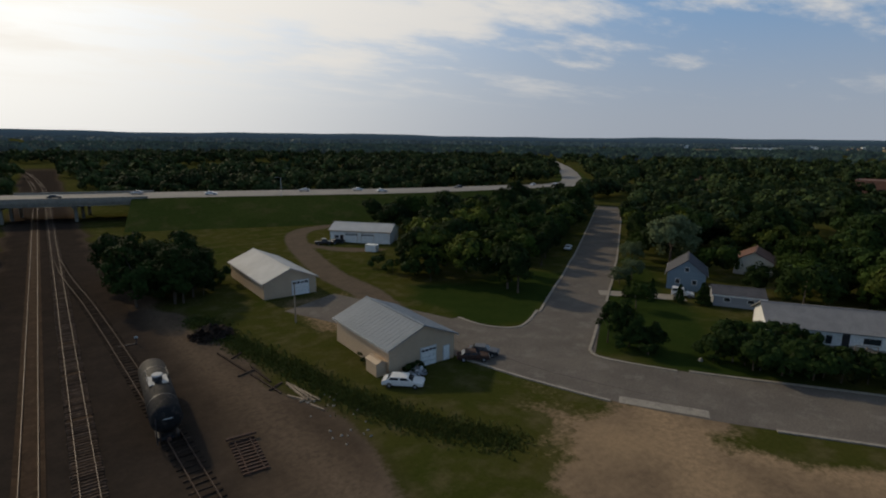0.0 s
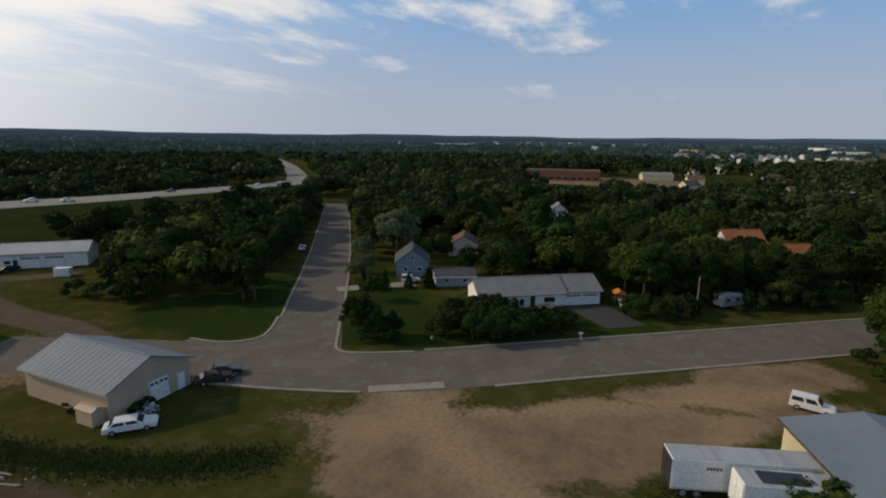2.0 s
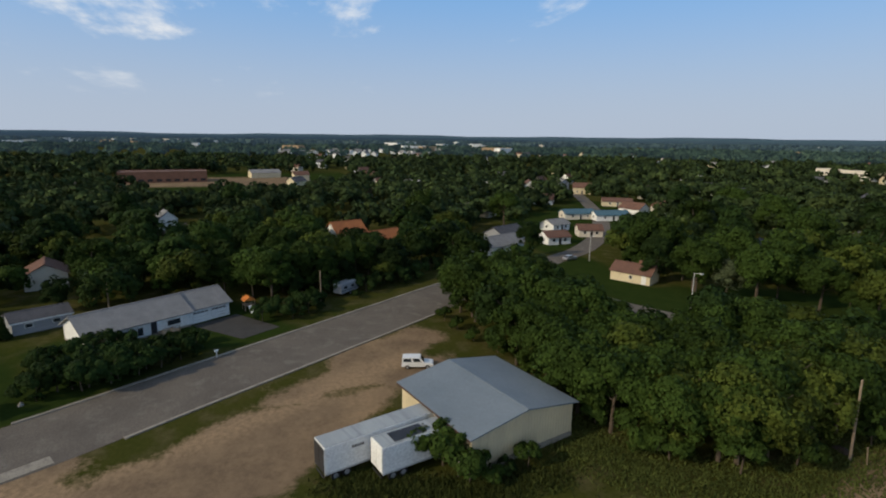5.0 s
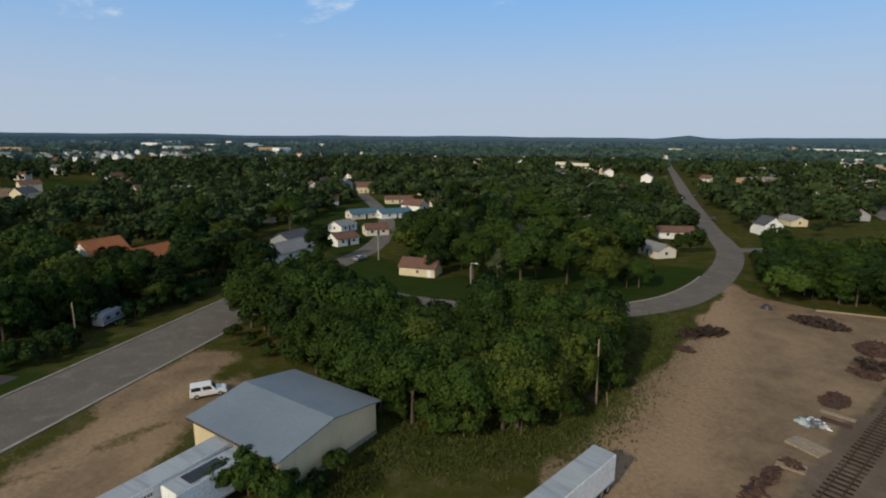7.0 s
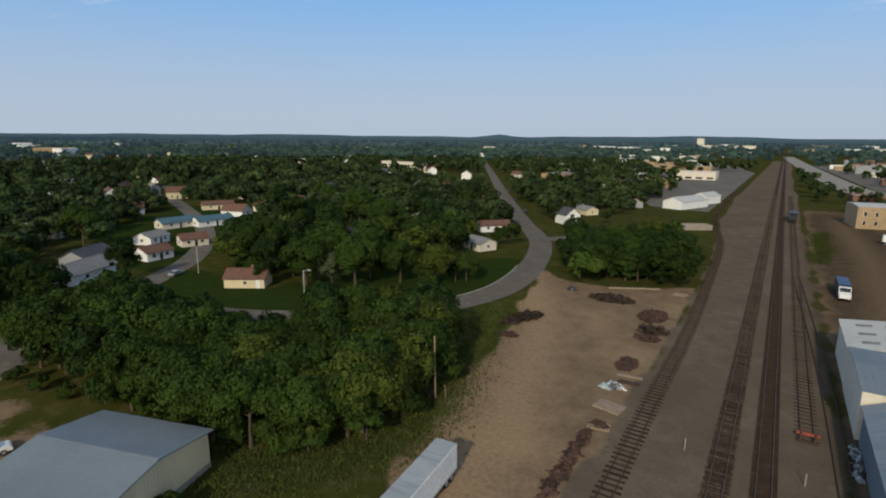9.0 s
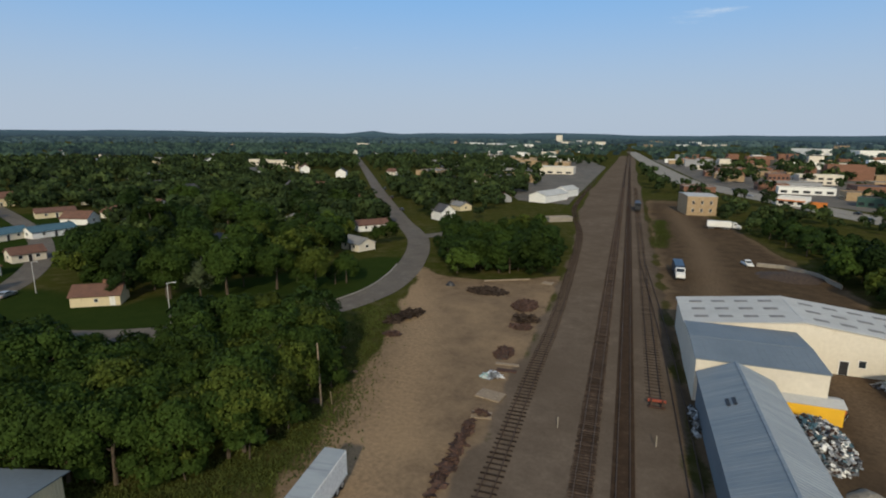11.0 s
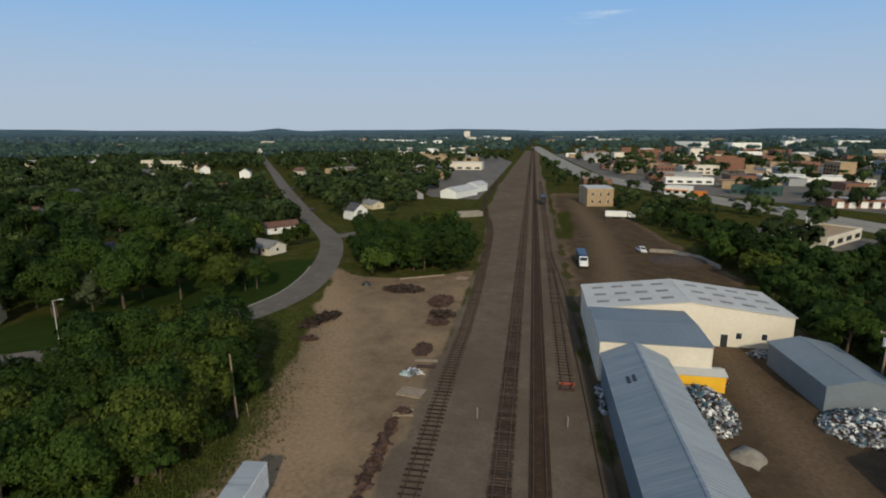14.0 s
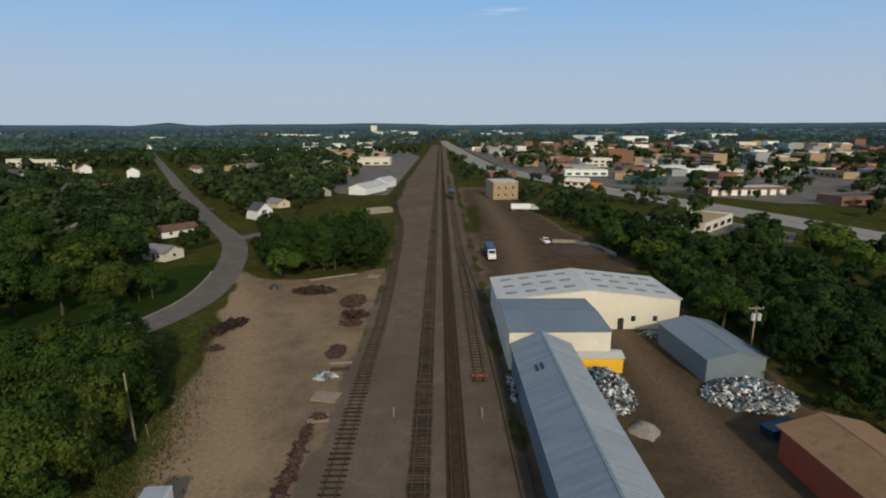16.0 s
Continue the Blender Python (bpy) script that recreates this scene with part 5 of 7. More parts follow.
# tall old trees of the gardens
for x, y, s, k in ((114.1, -91, 1.5, "broad"), (95, -88, 1.25, "broad"), (85, -95, 1.3, "broad"), (77, -103, 1.1, "broad"), (68, -106, 1.05, "yellowish"), (64, -114, 0.8, "broad"), (127.8, -130, 1.45, "dark"), (107, -134, 1.5, "broad"), (100, -151, 1.4, "dark"),
                   (145, -130, 1.4, "broad"), (138, -66, 1.0, "dark"), (145, -165, 1.5, "broad"), (135, -200, 1.3, "dark"), (190, -160, 1.5, "dark"), (190, -80, 1.4, "broad"), (187, -187, 1.5, "broad"), (120, -210, 1.3, "broad"),
                   (103, -104, 1.35, "broad"), (95, -113, 1.3, "broad"), (87, -125, 1.2, "broad"), (112, -112, 1.3, "dark"), (118, -150, 1.4, "broad"), (110, -172, 1.3, "dark"), (154, -146, 1.4, "dark"),
                   (110, 5, 1.15, "broad"), (116, -3, 1.2, "broad"), (146, -3, 1.35, "broad"), (158, 14, 1.4, "dark"), (160, 61, 1.4, "dark"), (126, 42, 1.1, "broad"), (158, 35, 1.4, "dark"), (137, 20, 1.25, "broad"), (195, 52, 1.5, "dark"), (230, 22, 1.5, "dark"), (200, -50, 1.4, "broad"), (200, 90, 1.4, "dark"), (130, 5, 1.3, "broad"), (124, -14, 1.1, "broad"),
                   (114, 124, 1.3, "dark"), (104, 134, 1.4, "dark"), (121, 116, 1.3, "dark"), (172, 140, 1.4, "dark"), (75, 74, 0.95, "dark"), (150, 150, 1.4, "dark"), (135, 140, 1.4, "dark"), (86, 54, 0.5, "broad"),
                   (11, 107, 1.1, "dark"), (17, 105, 1.0, "dark"), (14, 116, 1.2, "dark"), (20, 114, 1.15, "dark"), (10, 126, 1.1, "dark"), (46, -62, 1.1, "broad"), (44, -69, 0.95, "broad"), (49, -73, 1.05, "yellowish"), (55, -33.5, 1.0, "broad"), (61, -33, 1.1, "broad"), (68, -31.5, 1.0, "broad"), (52.5, -33, 0.95, "broad"), (47.5, -34.5, 1.0, "broad"), (43, -37.5, 0.95, "broad"), (40.5, -47, 1.1, "broad"), (41.5, -58, 1.08, "broad"), (-60, -60, 0.6, "dark"), (-61, -68, 0.65, "dark"), (-59, -52, 0.55, "dark"), (-62, -44, 0.6, "dark")):
    tree(k, x, y, s, 19)
tree("broad", -54.5, -89.5, 0.98, 13)
tree("bush", -55.5, -61.5, 1.1, 13)
# wooded quarter round the houses
HOUSES = [(ob.matrix_basis.translation.x, ob.matrix_basis.translation.y) for ob in scene.objects if ob.parent is None and ob.type == "EMPTY" and ob.get("category") in ("house", "garage", "shed", "warehouse", "hall", "annex", "building")]


VERGE_S = [(40, -70), (56, -74), (66, -84), (58, -96), (54, -112), (50, -130), (44, -110), (36, -90)]
APRON = [(60, -8), (90, -20), (98, -28), (80, -31), (66, -34), (62, -26), (52, -34), (34, -37), (34, -24), (44, -10)]


FORECOURT = [(50, 120), (62, 108), (80, 122), (92, 138), (80, 168), (60, 172), (52, 150)]


def is_open(x, y, margin=1.0):
    """Where no tree stands."""
    x, y = np.asarray(x, float), np.asarray(y, float)
    o = np.zeros(x.shape, bool)
    for line, w in ROADS:
        o |= line_dist(line, x, y) < w / 2 + 2.8 * margin
    o |= line_dist([p[:2] for p in HIGHWAY], x, y) < np.where(x > 270, 15, np.where(x > 170, 30, 40))
    o |= line_dist(RAMP, x, y) < 14
    o |= line_dist([p[:2] for p in STREET_E], x, y) < 24
    o |= line_dist([p[:2] for p in GRAVEL_DRIVE], x, y) < 10
    for poly in LAWNS + [DIRT_YARD, SOUTH_YARD, SCRAP_YARD, SCHOOL_LOT, GROVE, GROVE_S, BELT, BUSH_N, APRON, FORECOURT, VERGE_S]:
        o |= inside(poly, x, y)
    o |= (x > -15) & (x < 15) & (y < 700) & (y > -2600)
    o |= (x > 10) & (x < 60) & (y < -196) & (y > -700)
    o |= (x > 0) & (x < 62) & (y > -60) & (y < 225)
    o |= np.hypot(x - 122, y - 67) < 8
    for hx, hy in HOUSES:
        o |= np.hypot(x - hx, y - hy) < 9.0
        # a view lane towards the open side of each house
        d = math.hypot(hx, hy)
        ux, uy = -hx / d, -hy / d
        a, b = (x - hx) * ux + (y - hy) * uy, (x - hx) * uy - (y - hy) * ux
        if d > 85:
            o |= (a > 0) & (a < (30 if d > 145 else 17)) & (abs(b) < 6.5)
    return o


def far_wood(name, lo, hi, step, variants, clumps, per, leaf, height, radius, seed, towns, mat=None, near=None):
    """One sheet of many small crowns between two distances, over the arc that the view sweeps."""
    rng = np.random.default_rng(seed)
    temp = [leaf_cloud(rng, clumps, per, leaf, radius, radius, -0.2, height, shell=0.6, corners=3) for k in range(variants)]
    n = int((hi * hi - lo * lo) * math.radians(236) / 2 / (step * step))
    az = np.radians(rng.uniform(-8, 228, n))
    r = np.sqrt(rng.uniform(lo * lo, hi * hi, n))
    x, y = r * np.sin(az), r * np.cos(az)
    keep = ~is_open(x, y, 1.6)
    keep &= rng.random(n) > towns(x, y)
    # clearings
    keep &= ((np.sin(x * 0.011 + 2.1 * np.sin(y * 0.006)) + np.sin(y * 0.013 + x * 0.004)) < 1.45) | (np.hypot(x, y) < 420)
    if near is not None:
        keep &= np.min(np.hypot(x[:, None] - near[None, :, 0], y[:, None] - near[None, :, 1]), 1) > 3.5
    x, y = x[keep], y[keep]
    sc = np.where(rng.random(len(x)) < 0.3, rng.uniform(0.45, 0.75, len(x)), rng.uniform(0.8, 1.2, len(x)))
    ang = rng.uniform(0, math.tau, len(x))
    which = rng.integers(0, variants, len(x))
    out, tints = [], []
    for k in range(variants):
        s = which == k
        c, sn = np.cos(ang[s]), np.sin(ang[s])
        t = temp[k]
        vx = (t[None, :, 0] * c[:, None] - t[None, :, 1] * sn[:, None]) * sc[s][:, None] + x[s][:, None]
        vy = (t[None, :, 0] * sn[:, None] + t[None, :, 1] * c[:, None]) * sc[s][:, None] + y[s][:, None]
        vz = t[None, :, 2] * sc[s][:, None] + 0 * vx
        out.append(np.stack([vx, vy, vz], -1).reshape(-1, 3))
        tints.append(np.repeat(rng.uniform(-0.5, 0.45, int(s.sum())), len(t)))
    me = leaf_mesh(name, np.concatenate(out), mat or FARLEAF, 3, np.concatenate(tints))
    return tagged(new(name, me), "far woods of many green crowns", "woods", kind="stuff")


def town_gaps(x, y):
    """How open the town is: the business quarter beside the line has few trees."""
    t = np.zeros_like(x)
    t = np.where((x < -15) & (y < -180) & (x > -900) & (y > -1500), 0.74, t)
    t = np.where((x < -15) & (y >= -180), 0.35, t)
    t = np.where((x >= 15) & (x < 190) & (y < -300) & (y > -1500) & (line_dist(TOWN_RD, x, y) > 30), np.where(x < 0.3 * (-y) - 60, 0.7, 0.1), t)
    t = np.where((x > 700) & (abs(y) < 500) & (x < 1500), 0.5, t)
    return t


def wood_patch(label, poly, step, size, mat, seed, clumps=40, per=24, leaf=0.5):
    """A thicket of many crowns inside a polygon, joined."""
    rng = np.random.default_rng(seed)
    temp = [leaf_cloud(rng, clumps, per, leaf, 4.6, 4.6, -0.2, 9.6, corners=3) for _ in range(4)]
    out, tints = [], []
    for x, y in fill(poly, step, seed):
        s, a = size * rng.uniform(0.75, 1.15), rng.uniform(0, math.tau)
        if poly is not BELT and bool(is_open(x, y, 0.6)):
            continue
        t = temp[rng.integers(0, 4)] * s
        out.append(np.stack([t[:, 0] * math.cos(a) - t[:, 1] * math.sin(a) + x, t[:, 0] * math.sin(a) + t[:, 1] * math.cos(a) + y, t[:, 2]], 1))
        tints.append(np.full(len(t), rng.uniform(-0.4, 0.45)))
    return tagged(new("woods_patch", leaf_mesh("woods_patch", np.concatenate(out), mat, 3, np.concatenate(tints))), label, "woods", kind="stuff")


wood_patch("dense dark belt of trees behind the scrap yard", BELT, 6.0, 0.76, LEAF_DARK, 61, 34, 22, 0.56)
wood_patch("dark trees and shrubs beyond the scrap yard", [(-62, -50), (-60, -30), (-66, -14), (-120, -10), (-125, -110), (-112, -100), (-110, -50), (-72, -46)], 5.6, 0.7, LEAF_DARK, 62)
wood_patch("dark trees beside the railway by the bridge", [(-16, 150), (-16, 128), (-18, 100), (-40, 100), (-50, 210), (-18, 212)], 6.0, 0.95, LEAF_DARK, 63)
wood_patch("dark garden trees beyond the corner lawn", [(66, 104), (80, 97), (92, 94), (112, 103), (150, 128), (185, 150), (150, 165), (100, 140), (82, 118)], 6.6, 0.9, LEAF_DARK, 64)
wood_patch("garden trees behind the ranch house", [(114, 50), (122, 60), (135, 72), (160, 90), (195, 118), (200, 90), (170, 60), (150, 30), (118, 26)], 8.0, 0.72, LEAF_DARK, 65)
wood_patch("tall green trees of the gardens by the road", [(118, 26), (112, -2), (118, -24), (140, -30), (160, 0), (160, 30)], 7.0, 0.85, LEAF, 66)

KNOWN = np.array([(ob.matrix_basis.translation.x, ob.matrix_basis.translation.y) for ob in scene.objects if ob.parent is None and ob.get("category") in ("tree", "bush")])
for k, (mt, lb) in enumerate(((LEAF, "green"), (LEAF_DARK, "dark green"), (LEAF_DARK, "deep green"), (LEAF_YELLOW, "yellow-green"))):
    w = far_wood("woods_quarter", 60, 190, 15.5, 4, 56, 30, 0.44, 10.0, 5.0, 41 + k, town_gaps, mt, KNOWN)
    w["label"] = lb + " trees filling the gardens of the wooded quarter"
far_wood("woods_near", 185, 390, 9.6, 6, 28, 12, 0.85, 10.0, 5.6, 31, town_gaps)
far_wood("woods_middle", 380, 850, 14, 5, 14, 7, 1.6, 10.5, 7.0, 32, town_gaps)
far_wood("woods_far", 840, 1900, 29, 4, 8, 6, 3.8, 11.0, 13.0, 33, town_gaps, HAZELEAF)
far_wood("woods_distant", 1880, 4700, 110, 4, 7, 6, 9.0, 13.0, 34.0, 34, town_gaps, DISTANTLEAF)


def tall_grass(label, line, width, n, h, seed, mat):
    """Tufts of long grass along a line."""
    rng = np.random.default_rng(seed)
    line = np.array(line, float)
    seg = rng.integers(0, len(line) - 1, n)
    f = rng.random(n)[:, None]
    p = line[seg] * (1 - f) + line[seg + 1] * f + rng.normal(size=(n, 2)) * width / 2
    a = rng.uniform(0, math.tau, n)
    w, hh = rng.uniform(0.05, 0.14, n), h * rng.uniform(0.4, 1.2, n)
    lean = rng.normal(size=(n, 2)) * 0.18
    z = np.zeros(n)
    v = np.stack([np.stack([p[:, 0] - np.cos(a) * w, p[:, 1] - np.sin(a) * w, z], 1), np.stack([p[:, 0] + np.cos(a) * w, p[:, 1] + np.sin(a) * w, z], 1), np.stack([p[:, 0] + lean[:, 0], p[:, 1] + lean[:, 1], hh], 1)], 1).reshape(-1, 3)
    return tagged(new("tall_grass", leaf_mesh("tall_grass", v, mat, 3)), label, "grass", kind="stuff")


GRASSBLADE = leaf_material("grass_blades", (0.060, 0.074, 0.019), (0.046, 0.058, 0.015), 0.3)
tall_grass("lush green grass along the edge of the dirt track", [(18, 94), (20.5, 80), (24, 66), (26.5, 54), (30, 44), (36, 35)], 2.4, 12000, 0.45, 71, GRASSBLADE)
tall_grass("rough grass below the grove and the warehouse", [(50, -30), (44, -31), (38, -36), (33, -46), (35, -58), (42, -78), (47, -100)], 5.0, 16000, 0.35, 72, GRASSBLADE)
tall_grass("weeds round the trailers", [(46, -2), (44, -8), (42, -13), (41, -18), (42, -25)], 2.6, 6000, 0.5, 75, GRASSBLADE)
tall_grass("weeds beside the line and the brick building", [(-14, -190), (-17, -215), (-16, -235), (-18, -255)], 3.0, 4000, 0.8, 76, GRASSBLADE)

# ---- vehicles ----


def wheel(parent, x, y, r, w=0.24):
    t = part("wheel", Shape().tube((x, y - w / 2, r), (x, y + w / 2, r), r, n=14), RUBBER, parent)
    part("rim", Shape().tube((x, y - w / 2 - 0.01, r), (x, y + w / 2 + 0.01, r), r * 0.58, n=10), CARSILVER, t)


def car(name, label, x, y, rz, paint, length=4.6, width=1.8, style="sedan", z=0.0, group=""):
    """Front along its own +x."""
    t = thing(name, label, "pickup" if "pickup" in name else "car", x, y, rz, z, group=group)
    L, W = length / 2, width / 2
    prof = [(-L, 0.35), (-L + 0.05, 0.85), (-L + 0.3, 0.95), (L - 1.3, 0.98), (L - 0.2, 0.86), (L, 0.7), (L - 0.03, 0.35)]
    s = Shape()
    s.add([(a, sd * W * (0.97 if z_ > 0.9 else 1.0), z_) for sd in (-1, 1) for a, z_ in prof],
          [tuple(range(7)), tuple(range(13, 6, -1))] + [(i, (i + 1) % 7, (i + 1) % 7 + 7, i + 7) for i in range(7)])
    part("body", s, paint, t, bevel=0.06)
    if style == "sedan":
        a0, a1, b0, b1, h = -L + 0.55, L - 1.25, -L + 1.15, L - 2.0, 1.42
    elif style == "topper":
        a0, a1, b0, b1, h = -L + 0.04, L - 1.35, -L + 0.15, L - 2.0, 1.78
    else:
        a0, a1, b0, b1, h = -L + 1.9, L - 1.35, -L + 2.05, L - 2.0, 1.75
    w2 = W * 0.84
    cab = Shape().add([(a0, -W * .96, .93), (a1, -W * .96, .93), (a1, W * .96, .93), (a0, W * .96, .93), (b0, -w2, h), (b1, -w2, h), (b1, w2, h), (b0, w2, h)],
                      [(4, 5, 6, 7), (0, 1, 5, 4), (1, 2, 6, 5), (2, 3, 7, 6), (3, 0, 4, 7)])
    part("cabin", cab, paint, t, bevel=0.05)
    g = 0.012
    for sd in (-1, 1):
        for f0, f1 in ((0.06, 0.46), (0.54, 0.9)):
            def at(f, up):
                lo, hi = Vector((a0 + (a1 - a0) * f, sd * W * .96, .93)), Vector((b0 + (b1 - b0) * f, sd * w2, h))
                return tuple(lo.lerp(hi, up) + Vector((0, sd * g, 0)))
            part("side_window", Shape().add([at(f0, .25), at(f1, .25), at(f1, .85), at(f0, .85)], [(0, 1, 2, 3)]), GLASS, t)
    for e0, e1, s_ in ((a1, b1, 1), (a0, b0, -1)):
        part("windscreen", Shape().add([(e0 + (e1 - e0) * .15 + s_ * g, -W * .86, .93 + .15 * (h - .93)), (e0 + (e1 - e0) * .15 + s_ * g, W * .86, .93 + .15 * (h - .93)), (e0 + (e1 - e0) * .88 + s_ * g, w2 * .9, .93 + .88 * (h - .93)), (e0 + (e1 - e0) * .88 + s_ * g, -w2 * .9, .93 + .88 * (h - .93))], [(0, 1, 2, 3)]), GLASS, t)
    if style == "open":
        part("bed", Shape().box(-L + 0.12, -L + 1.85, -W * .85, W * .85, 0.9, 0.985), DARKMETAL, t)
    for px in (-L * 0.62, L * 0.62):
        for sd in (-1, 1):
            wheel(t, px, sd * (W - 0.1), 0.34)
    for sd in (-1, 1):
        part("headlight", Shape().box(L - 0.06, L + 0.012, sd * W * .72 - .14, sd * W * .72 + .14, .58, .72), STEEL_WHITE, t)
        part("tail_light", Shape().box(-L - 0.012, -L + 0.06, sd * W * .8 - .1, sd * W * .8 + .1, .62, .8), RED, t)
    return t


car("old_car", "old long white sedan parked on the grass", 33.6, 52.6, -43, CARWHITE, 5.3, 1.95)
car("pickup_truck", "white pickup with a box topper parked on sand", 71.2, -16.8, -104, CARWHITE, 4.8, 1.9, "topper")
car("old_car", "dark rusty car wreck beside the shed", 46.0, 53.6, -35, RUST, 4.6)
car("old_car", "dark faded car parked beside the shed", 48.4, 54.2, -50, CARDARK, 4.6)
car("pickup_truck", "black pickup parked by the workshop", 63.6, 142.4, -20, CARDARK, 5.2, 1.9, "open")
car("car", "dark sedan parked by the workshop", 67.4, 141.6, 10, CARDARK)
car("car", "white off-roader parked behind the spruces", 101.2, 53.4, -60, CARWHITE, 4.3, 1.85, "topper")
car("car", "white car parked at the street's edge", 118.5, 97.5, 33, CARWHITE)
car("car", "silver car parked on the side road", 131, -76, -70, CARSILVER)
car("car", "dark car parked in the garden by the orange house", 158, -30, 10, CARDARK)
car("car", "silver car parked in the garden by the orange house", 156.5, -26, 20, CARSILVER)
car("pickup_truck", "white pickup in the scrap yard beside a soil heap", -37.6, -172, 100, CARWHITE, 5.2, 1.9, "open")
car("car", "blue car on the garden lawn", 74, -133, 20, BLUEPAINT)
for k, (i, off, pt) in enumerate(((13, -4, CARDARK), (16, 4, CARSILVER), (20, -4, CARWHITE), (25, 4, CARSILVER), (28, 4, CARWHITE), (29, -4, CARWHITE), (34, 4, CARDARK), (38, -4, CARSILVER), (43, 4, CARWHITE), (46, -4, CARDARK), (48, 4, CARWHITE))):
    p, q = Vector(HIGHWAY[i]), Vector(HIGHWAY[i + 1])
    d = (q - p).normalized()
    car("car", "car driving on the highway", p.x - d.y * off, p.y + d.x * off, math.degrees(math.atan2(d.y, d.x)) + (180 if off > 0 else 0), pt, z=p.z + 0.06, group="highway traffic")
for k, (i, off, pt) in enumerate(((20, 5, CARDARK), (23, -5, CARSILVER), (26, 5, CARDARK), (28, -6, CARWHITE), (29, 5, CARDARK), (31, -5, CARDARK), (33, 6, CARSILVER), (34, -5, CARDARK), (36, 5, CARWHITE))):
    p, q = Vector(STREET_E[i]), Vector(STREET_E[i + 1])
    d = (q - p).normalized()
    car("car", "car on the four-lane street", p.x - d.y * off, p.y + d.x * off, math.degrees(math.atan2(d.y, d.x)) + (180 if off > 0 else 0), pt, z=0.03, group="street traffic")
for k, (dx, pt) in enumerate(((0.30, CARDARK), (0.42, CARWHITE), (0.5, CARDARK), (0.62, CARSILVER), (0.7, CARDARK))):
    a, b = Vector((94.7, -218)), Vector((229, -453))
    p = a.lerp(b, dx - 0.2)
    car("car", "car parked along the town street", p.x + (4 if k % 2 else -4) * 0.86, p.y + (4 if k % 2 else -4) * 0.5, -59, pt, z=0.03, group="parked cars in the town street")


def box_trailer(name, label, x, y, rz, length, width=2.55, floor=1.05, height=3.9, marks=True, group=""):
    """A closed semi-trailer, its doors at its own -x end."""
    t = thing(name, label, "trailer", x, y, rz, group=group)
    L, W = length / 2, width / 2
    part("box", Shape().box(-L, L, -W, W, floor, height), WHITE, t, "white painted box", bevel=0.05)
    part("roof", Shape().box(-L + 0.06, L - 0.06, -W + 0.06, W - 0.06, height + 0.002, height + 0.03), STEEL_PALE, t, "grey weathered roof skin")
    for sd in (-1, 1):
        part("door", Shape().box(-L - 0.05, -L - 0.005, sd * W / 2 - W / 2 + 0.05, sd * W / 2 + W / 2 - 0.05, floor + 0.08, height - 0.1), DARKMETAL if "dark doors" in label else WHITE, t)
        part("side_rail", Shape().box(-L, L, sd * W - 0.03, sd * W + 0.03, floor - 0.12, floor + 0.06), STEEL_WHITE, t)
    part("bumper", Shape().box(-L, -L + 0.12, -W * .8, W * .8, 0.45, 0.6), DARKMETAL, t)
    for ax in (-L + 1.2, -L + 2.4):
        for sd in (-1, 1):
            wheel(t, ax, sd * (W - 0.2), 0.5, 0.3)
        part("axle", Shape().tube((ax, -W + .2, .5), (ax, W - .2, .5), 0.07), DARKMETAL, t)
    part("frame", Shape().box(-L + 0.3, L - 0.3, -0.45, 0.45, 0.85, floor), DARKMETAL, t)
    for sd in (-1, 1):
        part("landing_leg", Shape().box(L - 2.6, L - 2.45, sd * 0.7 - 0.07, sd * 0.7 + 0.07, 0, floor), DARKMETAL, t)
    if marks:
        for k in range(5):
            part("mark", Shape().box(-L + 3.0 + 0.28 * k, -L + 3.2 + 0.28 * k, -W - 0.012, -W + 0.005, height - 0.95, height - 0.65), DARKMETAL, t, "dark lettering bar")
    return t


box_trailer("semi_trailer", "white semi-trailer with dark doors, parked on sand", 49.9, -7.4, -71, 13.4)
box_trailer("semi_trailer", "short white box trailer with a patched grey roof", 47.7, -11.2, -73, 9.6, marks=False)
box_trailer("semi_trailer", "long white box trailer with a rust-streaked roof", 24.9, -36.6, 95.6, 13.0, marks=False)
part("roof_patch", Shape().box(-3.2, 0.6, -0.9, 0.9, 3.935, 3.96), DARKMETAL, bpy.data.objects["semi_trailer.001"])


def semi(name, label, x, y, rz, cabpaint, loadpaint, load=True):
    t = thing(name, label, "truck", x, y, rz)
    part("chassis", Shape().box(-4.6, 3.6, -0.5, 0.5, 0.7, 0.95), DARKMETAL, t)
    part("cab", Shape().prism([(0.6, 0.95), (0.6, 3.0), (1.9, 3.0), (2.4, 2.0), (3.7, 1.75), (3.8, 0.8), (0.6, 0.8)], -1.15, 1.15, "y"), cabpaint, t, bevel=0.08)
    part("windscreen", Shape().add([(1.96, -1, 2.95), (1.96, 1, 2.95), (2.42, 1, 2.08), (2.42, -1, 2.08)], [(0, 1, 2, 3)]), GLASS, t)
    for sd in (-1, 1):
        part("side_window", Shape().box(1.0, 1.9, sd * 1.16 - 0.01, sd * 1.16 + 0.01, 2.0, 2.7), GLASS, t)
    if load:
        part("load_box", Shape().box(-9.0, 0.2, -1.25, 1.25, 1.0, 3.3), loadpaint, t, bevel=0.06)
    for px in (-8, -6.8, -2.2, -1.0, 2.9):
        for sd in (-1, 1):
            wheel(t, px, sd * 1.05, 0.5, 0.3)


semi("dump_truck", "dark blue dump truck with a white bonnet", -17.3, -150.0, 90, CARWHITE, BLUEPAINT)
semi("box_truck", "white delivery truck parked by the brick building", -44.0, -241.0, 178, CARWHITE, WHITE)

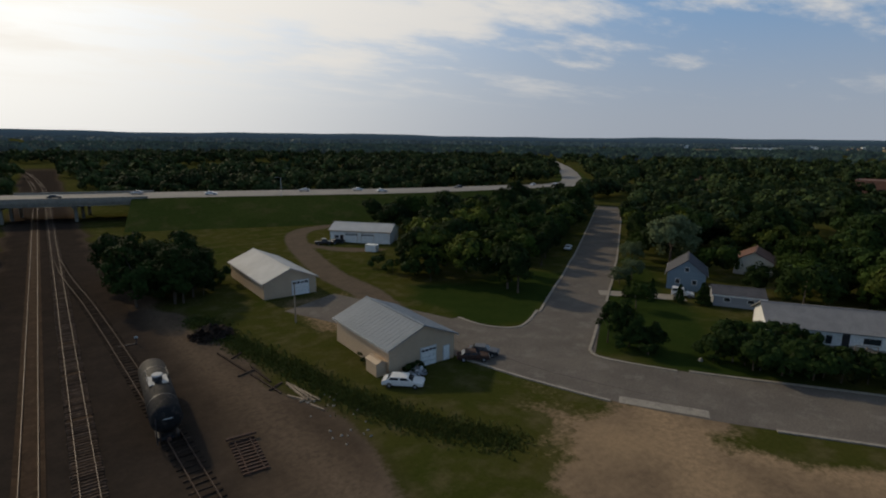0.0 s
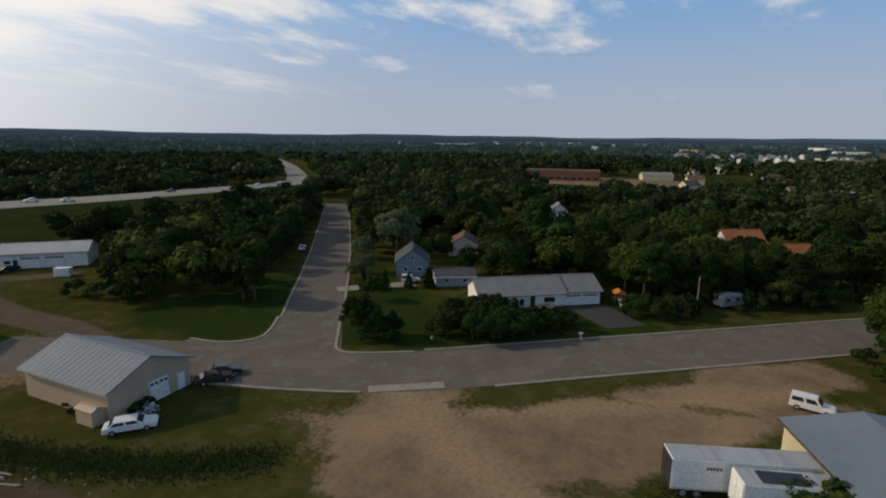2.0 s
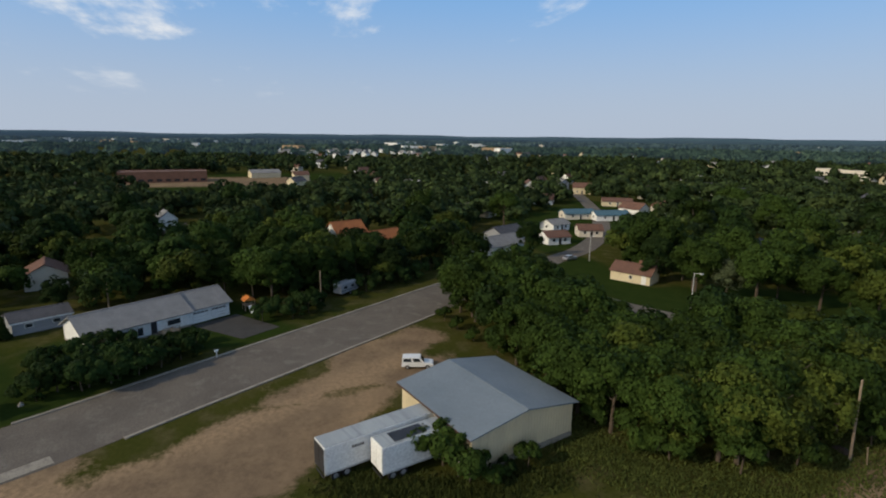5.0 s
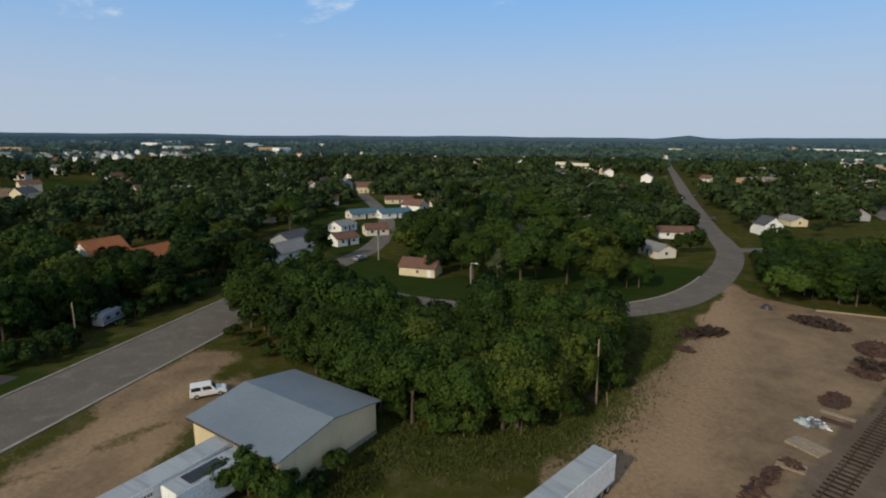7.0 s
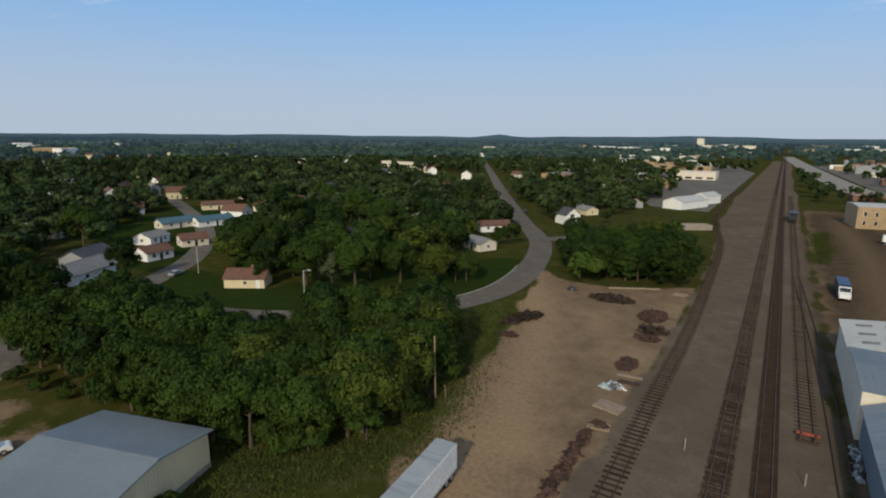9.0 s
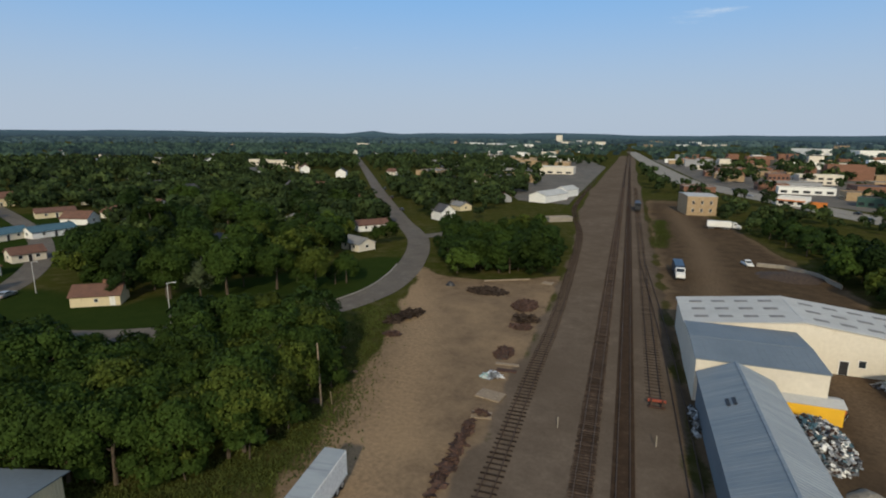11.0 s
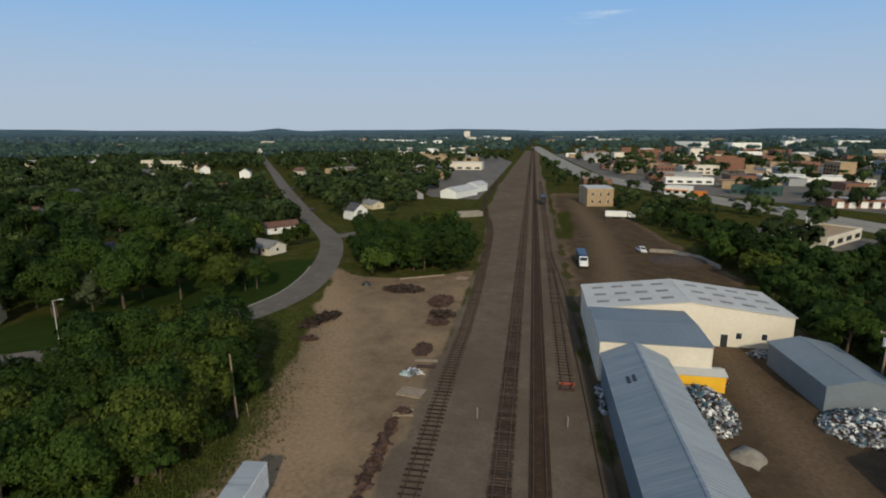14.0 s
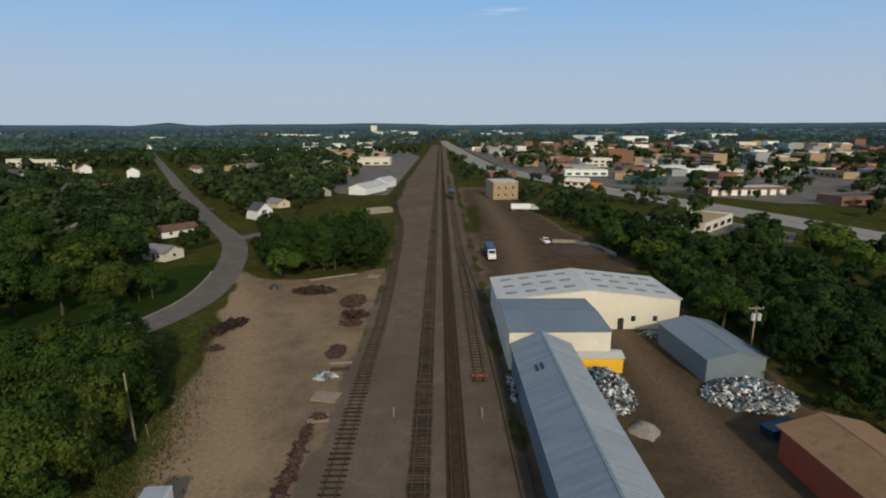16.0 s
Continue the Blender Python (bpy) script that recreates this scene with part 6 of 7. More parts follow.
# ---- tank car and a distant engine on the line ----
tank = thing("tank_car", "black railway tank car with a grey dusty top", "tank car", 7.6, 62.2, -3.2 + 90)
s = Shape()
n, rings = 28, []
for px, r in ((-7.3, 0.0), (-7.25, 0.7), (-7.05, 1.2), (-6.7, 1.52), (6.7, 1.52), (7.05, 1.2), (7.25, 0.7), (7.3, 0.0)):
    rings.append([(px, r * math.cos(k * math.tau / n), 2.75 + r * math.sin(k * math.tau / n)) for k in range(n)])
s.add([p for rg in rings for p in rg], [(i * n + k, i * n + (k + 1) % n, (i + 1) * n + (k + 1) % n, (i + 1) * n + k) for i in range(7) for k in range(n)])
part("tank", s, BLACK, tank, smooth=True)
for px in (-4, 4):
    part("tank_band", Shape().tube((px - 0.08, 0, 2.75), (px + 0.08, 0, 2.75), 1.54, n=28), DARKMETAL, tank)
part("dome", Shape().tube((0, 0, 4.1), (0, 0, 4.75), 0.55, 0.5, 14), DARKMETAL, tank)
part("dome_lid", Shape().tube((0, 0, 4.75), (0, 0, 4.9), 0.6, 0.55, 14), STEEL_WHITE, tank)
part("platform", Shape().box(-1.2, 1.2, -1.0, 1.0, 4.15, 4.22), STEEL_WHITE, tank, "pale grating platform")
for px in (-1.2, 1.2):
    for py in (-1.0, 1.0):
        part("rail_post", Shape().tube((px, py, 4.2), (px, py, 5.1), 0.03), DARKMETAL, tank)
for py in (-1.0, 1.0):
    part("handrail", Shape().tube((-1.2, py, 5.1), (1.2, py, 5.1), 0.03), DARKMETAL, tank)
part("underframe", Shape().box(-7.7, 7.7, -0.35, 0.35, 0.95, 1.3), BLACK, tank)
for px in (-5.6, 5.6):
    bg_ = part("bogie", Shape().box(px - 1.2, px + 1.2, -1.05, 1.05, 0.5, 0.9), DARKMETAL, tank)
    for ax in (-0.85, 0.85):
        for sd in (-1, 1):
            part("wheel", Shape().tube((px + ax, sd * 0.66, 0.76), (px + ax, sd * 0.8, 0.76), 0.44, n=16), RAIL, bg_)
for px in (-7.6, 7.6):
    part("ladder", Shape().box(px - 0.05, px + 0.05, 1.0, 1.1, 0.6, 3.4), DARKMETAL, tank)
    part("coupler", Shape().box(px - 0.1 if px > 0 else px - 0.6, px + 0.6 if px > 0 else px + 0.1, -0.15, 0.15, 0.95, 1.2), RUST, tank)
part("end_mark", Shape().box(-7.36, -7.31, -0.5, 0.35, 2.95, 3.05), STEEL_WHITE, tank, "pale lettering bar")
engine = thing("locomotive", "dark locomotive standing on the siding", "locomotive", -8.3, -290, 90)
part("body", Shape().box(-8, 5.6, -1.35, 1.35, 1.4, 4.2), DARKMETAL, engine, bevel=0.12)
part("cab", Shape().box(5.6, 8, -1.5, 1.5, 1.4, 4.6), CARDARK, engine, bevel=0.12)
part("underframe", Shape().box(-8.6, 8.6, -1.4, 1.4, 0.6, 1.38), BLACK, engine)
part("windscreen", Shape().box(7.99, 8.02, -1.2, 1.2, 3.3, 4.1), GLASS, engine)

# ---- heaps and stacks in the yards ----


def scrap_heap(name, label, x, y, w, d, h, n, seed, mat, size=(0.3, 1.2), core=True, rz=0, flat=0.12, extra={}):
    rnd = random.Random(seed)
    s = Shape()
    for k in range(n):
        r, a = math.sqrt(rnd.random()), rnd.uniform(0, math.tau)
        px, py = r * math.cos(a) * w / 2, r * math.sin(a) * d / 2
        pz = h * (1 - r * r) * rnd.uniform(0.55, 1.0) + 0.05
        sx, sy, sz = rnd.uniform(*size), rnd.uniform(*size) * 0.4, rnd.uniform(0.03, flat)
        m = pose(px, py, pz, rnd.uniform(-38, 38), rnd.uniform(-38, 38), rnd.uniform(0, 360))
        vs = [tuple(m @ Vector((ax * sx / 2, ay * sy / 2, az * sz / 2 + (0.12 * sx if ax * ay > 0 else 0)))) for az in (-1, 1) for ax, ay in ((-1, -1), (1, -1), (1, 1), (-1, 1))]
        s.add(vs, [(3, 2, 1, 0), (4, 5, 6, 7), (0, 1, 5, 4), (1, 2, 6, 5), (2, 3, 7, 6), (3, 0, 4, 7)])
    t = thing(name, label, "heap", x, y, rz)
    tagged(part("scrap", s, mat, t), kind="stuff")
    for odd, om, lab in [(k, *v) for k, v in extra.items()]:
        o = Shape()
        for k in range(n // 9):
            r, a = math.sqrt(rnd.random()), rnd.uniform(0, math.tau)
            l, b, c = rnd.uniform(0.2, 0.8), rnd.uniform(0.15, 0.5), rnd.uniform(0.06, 0.3)
            m = pose(r * math.cos(a) * w / 2, r * math.sin(a) * d / 2, h * (1 - r * r) * rnd.uniform(0.8, 1.05) + 0.12, rnd.uniform(-40, 40), rnd.uniform(-40, 40), rnd.uniform(0, 360))
            vs = [tuple(m @ Vector((ax * l / 2, ay * b / 2, az * c / 2))) for az in (-1, 1) for ax, ay in ((-1, -1), (1, -1), (1, 1), (-1, 1))]
            o.add(vs, [(3, 2, 1, 0), (4, 5, 6, 7), (0, 1, 5, 4), (1, 2, 6, 5), (2, 3, 7, 6), (3, 0, 4, 7)])
        tagged(part(odd, o, om, t, lab), kind="stuff")
    if core:
        part("core", mound(w * 0.94, d * 0.94, h * 0.8, seed), HEAP, t, smooth=True)
    return t


def mound(w, d, h, seed, n=20, rings=6):
    rnd = random.Random(seed)
    s = Shape()
    vs = [(0, 0, h)]
    wob = [1 + rnd.uniform(-0.22, 0.22) for _ in range(n)]
    for j in range(1, rings + 1):
        f = j / rings
        for k in range(n):
            a = k * math.tau / n
            r = f * (1 + (wob[k] - 1) * f)
            vs.append((r * math.cos(a) * w / 2, r * math.sin(a) * d / 2, max(h * (1 - f ** 1.7) * (1 + rnd.uniform(-0.12, 0.12)), 0) - (0.02 if j == rings else 0)))
    fs = [(0, 1 + k, 1 + (k + 1) % n) for k in range(n)]
    for j in range(rings - 1):
        fs += [(1 + j * n + k, 1 + (j + 1) * n + k, 1 + (j + 1) * n + (k + 1) % n, 1 + j * n + (k + 1) % n) for k in range(n)]
    return s.add(vs, fs)


MIXED = {"rusty_scrap": (RUST, "rusty iron pieces"), "blue_scrap": (SHINGLE_BLUE, "faded blue pieces"), "white_scrap": (WHITE, "white enamel pieces"), "dark_scrap": (DARKMETAL, "blackened pieces")}
scrap_heap("scrap_pile", "heap of bright aluminium scrap beside the long shed", -26.6, -69.0, 7.5, 13.5, 2.6, 950, 1, ALU, (0.25, 1.3), extra=MIXED)
scrap_heap("scrap_pile", "wide heap of pale metal and plastic scrap by the shed", -46.8, -66.8, 13, 9.5, 2.4, 1250, 2, ALU, (0.25, 1.3), extra=MIXED)
scrap_heap("scrap_pile", "small heap of grey scrap at the hall corner", -42.0, -90.2, 4.5, 2.6, 1.2, 120, 3, ALU, (0.3, 1.0))
scrap_heap("scrap_pile", "line of rubbish along the shed wall", -12.9, -70.0, 1.0, 9, 0.8, 90, 4, ALU, (0.3, 0.9), core=False)
scrap_heap("tie_heap", "long heap of rusty rails and ties", 15.0, -52.0, 1.5, 17.0, 0.16, 150, 5, RUST, (0.4, 1.8), core=False)
scrap_heap("tie_heap", "flat heap of dark old ties", 28.2, -118.6, 9.5, 5.2, 0.35, 260, 6, TIE, (0.8, 2.4))
scrap_heap("tie_heap", "flat heap of dark rusty plates", 17.4, -111.0, 5.4, 9.0, 0.35, 260, 7, RUST, (0.5, 1.6))
scrap_heap("tie_heap", "stack of dark used ties", 15.6, -101.6, 4.8, 3.2, 0.6, 90, 8, TIE, (1.4, 2.5))
scrap_heap("tie_heap", "heap of dark rail fittings", 15.6, -97.4, 4.6, 3.6, 0.35, 120, 9, RUST, (0.3, 1.2))
scrap_heap("tie_heap", "heap of rusty spikes and plates", 16.0, -83.6, 3.4, 6.0, 0.3, 140, 10, RUST, (0.3, 0.9))
scrap_heap("tie_heap", "long stack of weathered dark timbers", 39.4, -94.5, 2.6, 10.0, 1.0, 130, 11, TIE, (1.2, 2.8), rz=-25)
scrap_heap("tie_heap", "small heap of rusty steel at the grass edge", 38.2, -84.8, 3.6, 2.0, 0.5, 60, 12, RUST, (0.4, 1.4))
scrap_heap("tie_heap", "heap of cut ties at the edge of the grass", 18.2, 84.0, 5.5, 4.5, 1.7, 170, 13, TIE, (0.8, 2.2))
scrap_heap("rubbish_heap", "pile of grey rubbish sacks behind the old car", 36.6, 54.0, 2.6, 1.8, 1.1, 70, 14, ALU, (0.4, 0.9), flat=0.3)
for hx, hy, w, d, h, sd in ((43.6, -76, 1.8, 1.2, 0.35, 15), (37.4, -57.6, 2.4, 1.4, 0.45, 16), (36.8, -68, 1.5, 1.0, 0.3, 17)):
    solid("soil_heap", mound(w, d, h, sd), HEAP, "small dark heap of dug soil", "soil heap", x=hx, y=hy, smooth=True)
solid("soil_heap", mound(17, 13, 1.6, 18), HEAP, "broad dark heap of compost in the yard", "soil heap", x=-46, y=-160, smooth=True)
solid("sand_heap", mound(4.2, 4.6, 0.9, 19), CONCRETE, "small pale heap of sand beside the shed", "sand heap", x=-28.6, y=-58.6, smooth=True)
part("wall", ribbon([(-40, -172, 0), (-47, -171, 0), (-53, -164, 0), (-55, -152, 0)], -0.2, 0.2, 0, 1.1), CONCRETE, thing("retaining_wall", "low pale concrete wall round the compost", "wall"))


def slab(name, label, cat, x, y, rz, l, w, h, mat, n):
    t = thing(name, label, cat, x, y, rz)
    for k in range(n):
        part("board", Shape().box(-l / 2, l / 2, -w / 2 + k * w / n + 0.015, -w / 2 + (k + 1) * w / n - 0.015, 0.0, h + 0.01 * (k % 2)), mat, t)
    part("bearer", Shape().box(-l / 2 + 0.2, l / 2 - 0.2, -w / 2 + 0.1, w / 2 - 0.1, 0.0, h * 0.6), mat, t)


slab("timber_mat", "pale square timber mat lying on the gravel", "timber mat", 14.4, -67.6, -12, 3.8, 2.7, 0.22, WOOD, 8)
slab("pallet", "pale pallet beside the heaps", "pallet", 15.2, -131.4, -8, 2.8, 2.4, 0.18, WOOD, 7)
slab("pallet", "pale pallet holding rusty fittings", "pallet", 14.2, -61.8, 10, 2.8, 1.8, 0.16, WOOD, 6)
scrap_heap("fittings", "rusty fittings piled on a pallet", 14.2, -61.8, 2.2, 1.4, 0.6, 50, 21, RUST, (0.2, 0.9), core=False).location.z = 0.16
slab("timber_mat", "grey narrow timber mat on the gravel", "timber mat", 14.4, -79.0, 4, 3.8, 0.8, 0.14, WOOD, 3)
scrap_heap("debris", "pale and teal debris on the gravel", 15.6, -74.0, 3.0, 2.6, 0.6, 46, 22, ALU, (0.4, 1.3), core=False)
solid("tarpaulin", mound(2.0, 1.8, 0.6, 23), MATS.get("teal_tarpaulin") or material("teal_tarpaulin", (0.10, 0.27, 0.27), (0.5, 0.52, 0.5), 1.2, 0.6), "crumpled teal and white tarpaulin", "tarpaulin", x=16.6, y=-73.6, smooth=True)
slab("timber_mat", "rust-brown short ties laid side by side", "tie stack", 14.0, -76.6, 4, 3.2, 1.0, 0.2, RUST, 4)
# log along the bushes, barrel
solid("log", Shape().tube((31.0, -127.2, 0.25), (20.2, -133.0, 0.25), 0.28, 0.2, 9), WOOD, "long pale log lying before the bushes", "log")
solid("barrel_heap", mound(2.4, 1.6, 1.1, 24), DARKMETAL, "dark covered crate beside the bushes", "crate", x=38.2, y=-121, smooth=True)
# a spare piece of track lying beside the siding
pan = thing("track_panel", "rusty spare piece of track lying on gravel", "track panel", 13.1, 48.7, -4)
for k in range(11):
    part("tie", Shape().box(-1.25, 1.25, -3.2 + 0.6 * k, -2.95 + 0.6 * k, 0.0, 0.16), RUST, pan)
for off in (-0.72, 0.72):
    part("rail", Shape().box(off - 0.04, off + 0.04, -3.5, 3.6, 0.16, 0.32), RUST, pan)
part("loose_beam", Shape().box(-1.5, 1.5, 3.0, 3.3, 0.33, 0.55), RUST, pan)
# loose beams
rnd = random.Random(5)
for k, (bx, by, ba, bl) in enumerate(((22.3, 58.4, -82, 6.5), (22.7, 57.9, -78, 6.0), (21.9, 58.6, -86, 5.5), (21.4, 57.0, -60, 3.0), (22.4, 53.6, -70, 2.2), (22.1, 56.2, 15, 1.8), (19.6, 63.0, 100, 7.5), (20.0, 66.0, 95, 6.0), (18.6, 67.5, 20, 2.6), (20.4, 61.5, 30, 2.4), (18.0, 72, 100, 9), (19.2, 74, 40, 2.2))):
    solid("beam", Shape().box(-bl / 2, bl / 2, -0.11, 0.11, 0.0, 0.18), WOOD if k < 6 else TIE, "pale loose timber beam on the ground" if k < 6 else "dark old timber on the ground", "beam", x=bx, y=by, rz=ba, group="loose timbers")
# stones and crumbs of rubbish by the siding
for k in range(26):
    bx, by = rnd.uniform(21, 26), rnd.uniform(44, 56)
    solid("stone", mound(rnd.uniform(0.2, 0.5), rnd.uniform(0.2, 0.5), 0.15, k, 7, 2), CONCRETE, "pale stone lying on the dirt", "stone", x=bx, y=by, group="scattered stones")
solid("garden_stone", mound(0.9, 0.7, 0.5, 31), CONCRETE, "pale boulder on the corner lawn", "boulder", x=72.5, y=34.5, smooth=True)

dm = thing("dumpster", "dark blue steel skip beside the scrap heap", "skip", -45.2, -57.4, 20)
part("bin", Shape().prism([(-2.0, 0.15), (2.0, 0.15), (2.5, 1.5), (-2.5, 1.5)], -1.0, 1.0, "y"), BLUEPAINT, dm, bevel=0.04)
part("rim", Shape().box(-2.55, 2.55, -1.06, -0.98, 1.42, 1.54).box(-2.55, 2.55, 0.98, 1.06, 1.42, 1.54), BLUEPAINT, dm)
for px in (-1.2, 0, 1.2):
    part("rib", Shape().box(px - 0.06, px + 0.06, -1.07, 1.07, 0.15, 1.4), BLUEPAINT, dm)
for px in (-1.6, 1.6):
    part("skid", Shape().box(px - 0.1, px + 0.1, -0.9, 0.9, 0, 0.16), DARKMETAL, dm)
ld = thing("skid_loader", "small orange loader parked by the scrap heap", "loader", -31.4, -77.5, 60)
part("body", Shape().prism([(-1.2, 0.4), (1.0, 0.4), (1.1, 0.9), (0.4, 1.2), (-1.2, 1.3)], -0.6, 0.6, "y"), ORANGE, ld, bevel=0.05)
part("cage", Shape().prism([(-0.6, 1.2), (0.4, 1.2), (0.3, 2.0), (-0.6, 2.0)], -0.5, 0.5, "y"), DARKMETAL, ld, bevel=0.05)
part("bucket", Shape().prism([(1.3, 0.1), (2.0, 0.1), (1.5, 0.7), (1.3, 0.7)], -0.9, 0.9, "y"), RUST, ld)
for sd in (-1, 1):
    part("arm", Shape().box(-1.0, 1.5, sd * 0.68 - 0.07, sd * 0.68 + 0.07, 0.55, 0.75), ORANGE, ld)
    for px in (-0.7, 0.6):
        wheel(ld, px, sd * 0.78, 0.38, 0.26)
# ---- poles, posts, signs ----


def pole(name, label, x, y, h, r=0.14, arms=0, cans=0, lean=(0, 0), lamp=False):
    t = thing(name, label, "pole", x, y)
    part("shaft", Shape().tube((0, 0, -0.1), (lean[0], lean[1], h), r, r * 0.72, 9), WOOD if not lamp else STEEL_WHITE, t)
    for k in range(arms):
        part("crossarm", Shape().box(-1.2, 1.2, -0.06, 0.06, h - 0.5 - 0.5 * k, h - 0.36 - 0.5 * k), WOOD, t)
        for px in (-1.05, -0.45, 0.45, 1.05):
            part("insulator", Shape().tube((px, 0, h - 0.36 - 0.5 * k), (px, 0, h - 0.16 - 0.5 * k), 0.05), STEEL_WHITE, t)
    for k in range(cans):
        part("transformer", Shape().tube((-0.45 + 0.9 * k, 0.25, h - 2.3), (-0.45 + 0.9 * k, 0.25, h - 1.2), 0.32, n=12), STEEL_WHITE, t, "pale grey transformer can")
    if lamp:
        part("arm", Shape().tube((0, 0, h - 0.1), (-1.6, 0, h + 0.3), 0.05), STEEL_WHITE, t)
        part("lamp_head", Shape().box(-2.2, -1.5, -0.15, 0.15, h + 0.22, h + 0.38), STEEL_WHITE, t)
    return t


pole("utility_pole", "dark wooden pole standing in the grass", 31.4, 82.7, 6.8)
pole("utility_pole", "bare wooden pole at the edge of the grove", 35.9, -56.7, 9.2, lean=(0.35, -0.2))
pole("utility_pole", "wooden pole with transformers beside the scrap yard", -52.2, -76.6, 10.5, 0.16, 1, 2)
pole("utility_pole", "slim pole beside the ranch garden", 104.5, -4.6, 7.5)
pole("utility_pole", "slim pole behind the ranch house", 108.5, 34.5, 7.5)
pole("street_lamp", "pale pole with a lamp by the curved street", 81.5, -75.0, 8.5, 0.1, lamp=True)
pole("street_lamp", "pale highway lamp on the embankment", 74.0, 204.0, 8.0, 0.12, lamp=True).location.z = 7.0
pole("street_lamp", "thin white lamp pole in the town", 128, -80.5, 7.5, 0.1, lamp=True)
prop = solid("loose_prop", Shape().tube((34.6, -57.4, 0), (34.2, -56.4, 2.6), 0.07, n=6), WOOD, "slanting timber prop beside the pole", "prop")
for px, py in ((4.1, -62.2), (-7.8, -61.8)):
    solid("marker_post", Shape().box(-0.06, 0.06, -0.06, 0.06, 0, 1.5), CONCRETE, "pale marker post beside the track", "post", x=px, y=py, group="marker posts")
mb = thing("mailbox", "white mailbox on a post at the kerb", "mailbox", 82.3, 12.6, -54)
part("post", Shape().box(-0.06, 0.06, -0.06, 0.06, 0, 1.0), WHITE, mb)
part("box", Shape().box(-0.3, 0.3, -0.14, 0.14, 1.0, 1.3), WHITE, mb, bevel=0.04)
st = thing("buffer_stop", "rust-orange buffer stop ending the siding", "buffer stop", -8.3, -72.2)
for sd in (-0.75, 0.75):
    part("post", Shape().box(sd - 0.1, sd + 0.1, -0.3, 0.3, 0, 1.1), RUST, st)
part("beam", Shape().box(-1.2, 1.2, -0.35, -0.1, 0.75, 1.1), RED, st)
part("stay", Shape().box(-1.1, 1.1, 0.5, 0.7, 0.2, 0.4), RUST, st)
sw = thing("switch_stand", "low dark switch stand beside the siding", "switch stand", 8.4, 87.2)
part("post", Shape().box(-0.08, 0.08, -0.08, 0.08, 0, 1.1), DARKMETAL, sw)
part("rod", Shape().box(-2.4, 0, -0.06, 0.06, 0.05, 0.14), DARKMETAL, sw)
part("target", Shape().box(-0.25, 0.25, -0.03, 0.03, 0.9, 1.2), STEEL_WHITE, sw)
# camper and play frame by the road
cp = thing("camper", "grey camping trailer under the trees", "camper", 112.5, -10.5, -45)
part("body", Shape().prism([(-3, 0.7), (-3.1, 2.4), (-2.6, 2.8), (2.4, 2.8), (3.1, 1.8), (2.8, 0.7)], -1.15, 1.15, "y"), GREYWALL, cp, bevel=0.08)
for px in (-1.6, 0.8):
    part("window", Shape().box(px - 0.5, px + 0.5, -1.165, -1.14, 1.6, 2.2), GLASS, cp)
for sd in (-1, 1):
    wheel(cp, 0, sd * 1.0, 0.36)
part("stripe", Shape().box(-2.9, 2.8, -1.168, -1.145, 1.2, 1.35), BLUEPAINT, cp)
ps = thing("play_frame", "orange wooden play frame on the lawn", "play frame", 106.0, 9.4, 20)
for px in (-1, 1):
    for py in (-0.9, 0.9):
        part("post", Shape().box(px - 0.06, px + 0.06, py - 0.06, py + 0.06, 0, 2.2), WOOD, ps)
part("roof", Shape().prism([(-1.2, 2.1), (0, 2.8), (1.2, 2.1)], -1.2, 1.2), ORANGE, ps)
part("deck", Shape().box(-1, 1, -0.9, 0.9, 1.0, 1.1), WOOD, ps)
part("slide", Shape().add([(-1, -0.4, 1.1), (-1, 0.4, 1.1), (-3, 0.4, 0.1), (-3, -0.4, 0.1)], [(0, 1, 2, 3)]).box(-3, -2.95, -0.4, 0.4, 0, 0.12), WHITE, ps)
# chest beside the workshop
solid("storage_box", Shape().box(-1.6, 1.6, -1.0, 1.0, 0, 1.9), WHITE, "white steel storage box by the workshop", "storage box", x=70.6, y=126.4, rz=-55, bevel=0.06)

# ---- the business quarter and far buildings ----


def block(name, label, x, y, rz, l, w, h, wall, roof, windows=0, awning=None, group="", storeys=1, cat="building"):
    t = thing(name, label, cat, x, y, rz, group=group)
    L, W = l / 2, w / 2
    part("wall", Shape().box(-L, L, -W, W, 0, h), wall, t)
    part("roof", Shape().box(-L + 0.3, L - 0.3, -W + 0.3, W - 0.3, h - 0.02, h + 0.05), roof, t)
    pr = Shape()
    for b in ((-L - 0.05, L + 0.05, -W - 0.05, -W + 0.3), (-L - 0.05, L + 0.05, W - 0.3, W + 0.05), (-L - 0.05, -L + 0.3, -W + 0.3, W - 0.3), (L - 0.3, L + 0.05, -W + 0.3, W - 0.3)):
        pr.box(*b, h - 0.1, h + 0.5)
    part("parapet", pr, wall, t)
    for sy in range(storeys):
        for k in range(windows):
            px = -L + (k + 0.5) * l / windows
            z0 = 0.9 + sy * 3.3
            for side in (-1, 1):
                part("window", Shape().box(px - l / windows * 0.3, px + l / windows * 0.3, side * W - 0.04, side * W + 0.04, z0, z0 + 1.7), GLASS, t)
    if awning:
        part("awning", Shape().box(-L - 0.1, L + 0.1, W, W + 1.0, h * 0.62, h * 0.74), awning, t)
    return t


block("bank_building", "low flat-roofed cream building with a gravel roof", -103.5, -199.5, 45, 31, 13, 3.6, CREAM_PALE, TANBRICK, 4)
block("workshop_row", "long white building with red pillars between its doors", -175, -300, 3, 48, 15, 4.2, BRICK, STEEL_WHITE, 7)
for k in range(8):
    part("bay_door", Shape().box(-21 + 5.6 * k, -17.6 + 5.6 * k, 7.49, 7.6, 0.1, 3.2), WHITE, bpy.data.objects["workshop_row"])
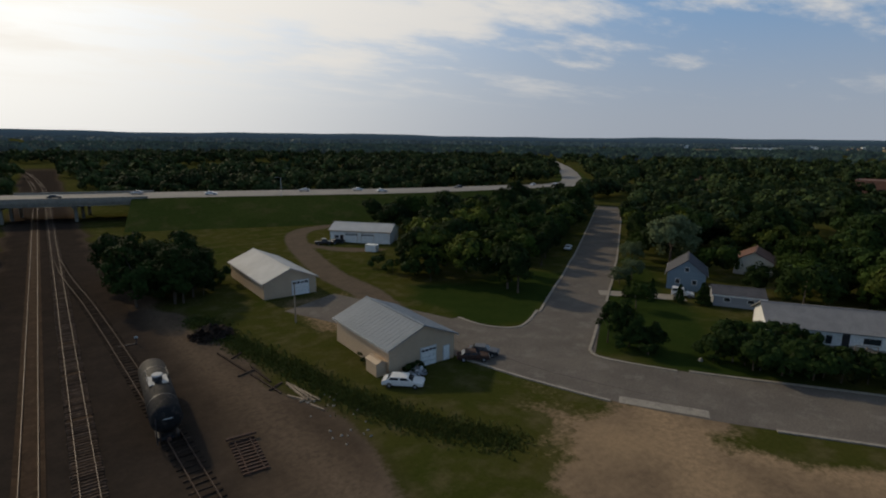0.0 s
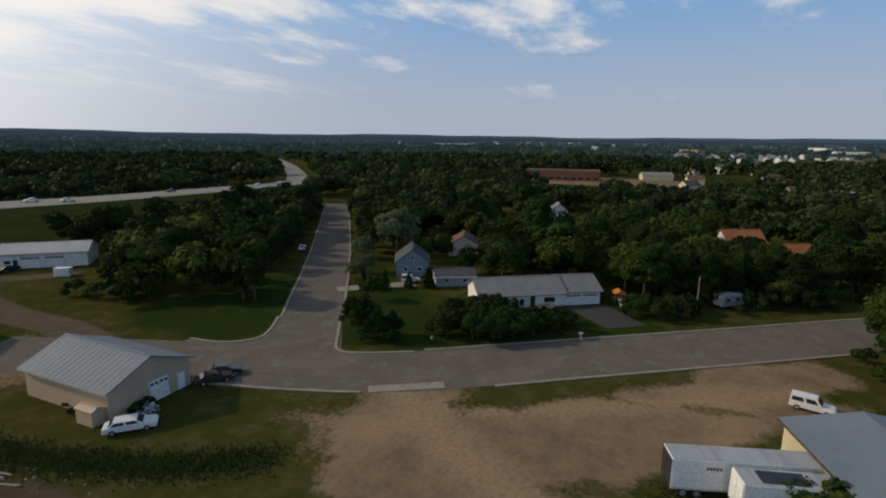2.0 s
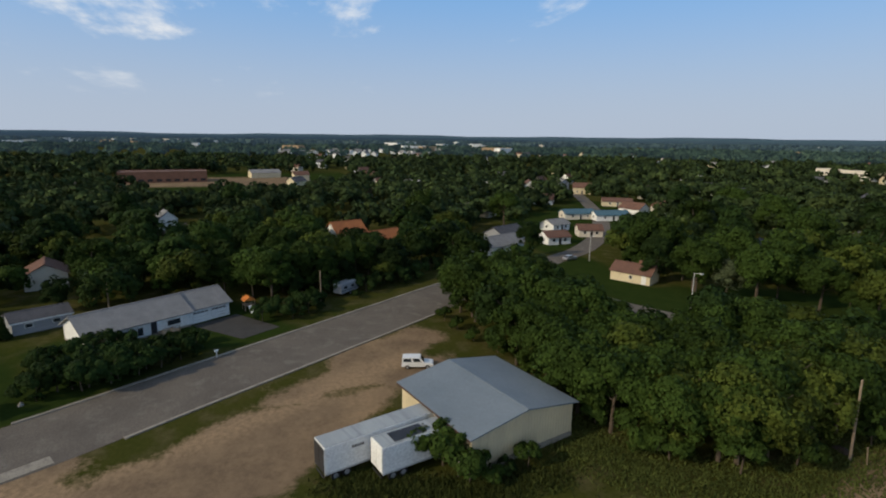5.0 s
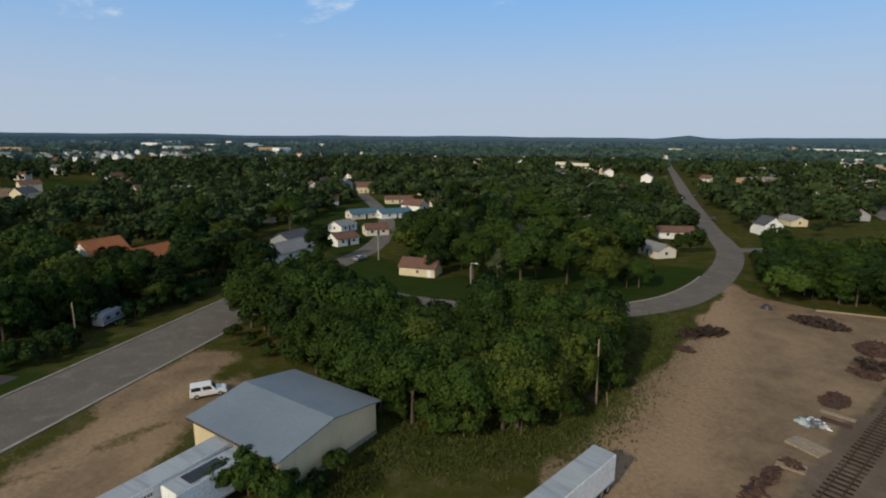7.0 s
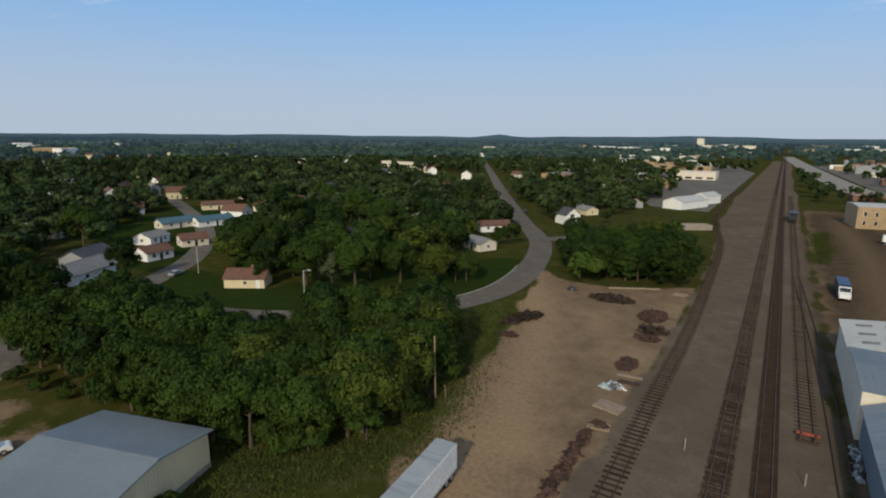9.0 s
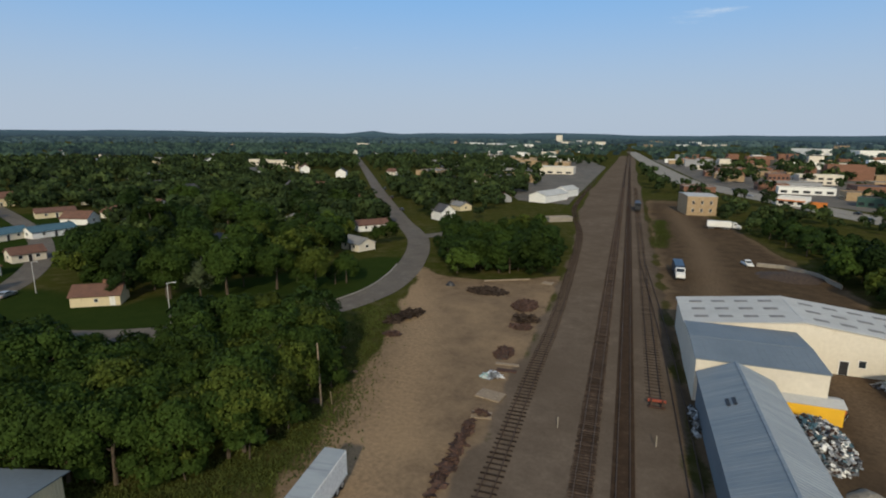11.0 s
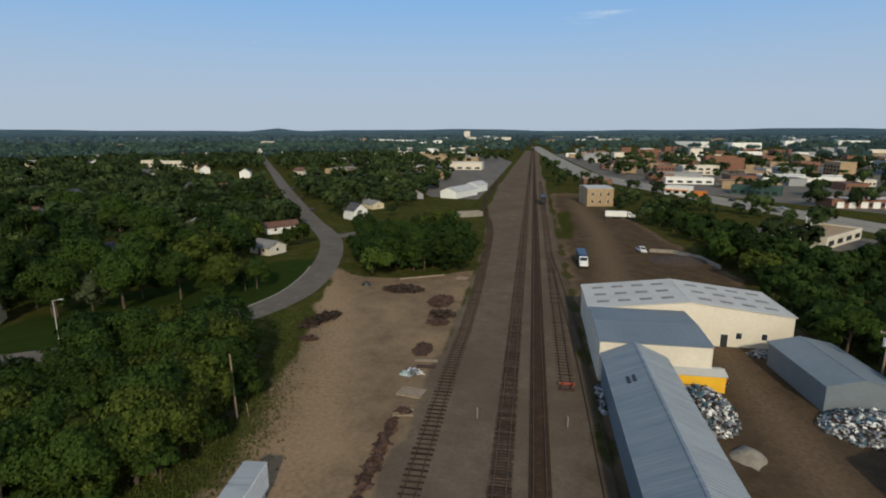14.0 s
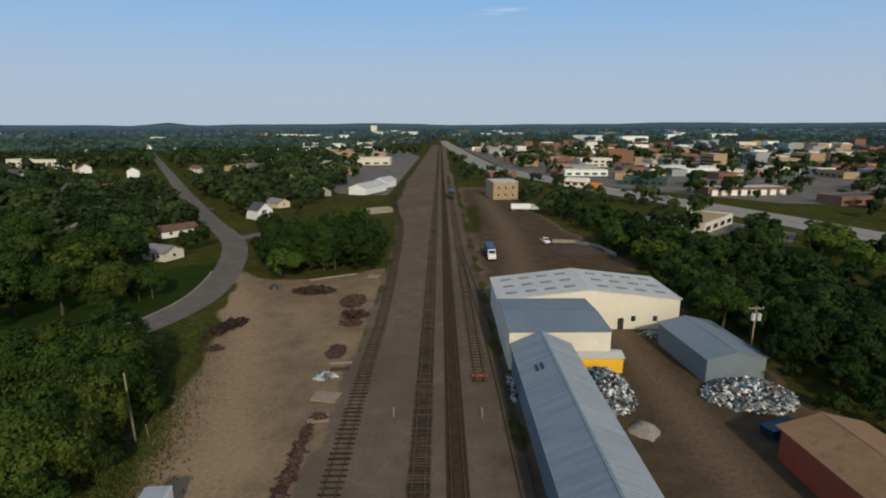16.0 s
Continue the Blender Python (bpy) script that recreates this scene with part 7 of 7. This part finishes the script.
block("brown_store", "low brown store with a dark roof", -212, -262, 12, 34, 14, 4.0, BRICK, SHINGLE_DARK, 5)
block("green_office", "dark green glass-fronted office", -139, -352, -30, 26, 14, 5.0, MATS.get("dark_green_wall") or material("dark_green_wall", (0.04, 0.09, 0.075), None, 0.5, 0.5), SHINGLE_DARK, 6)
block("white_store", "long white flat-roofed store", -206, -440, -8, 62, 20, 5.0, WHITE, STEEL_WHITE, 8)
block("billboard_shop", "small shop with a white roof and coloured boards", -92, -345, -30, 14, 10, 4.5, WHITE, STEEL_WHITE, 3, awning=ORANGE)
bb = thing("billboard", "orange advertising board on two posts", "billboard", -96, -318, -25)
part("board", Shape().box(-4, 4, -0.15, 0.15, 1.5, 5.0), ORANGE, bb)
for px in (-3, 3):
    part("post", Shape().box(px - 0.12, px + 0.12, -0.12, 0.12, 0, 1.5), DARKMETAL, bb)
sg = thing("sign", "white roadside sign on posts", "sign", -112, -228, 30)
part("board", Shape().box(-2.2, 2.2, -0.2, 0.2, 4.4, 7.4), WHITE, sg)
for px in (-1.4, 1.4):
    part("post", Shape().box(px - 0.12, px + 0.12, -0.12, 0.12, 0, 4.4), WHITE, sg)
building("white_barn", "white metal barn beside the line", "barn", 41, -315, 68, 26, 11, 4.0, 6.2, WHITE, STEEL_WHITE, 0.3)
building("white_barn", "smaller white barn beside the line", "barn", 34, -345, 68, 15, 9, 4.4, 6.4, WHITE, STEEL_WHITE, 0.3)
block("loading_dock", "low pale concrete loading dock", 25.6, -238, 30, 11, 5, 1.6, CONCRETE, CONCRETE)
block("store_hall", "white-roofed store hall among trees", 118, -498, 24, 44, 26, 5.5, TANBRICK, STEEL_WHITE, 6)
block("orange_store", "large orange-brown brick store", 114, -680, 10, 40, 24, 8, TANBRICK, SHINGLE_GREY, 6)
block("apartment_house", "long pale apartment house above the trees", 386, -522, -4, 62, 14, 8.5, CREAM_PALE, SHINGLE_DARK, 12, storeys=2)
block("school", "long brown brick school building", 440, 90, -80, 58, 26, 7.5, BRICK, SHINGLE_BROWN, 10)
building("church_house", "cream house with a shallow roof beside the field", "house", 476, 20, -75, 24, 14, 4.0, 6.5, CREAM, SHINGLE_GREY, 0.4)
building("brick_house", "low brick building with a brown roof", "house", 392, 198, -70, 22, 14, 3.5, 6.0, BRICK, SHINGLE_BROWN, 0.5)
block("tower", "tall pale grain tower", 300, -2480, 0, 26, 18, 44, CREAM_PALE, CONCRETE, cat="tower")
block("grain_hall", "long pale mill hall by the tower", 190, -2380, 0, 190, 40, 17, CREAM_PALE, STEEL_WHITE)

rnd = random.Random(77)
walls = [(BRICK, "brown brick"), (TANBRICK, "tan brick"), (CREAM_PALE, "pale"), (WHITE, "white"), (GREYWALL, "grey"), (BRICK, "dark brick"), (TANBRICK, "ochre brick"), (BRICK, "red-brown brick")]
roofs = [STEEL_WHITE, SHINGLE_GREY, SHINGLE_GREY, SHINGLE_DARK, SHINGLE_DARK, CONCRETE, CONCRETE]


def clear_of(x, y, r, placed):
    if line_dist([p[:2] for p in STREET_E], x, y) < 16 + r or line_dist(TOWN_RD, x, y) < 8 + r:
        return False
    return all(math.hypot(x - a, y - b) > r + c + 2 for a, b, c in placed)


placed = [(o.matrix_basis.translation.x, o.matrix_basis.translation.y, 15) for o in scene.objects if o.parent is None and o.get("category") in ("building", "house", "barn", "billboard", "hall")]
count = 0
for k in range(1600):
    if count >= 165:
        break
    far = rnd.random()
    y = -390 - 720 * far ** 1.3
    x = rnd.uniform(-0.80, -0.035) * (-y) - 20
    l, w = rnd.uniform(12, 34), rnd.uniform(10, 20)
    if not clear_of(x, y, max(l, w) / 2, placed):
        continue
    placed.append((x, y, max(l, w) / 2))
    wl, nm = rnd.choice(walls)
    st = rnd.choice((1, 1, 1, 2, 2, 3)) if far > 0.2 else 1
    block("town_building", nm + " flat-roofed building of the business quarter", x, y, rnd.choice((0, 90)) + rnd.uniform(-4, 4), l, w, 3.6 * st + rnd.uniform(0.3, 1.2), wl, rnd.choice(roofs), 5 if y > -560 else 0, group="business quarter", storeys=st)
    count += 1
count = 0
for k in range(600):
    if count >= 46:
        break
    far = rnd.random()
    y = -420 - 1300 * far
    x = rnd.uniform(0.06, 0.34) * (-y) * (1 - 0.3 * far) + 14
    l, w = rnd.uniform(16, 46), rnd.uniform(12, 26)
    if not clear_of(x, y, max(l, w) / 2, placed):
        continue
    placed.append((x, y, max(l, w) / 2))
    wl, nm = rnd.choice(walls[1:5])
    block("works_building", nm + " low works building beside the line", x, y, rnd.choice((0, 90)) + rnd.uniform(-5, 5), l, w, rnd.uniform(4, 8), wl, rnd.choice((STEEL_WHITE, STEEL_WHITE, SHINGLE_GREY, SHINGLE_BLUE)), 4 if y > -700 else 0, group="works beside the line")
    count += 1
# small houses showing between the crowns of the town
house_walls = [(WHITE, "white"), (WHITE, "white"), (CREAM_PALE, "cream"), (CREAM, "yellowish"), (GREYWALL, "grey")]
house_roofs = [(SHINGLE_GREY, "grey"), (SHINGLE_BROWN, "brown"), (SHINGLE_DARK, "dark"), (SHINGLE_BROWN, "russet")]
count = 0
for k in range(900):
    if count >= 130:
        break
    az, r = radians(rnd.uniform(88, 168)), 230 + 900 * rnd.random() ** 1.2
    x, y = r * math.sin(az), r * math.cos(az)
    if not clear_of(x, y, 8, placed):
        continue
    placed.append((x, y, 8))
    (wl, a), (rf, b) = rnd.choice(house_walls), rnd.choice(house_roofs)
    lift = 2.7 + 2.4 * (r > 330) + 1.5 * (r > 600)
    building("town_house", a + " house with a " + b + " roof between the trees", "house", x, y, rnd.uniform(0, 180), rnd.uniform(9, 14), rnd.uniform(7, 9), lift, lift + 2.6, wl, rf, 0.4,
             windows=(("front", -2, lift - 1.7, 1.1, 1.2), ("front", 2, lift - 1.7, 1.1, 1.2), ("left", 0, lift - 1.7, 1.1, 1.2), ("back", 2, lift - 1.7, 1.1, 1.2)), group="town houses")
    count += 1
# far pale halls and a housing estate near the skyline
for k in range(60):
    az, r = radians(rnd.choice((rnd.uniform(60, 118), rnd.uniform(118, 215)))), rnd.uniform(1250, 3200)
    x, y = r * math.sin(az), r * math.cos(az)
    if abs(x) < 40:
        continue
    l = rnd.uniform(20, 70) * (1.4 if rnd.random() < 0.3 else 1)
    block("far_hall", "pale flat-roofed hall far off among woods", x, y, rnd.uniform(0, 180), l, l * 0.45, 10 + r / 400, rnd.choice((WHITE, CREAM_PALE, WHITE, TANBRICK)), STEEL_WHITE, group="far halls")
for k in range(42):
    az, r = radians(rnd.uniform(89, 108)), rnd.uniform(900, 1350)
    building("estate_house", "white house with a grey roof on the far estate", "house", r * math.sin(az), r * math.cos(az), rnd.uniform(0, 180), 14, 10, 6, 10, WHITE, SHINGLE_GREY, 0.5, group="far estate")

# ---- hills on the skyline and the lake ----


def ridge(name, label, az0, az1, r, base, bumps, mat):
    s = Shape()
    n = 160
    vs = []
    for k in range(n + 1):
        f = k / n
        a = radians(az0 + (az1 - az0) * f)
        h = base + sum(am * math.sin(fr * f * math.tau + ph) for am, fr, ph in bumps)
        for hump_az, hw, hh in ((153.4, 1.6, 26), (172, 5, 6), (120, 8, 5), (20, 10, 4)):
            h += hh * math.exp(-((az0 + (az1 - az0) * f - hump_az) / hw) ** 2)
        vs += [(r * math.sin(a), r * math.cos(a), -5), (r * 0.985 * math.sin(a), r * 0.985 * math.cos(a), max(h * 0.6, 2)), (r * math.sin(a), r * math.cos(a), h), (r * 1.02 * math.sin(a), r * 1.02 * math.cos(a), -5)]
    fs = [(4 * i + k, 4 * i + k + 1, 4 * i + 5 + k, 4 * i + 4 + k) for i in range(n) for k in range(3)]
    return solid(name, s.add(vs, fs), mat, label, "hills", "structure", smooth=True)


# wooded hills with the air's blue haze painted in, as colour and glow
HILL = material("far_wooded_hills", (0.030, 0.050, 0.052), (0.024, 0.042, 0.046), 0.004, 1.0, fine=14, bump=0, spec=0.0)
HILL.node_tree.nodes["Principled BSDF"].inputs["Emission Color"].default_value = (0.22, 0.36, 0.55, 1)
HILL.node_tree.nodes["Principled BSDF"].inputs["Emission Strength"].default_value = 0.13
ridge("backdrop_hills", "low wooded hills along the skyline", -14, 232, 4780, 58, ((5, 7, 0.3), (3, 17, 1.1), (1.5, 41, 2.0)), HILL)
solid("lake", Shape().prism([(-1700, -3300), (-900, -3600), (-1500, -4400), (-3200, -3300), (-3000, -2300)], 0.05, 12.6, "z"), WATER, "pale strip of lake water beyond the town", "water", "structure")
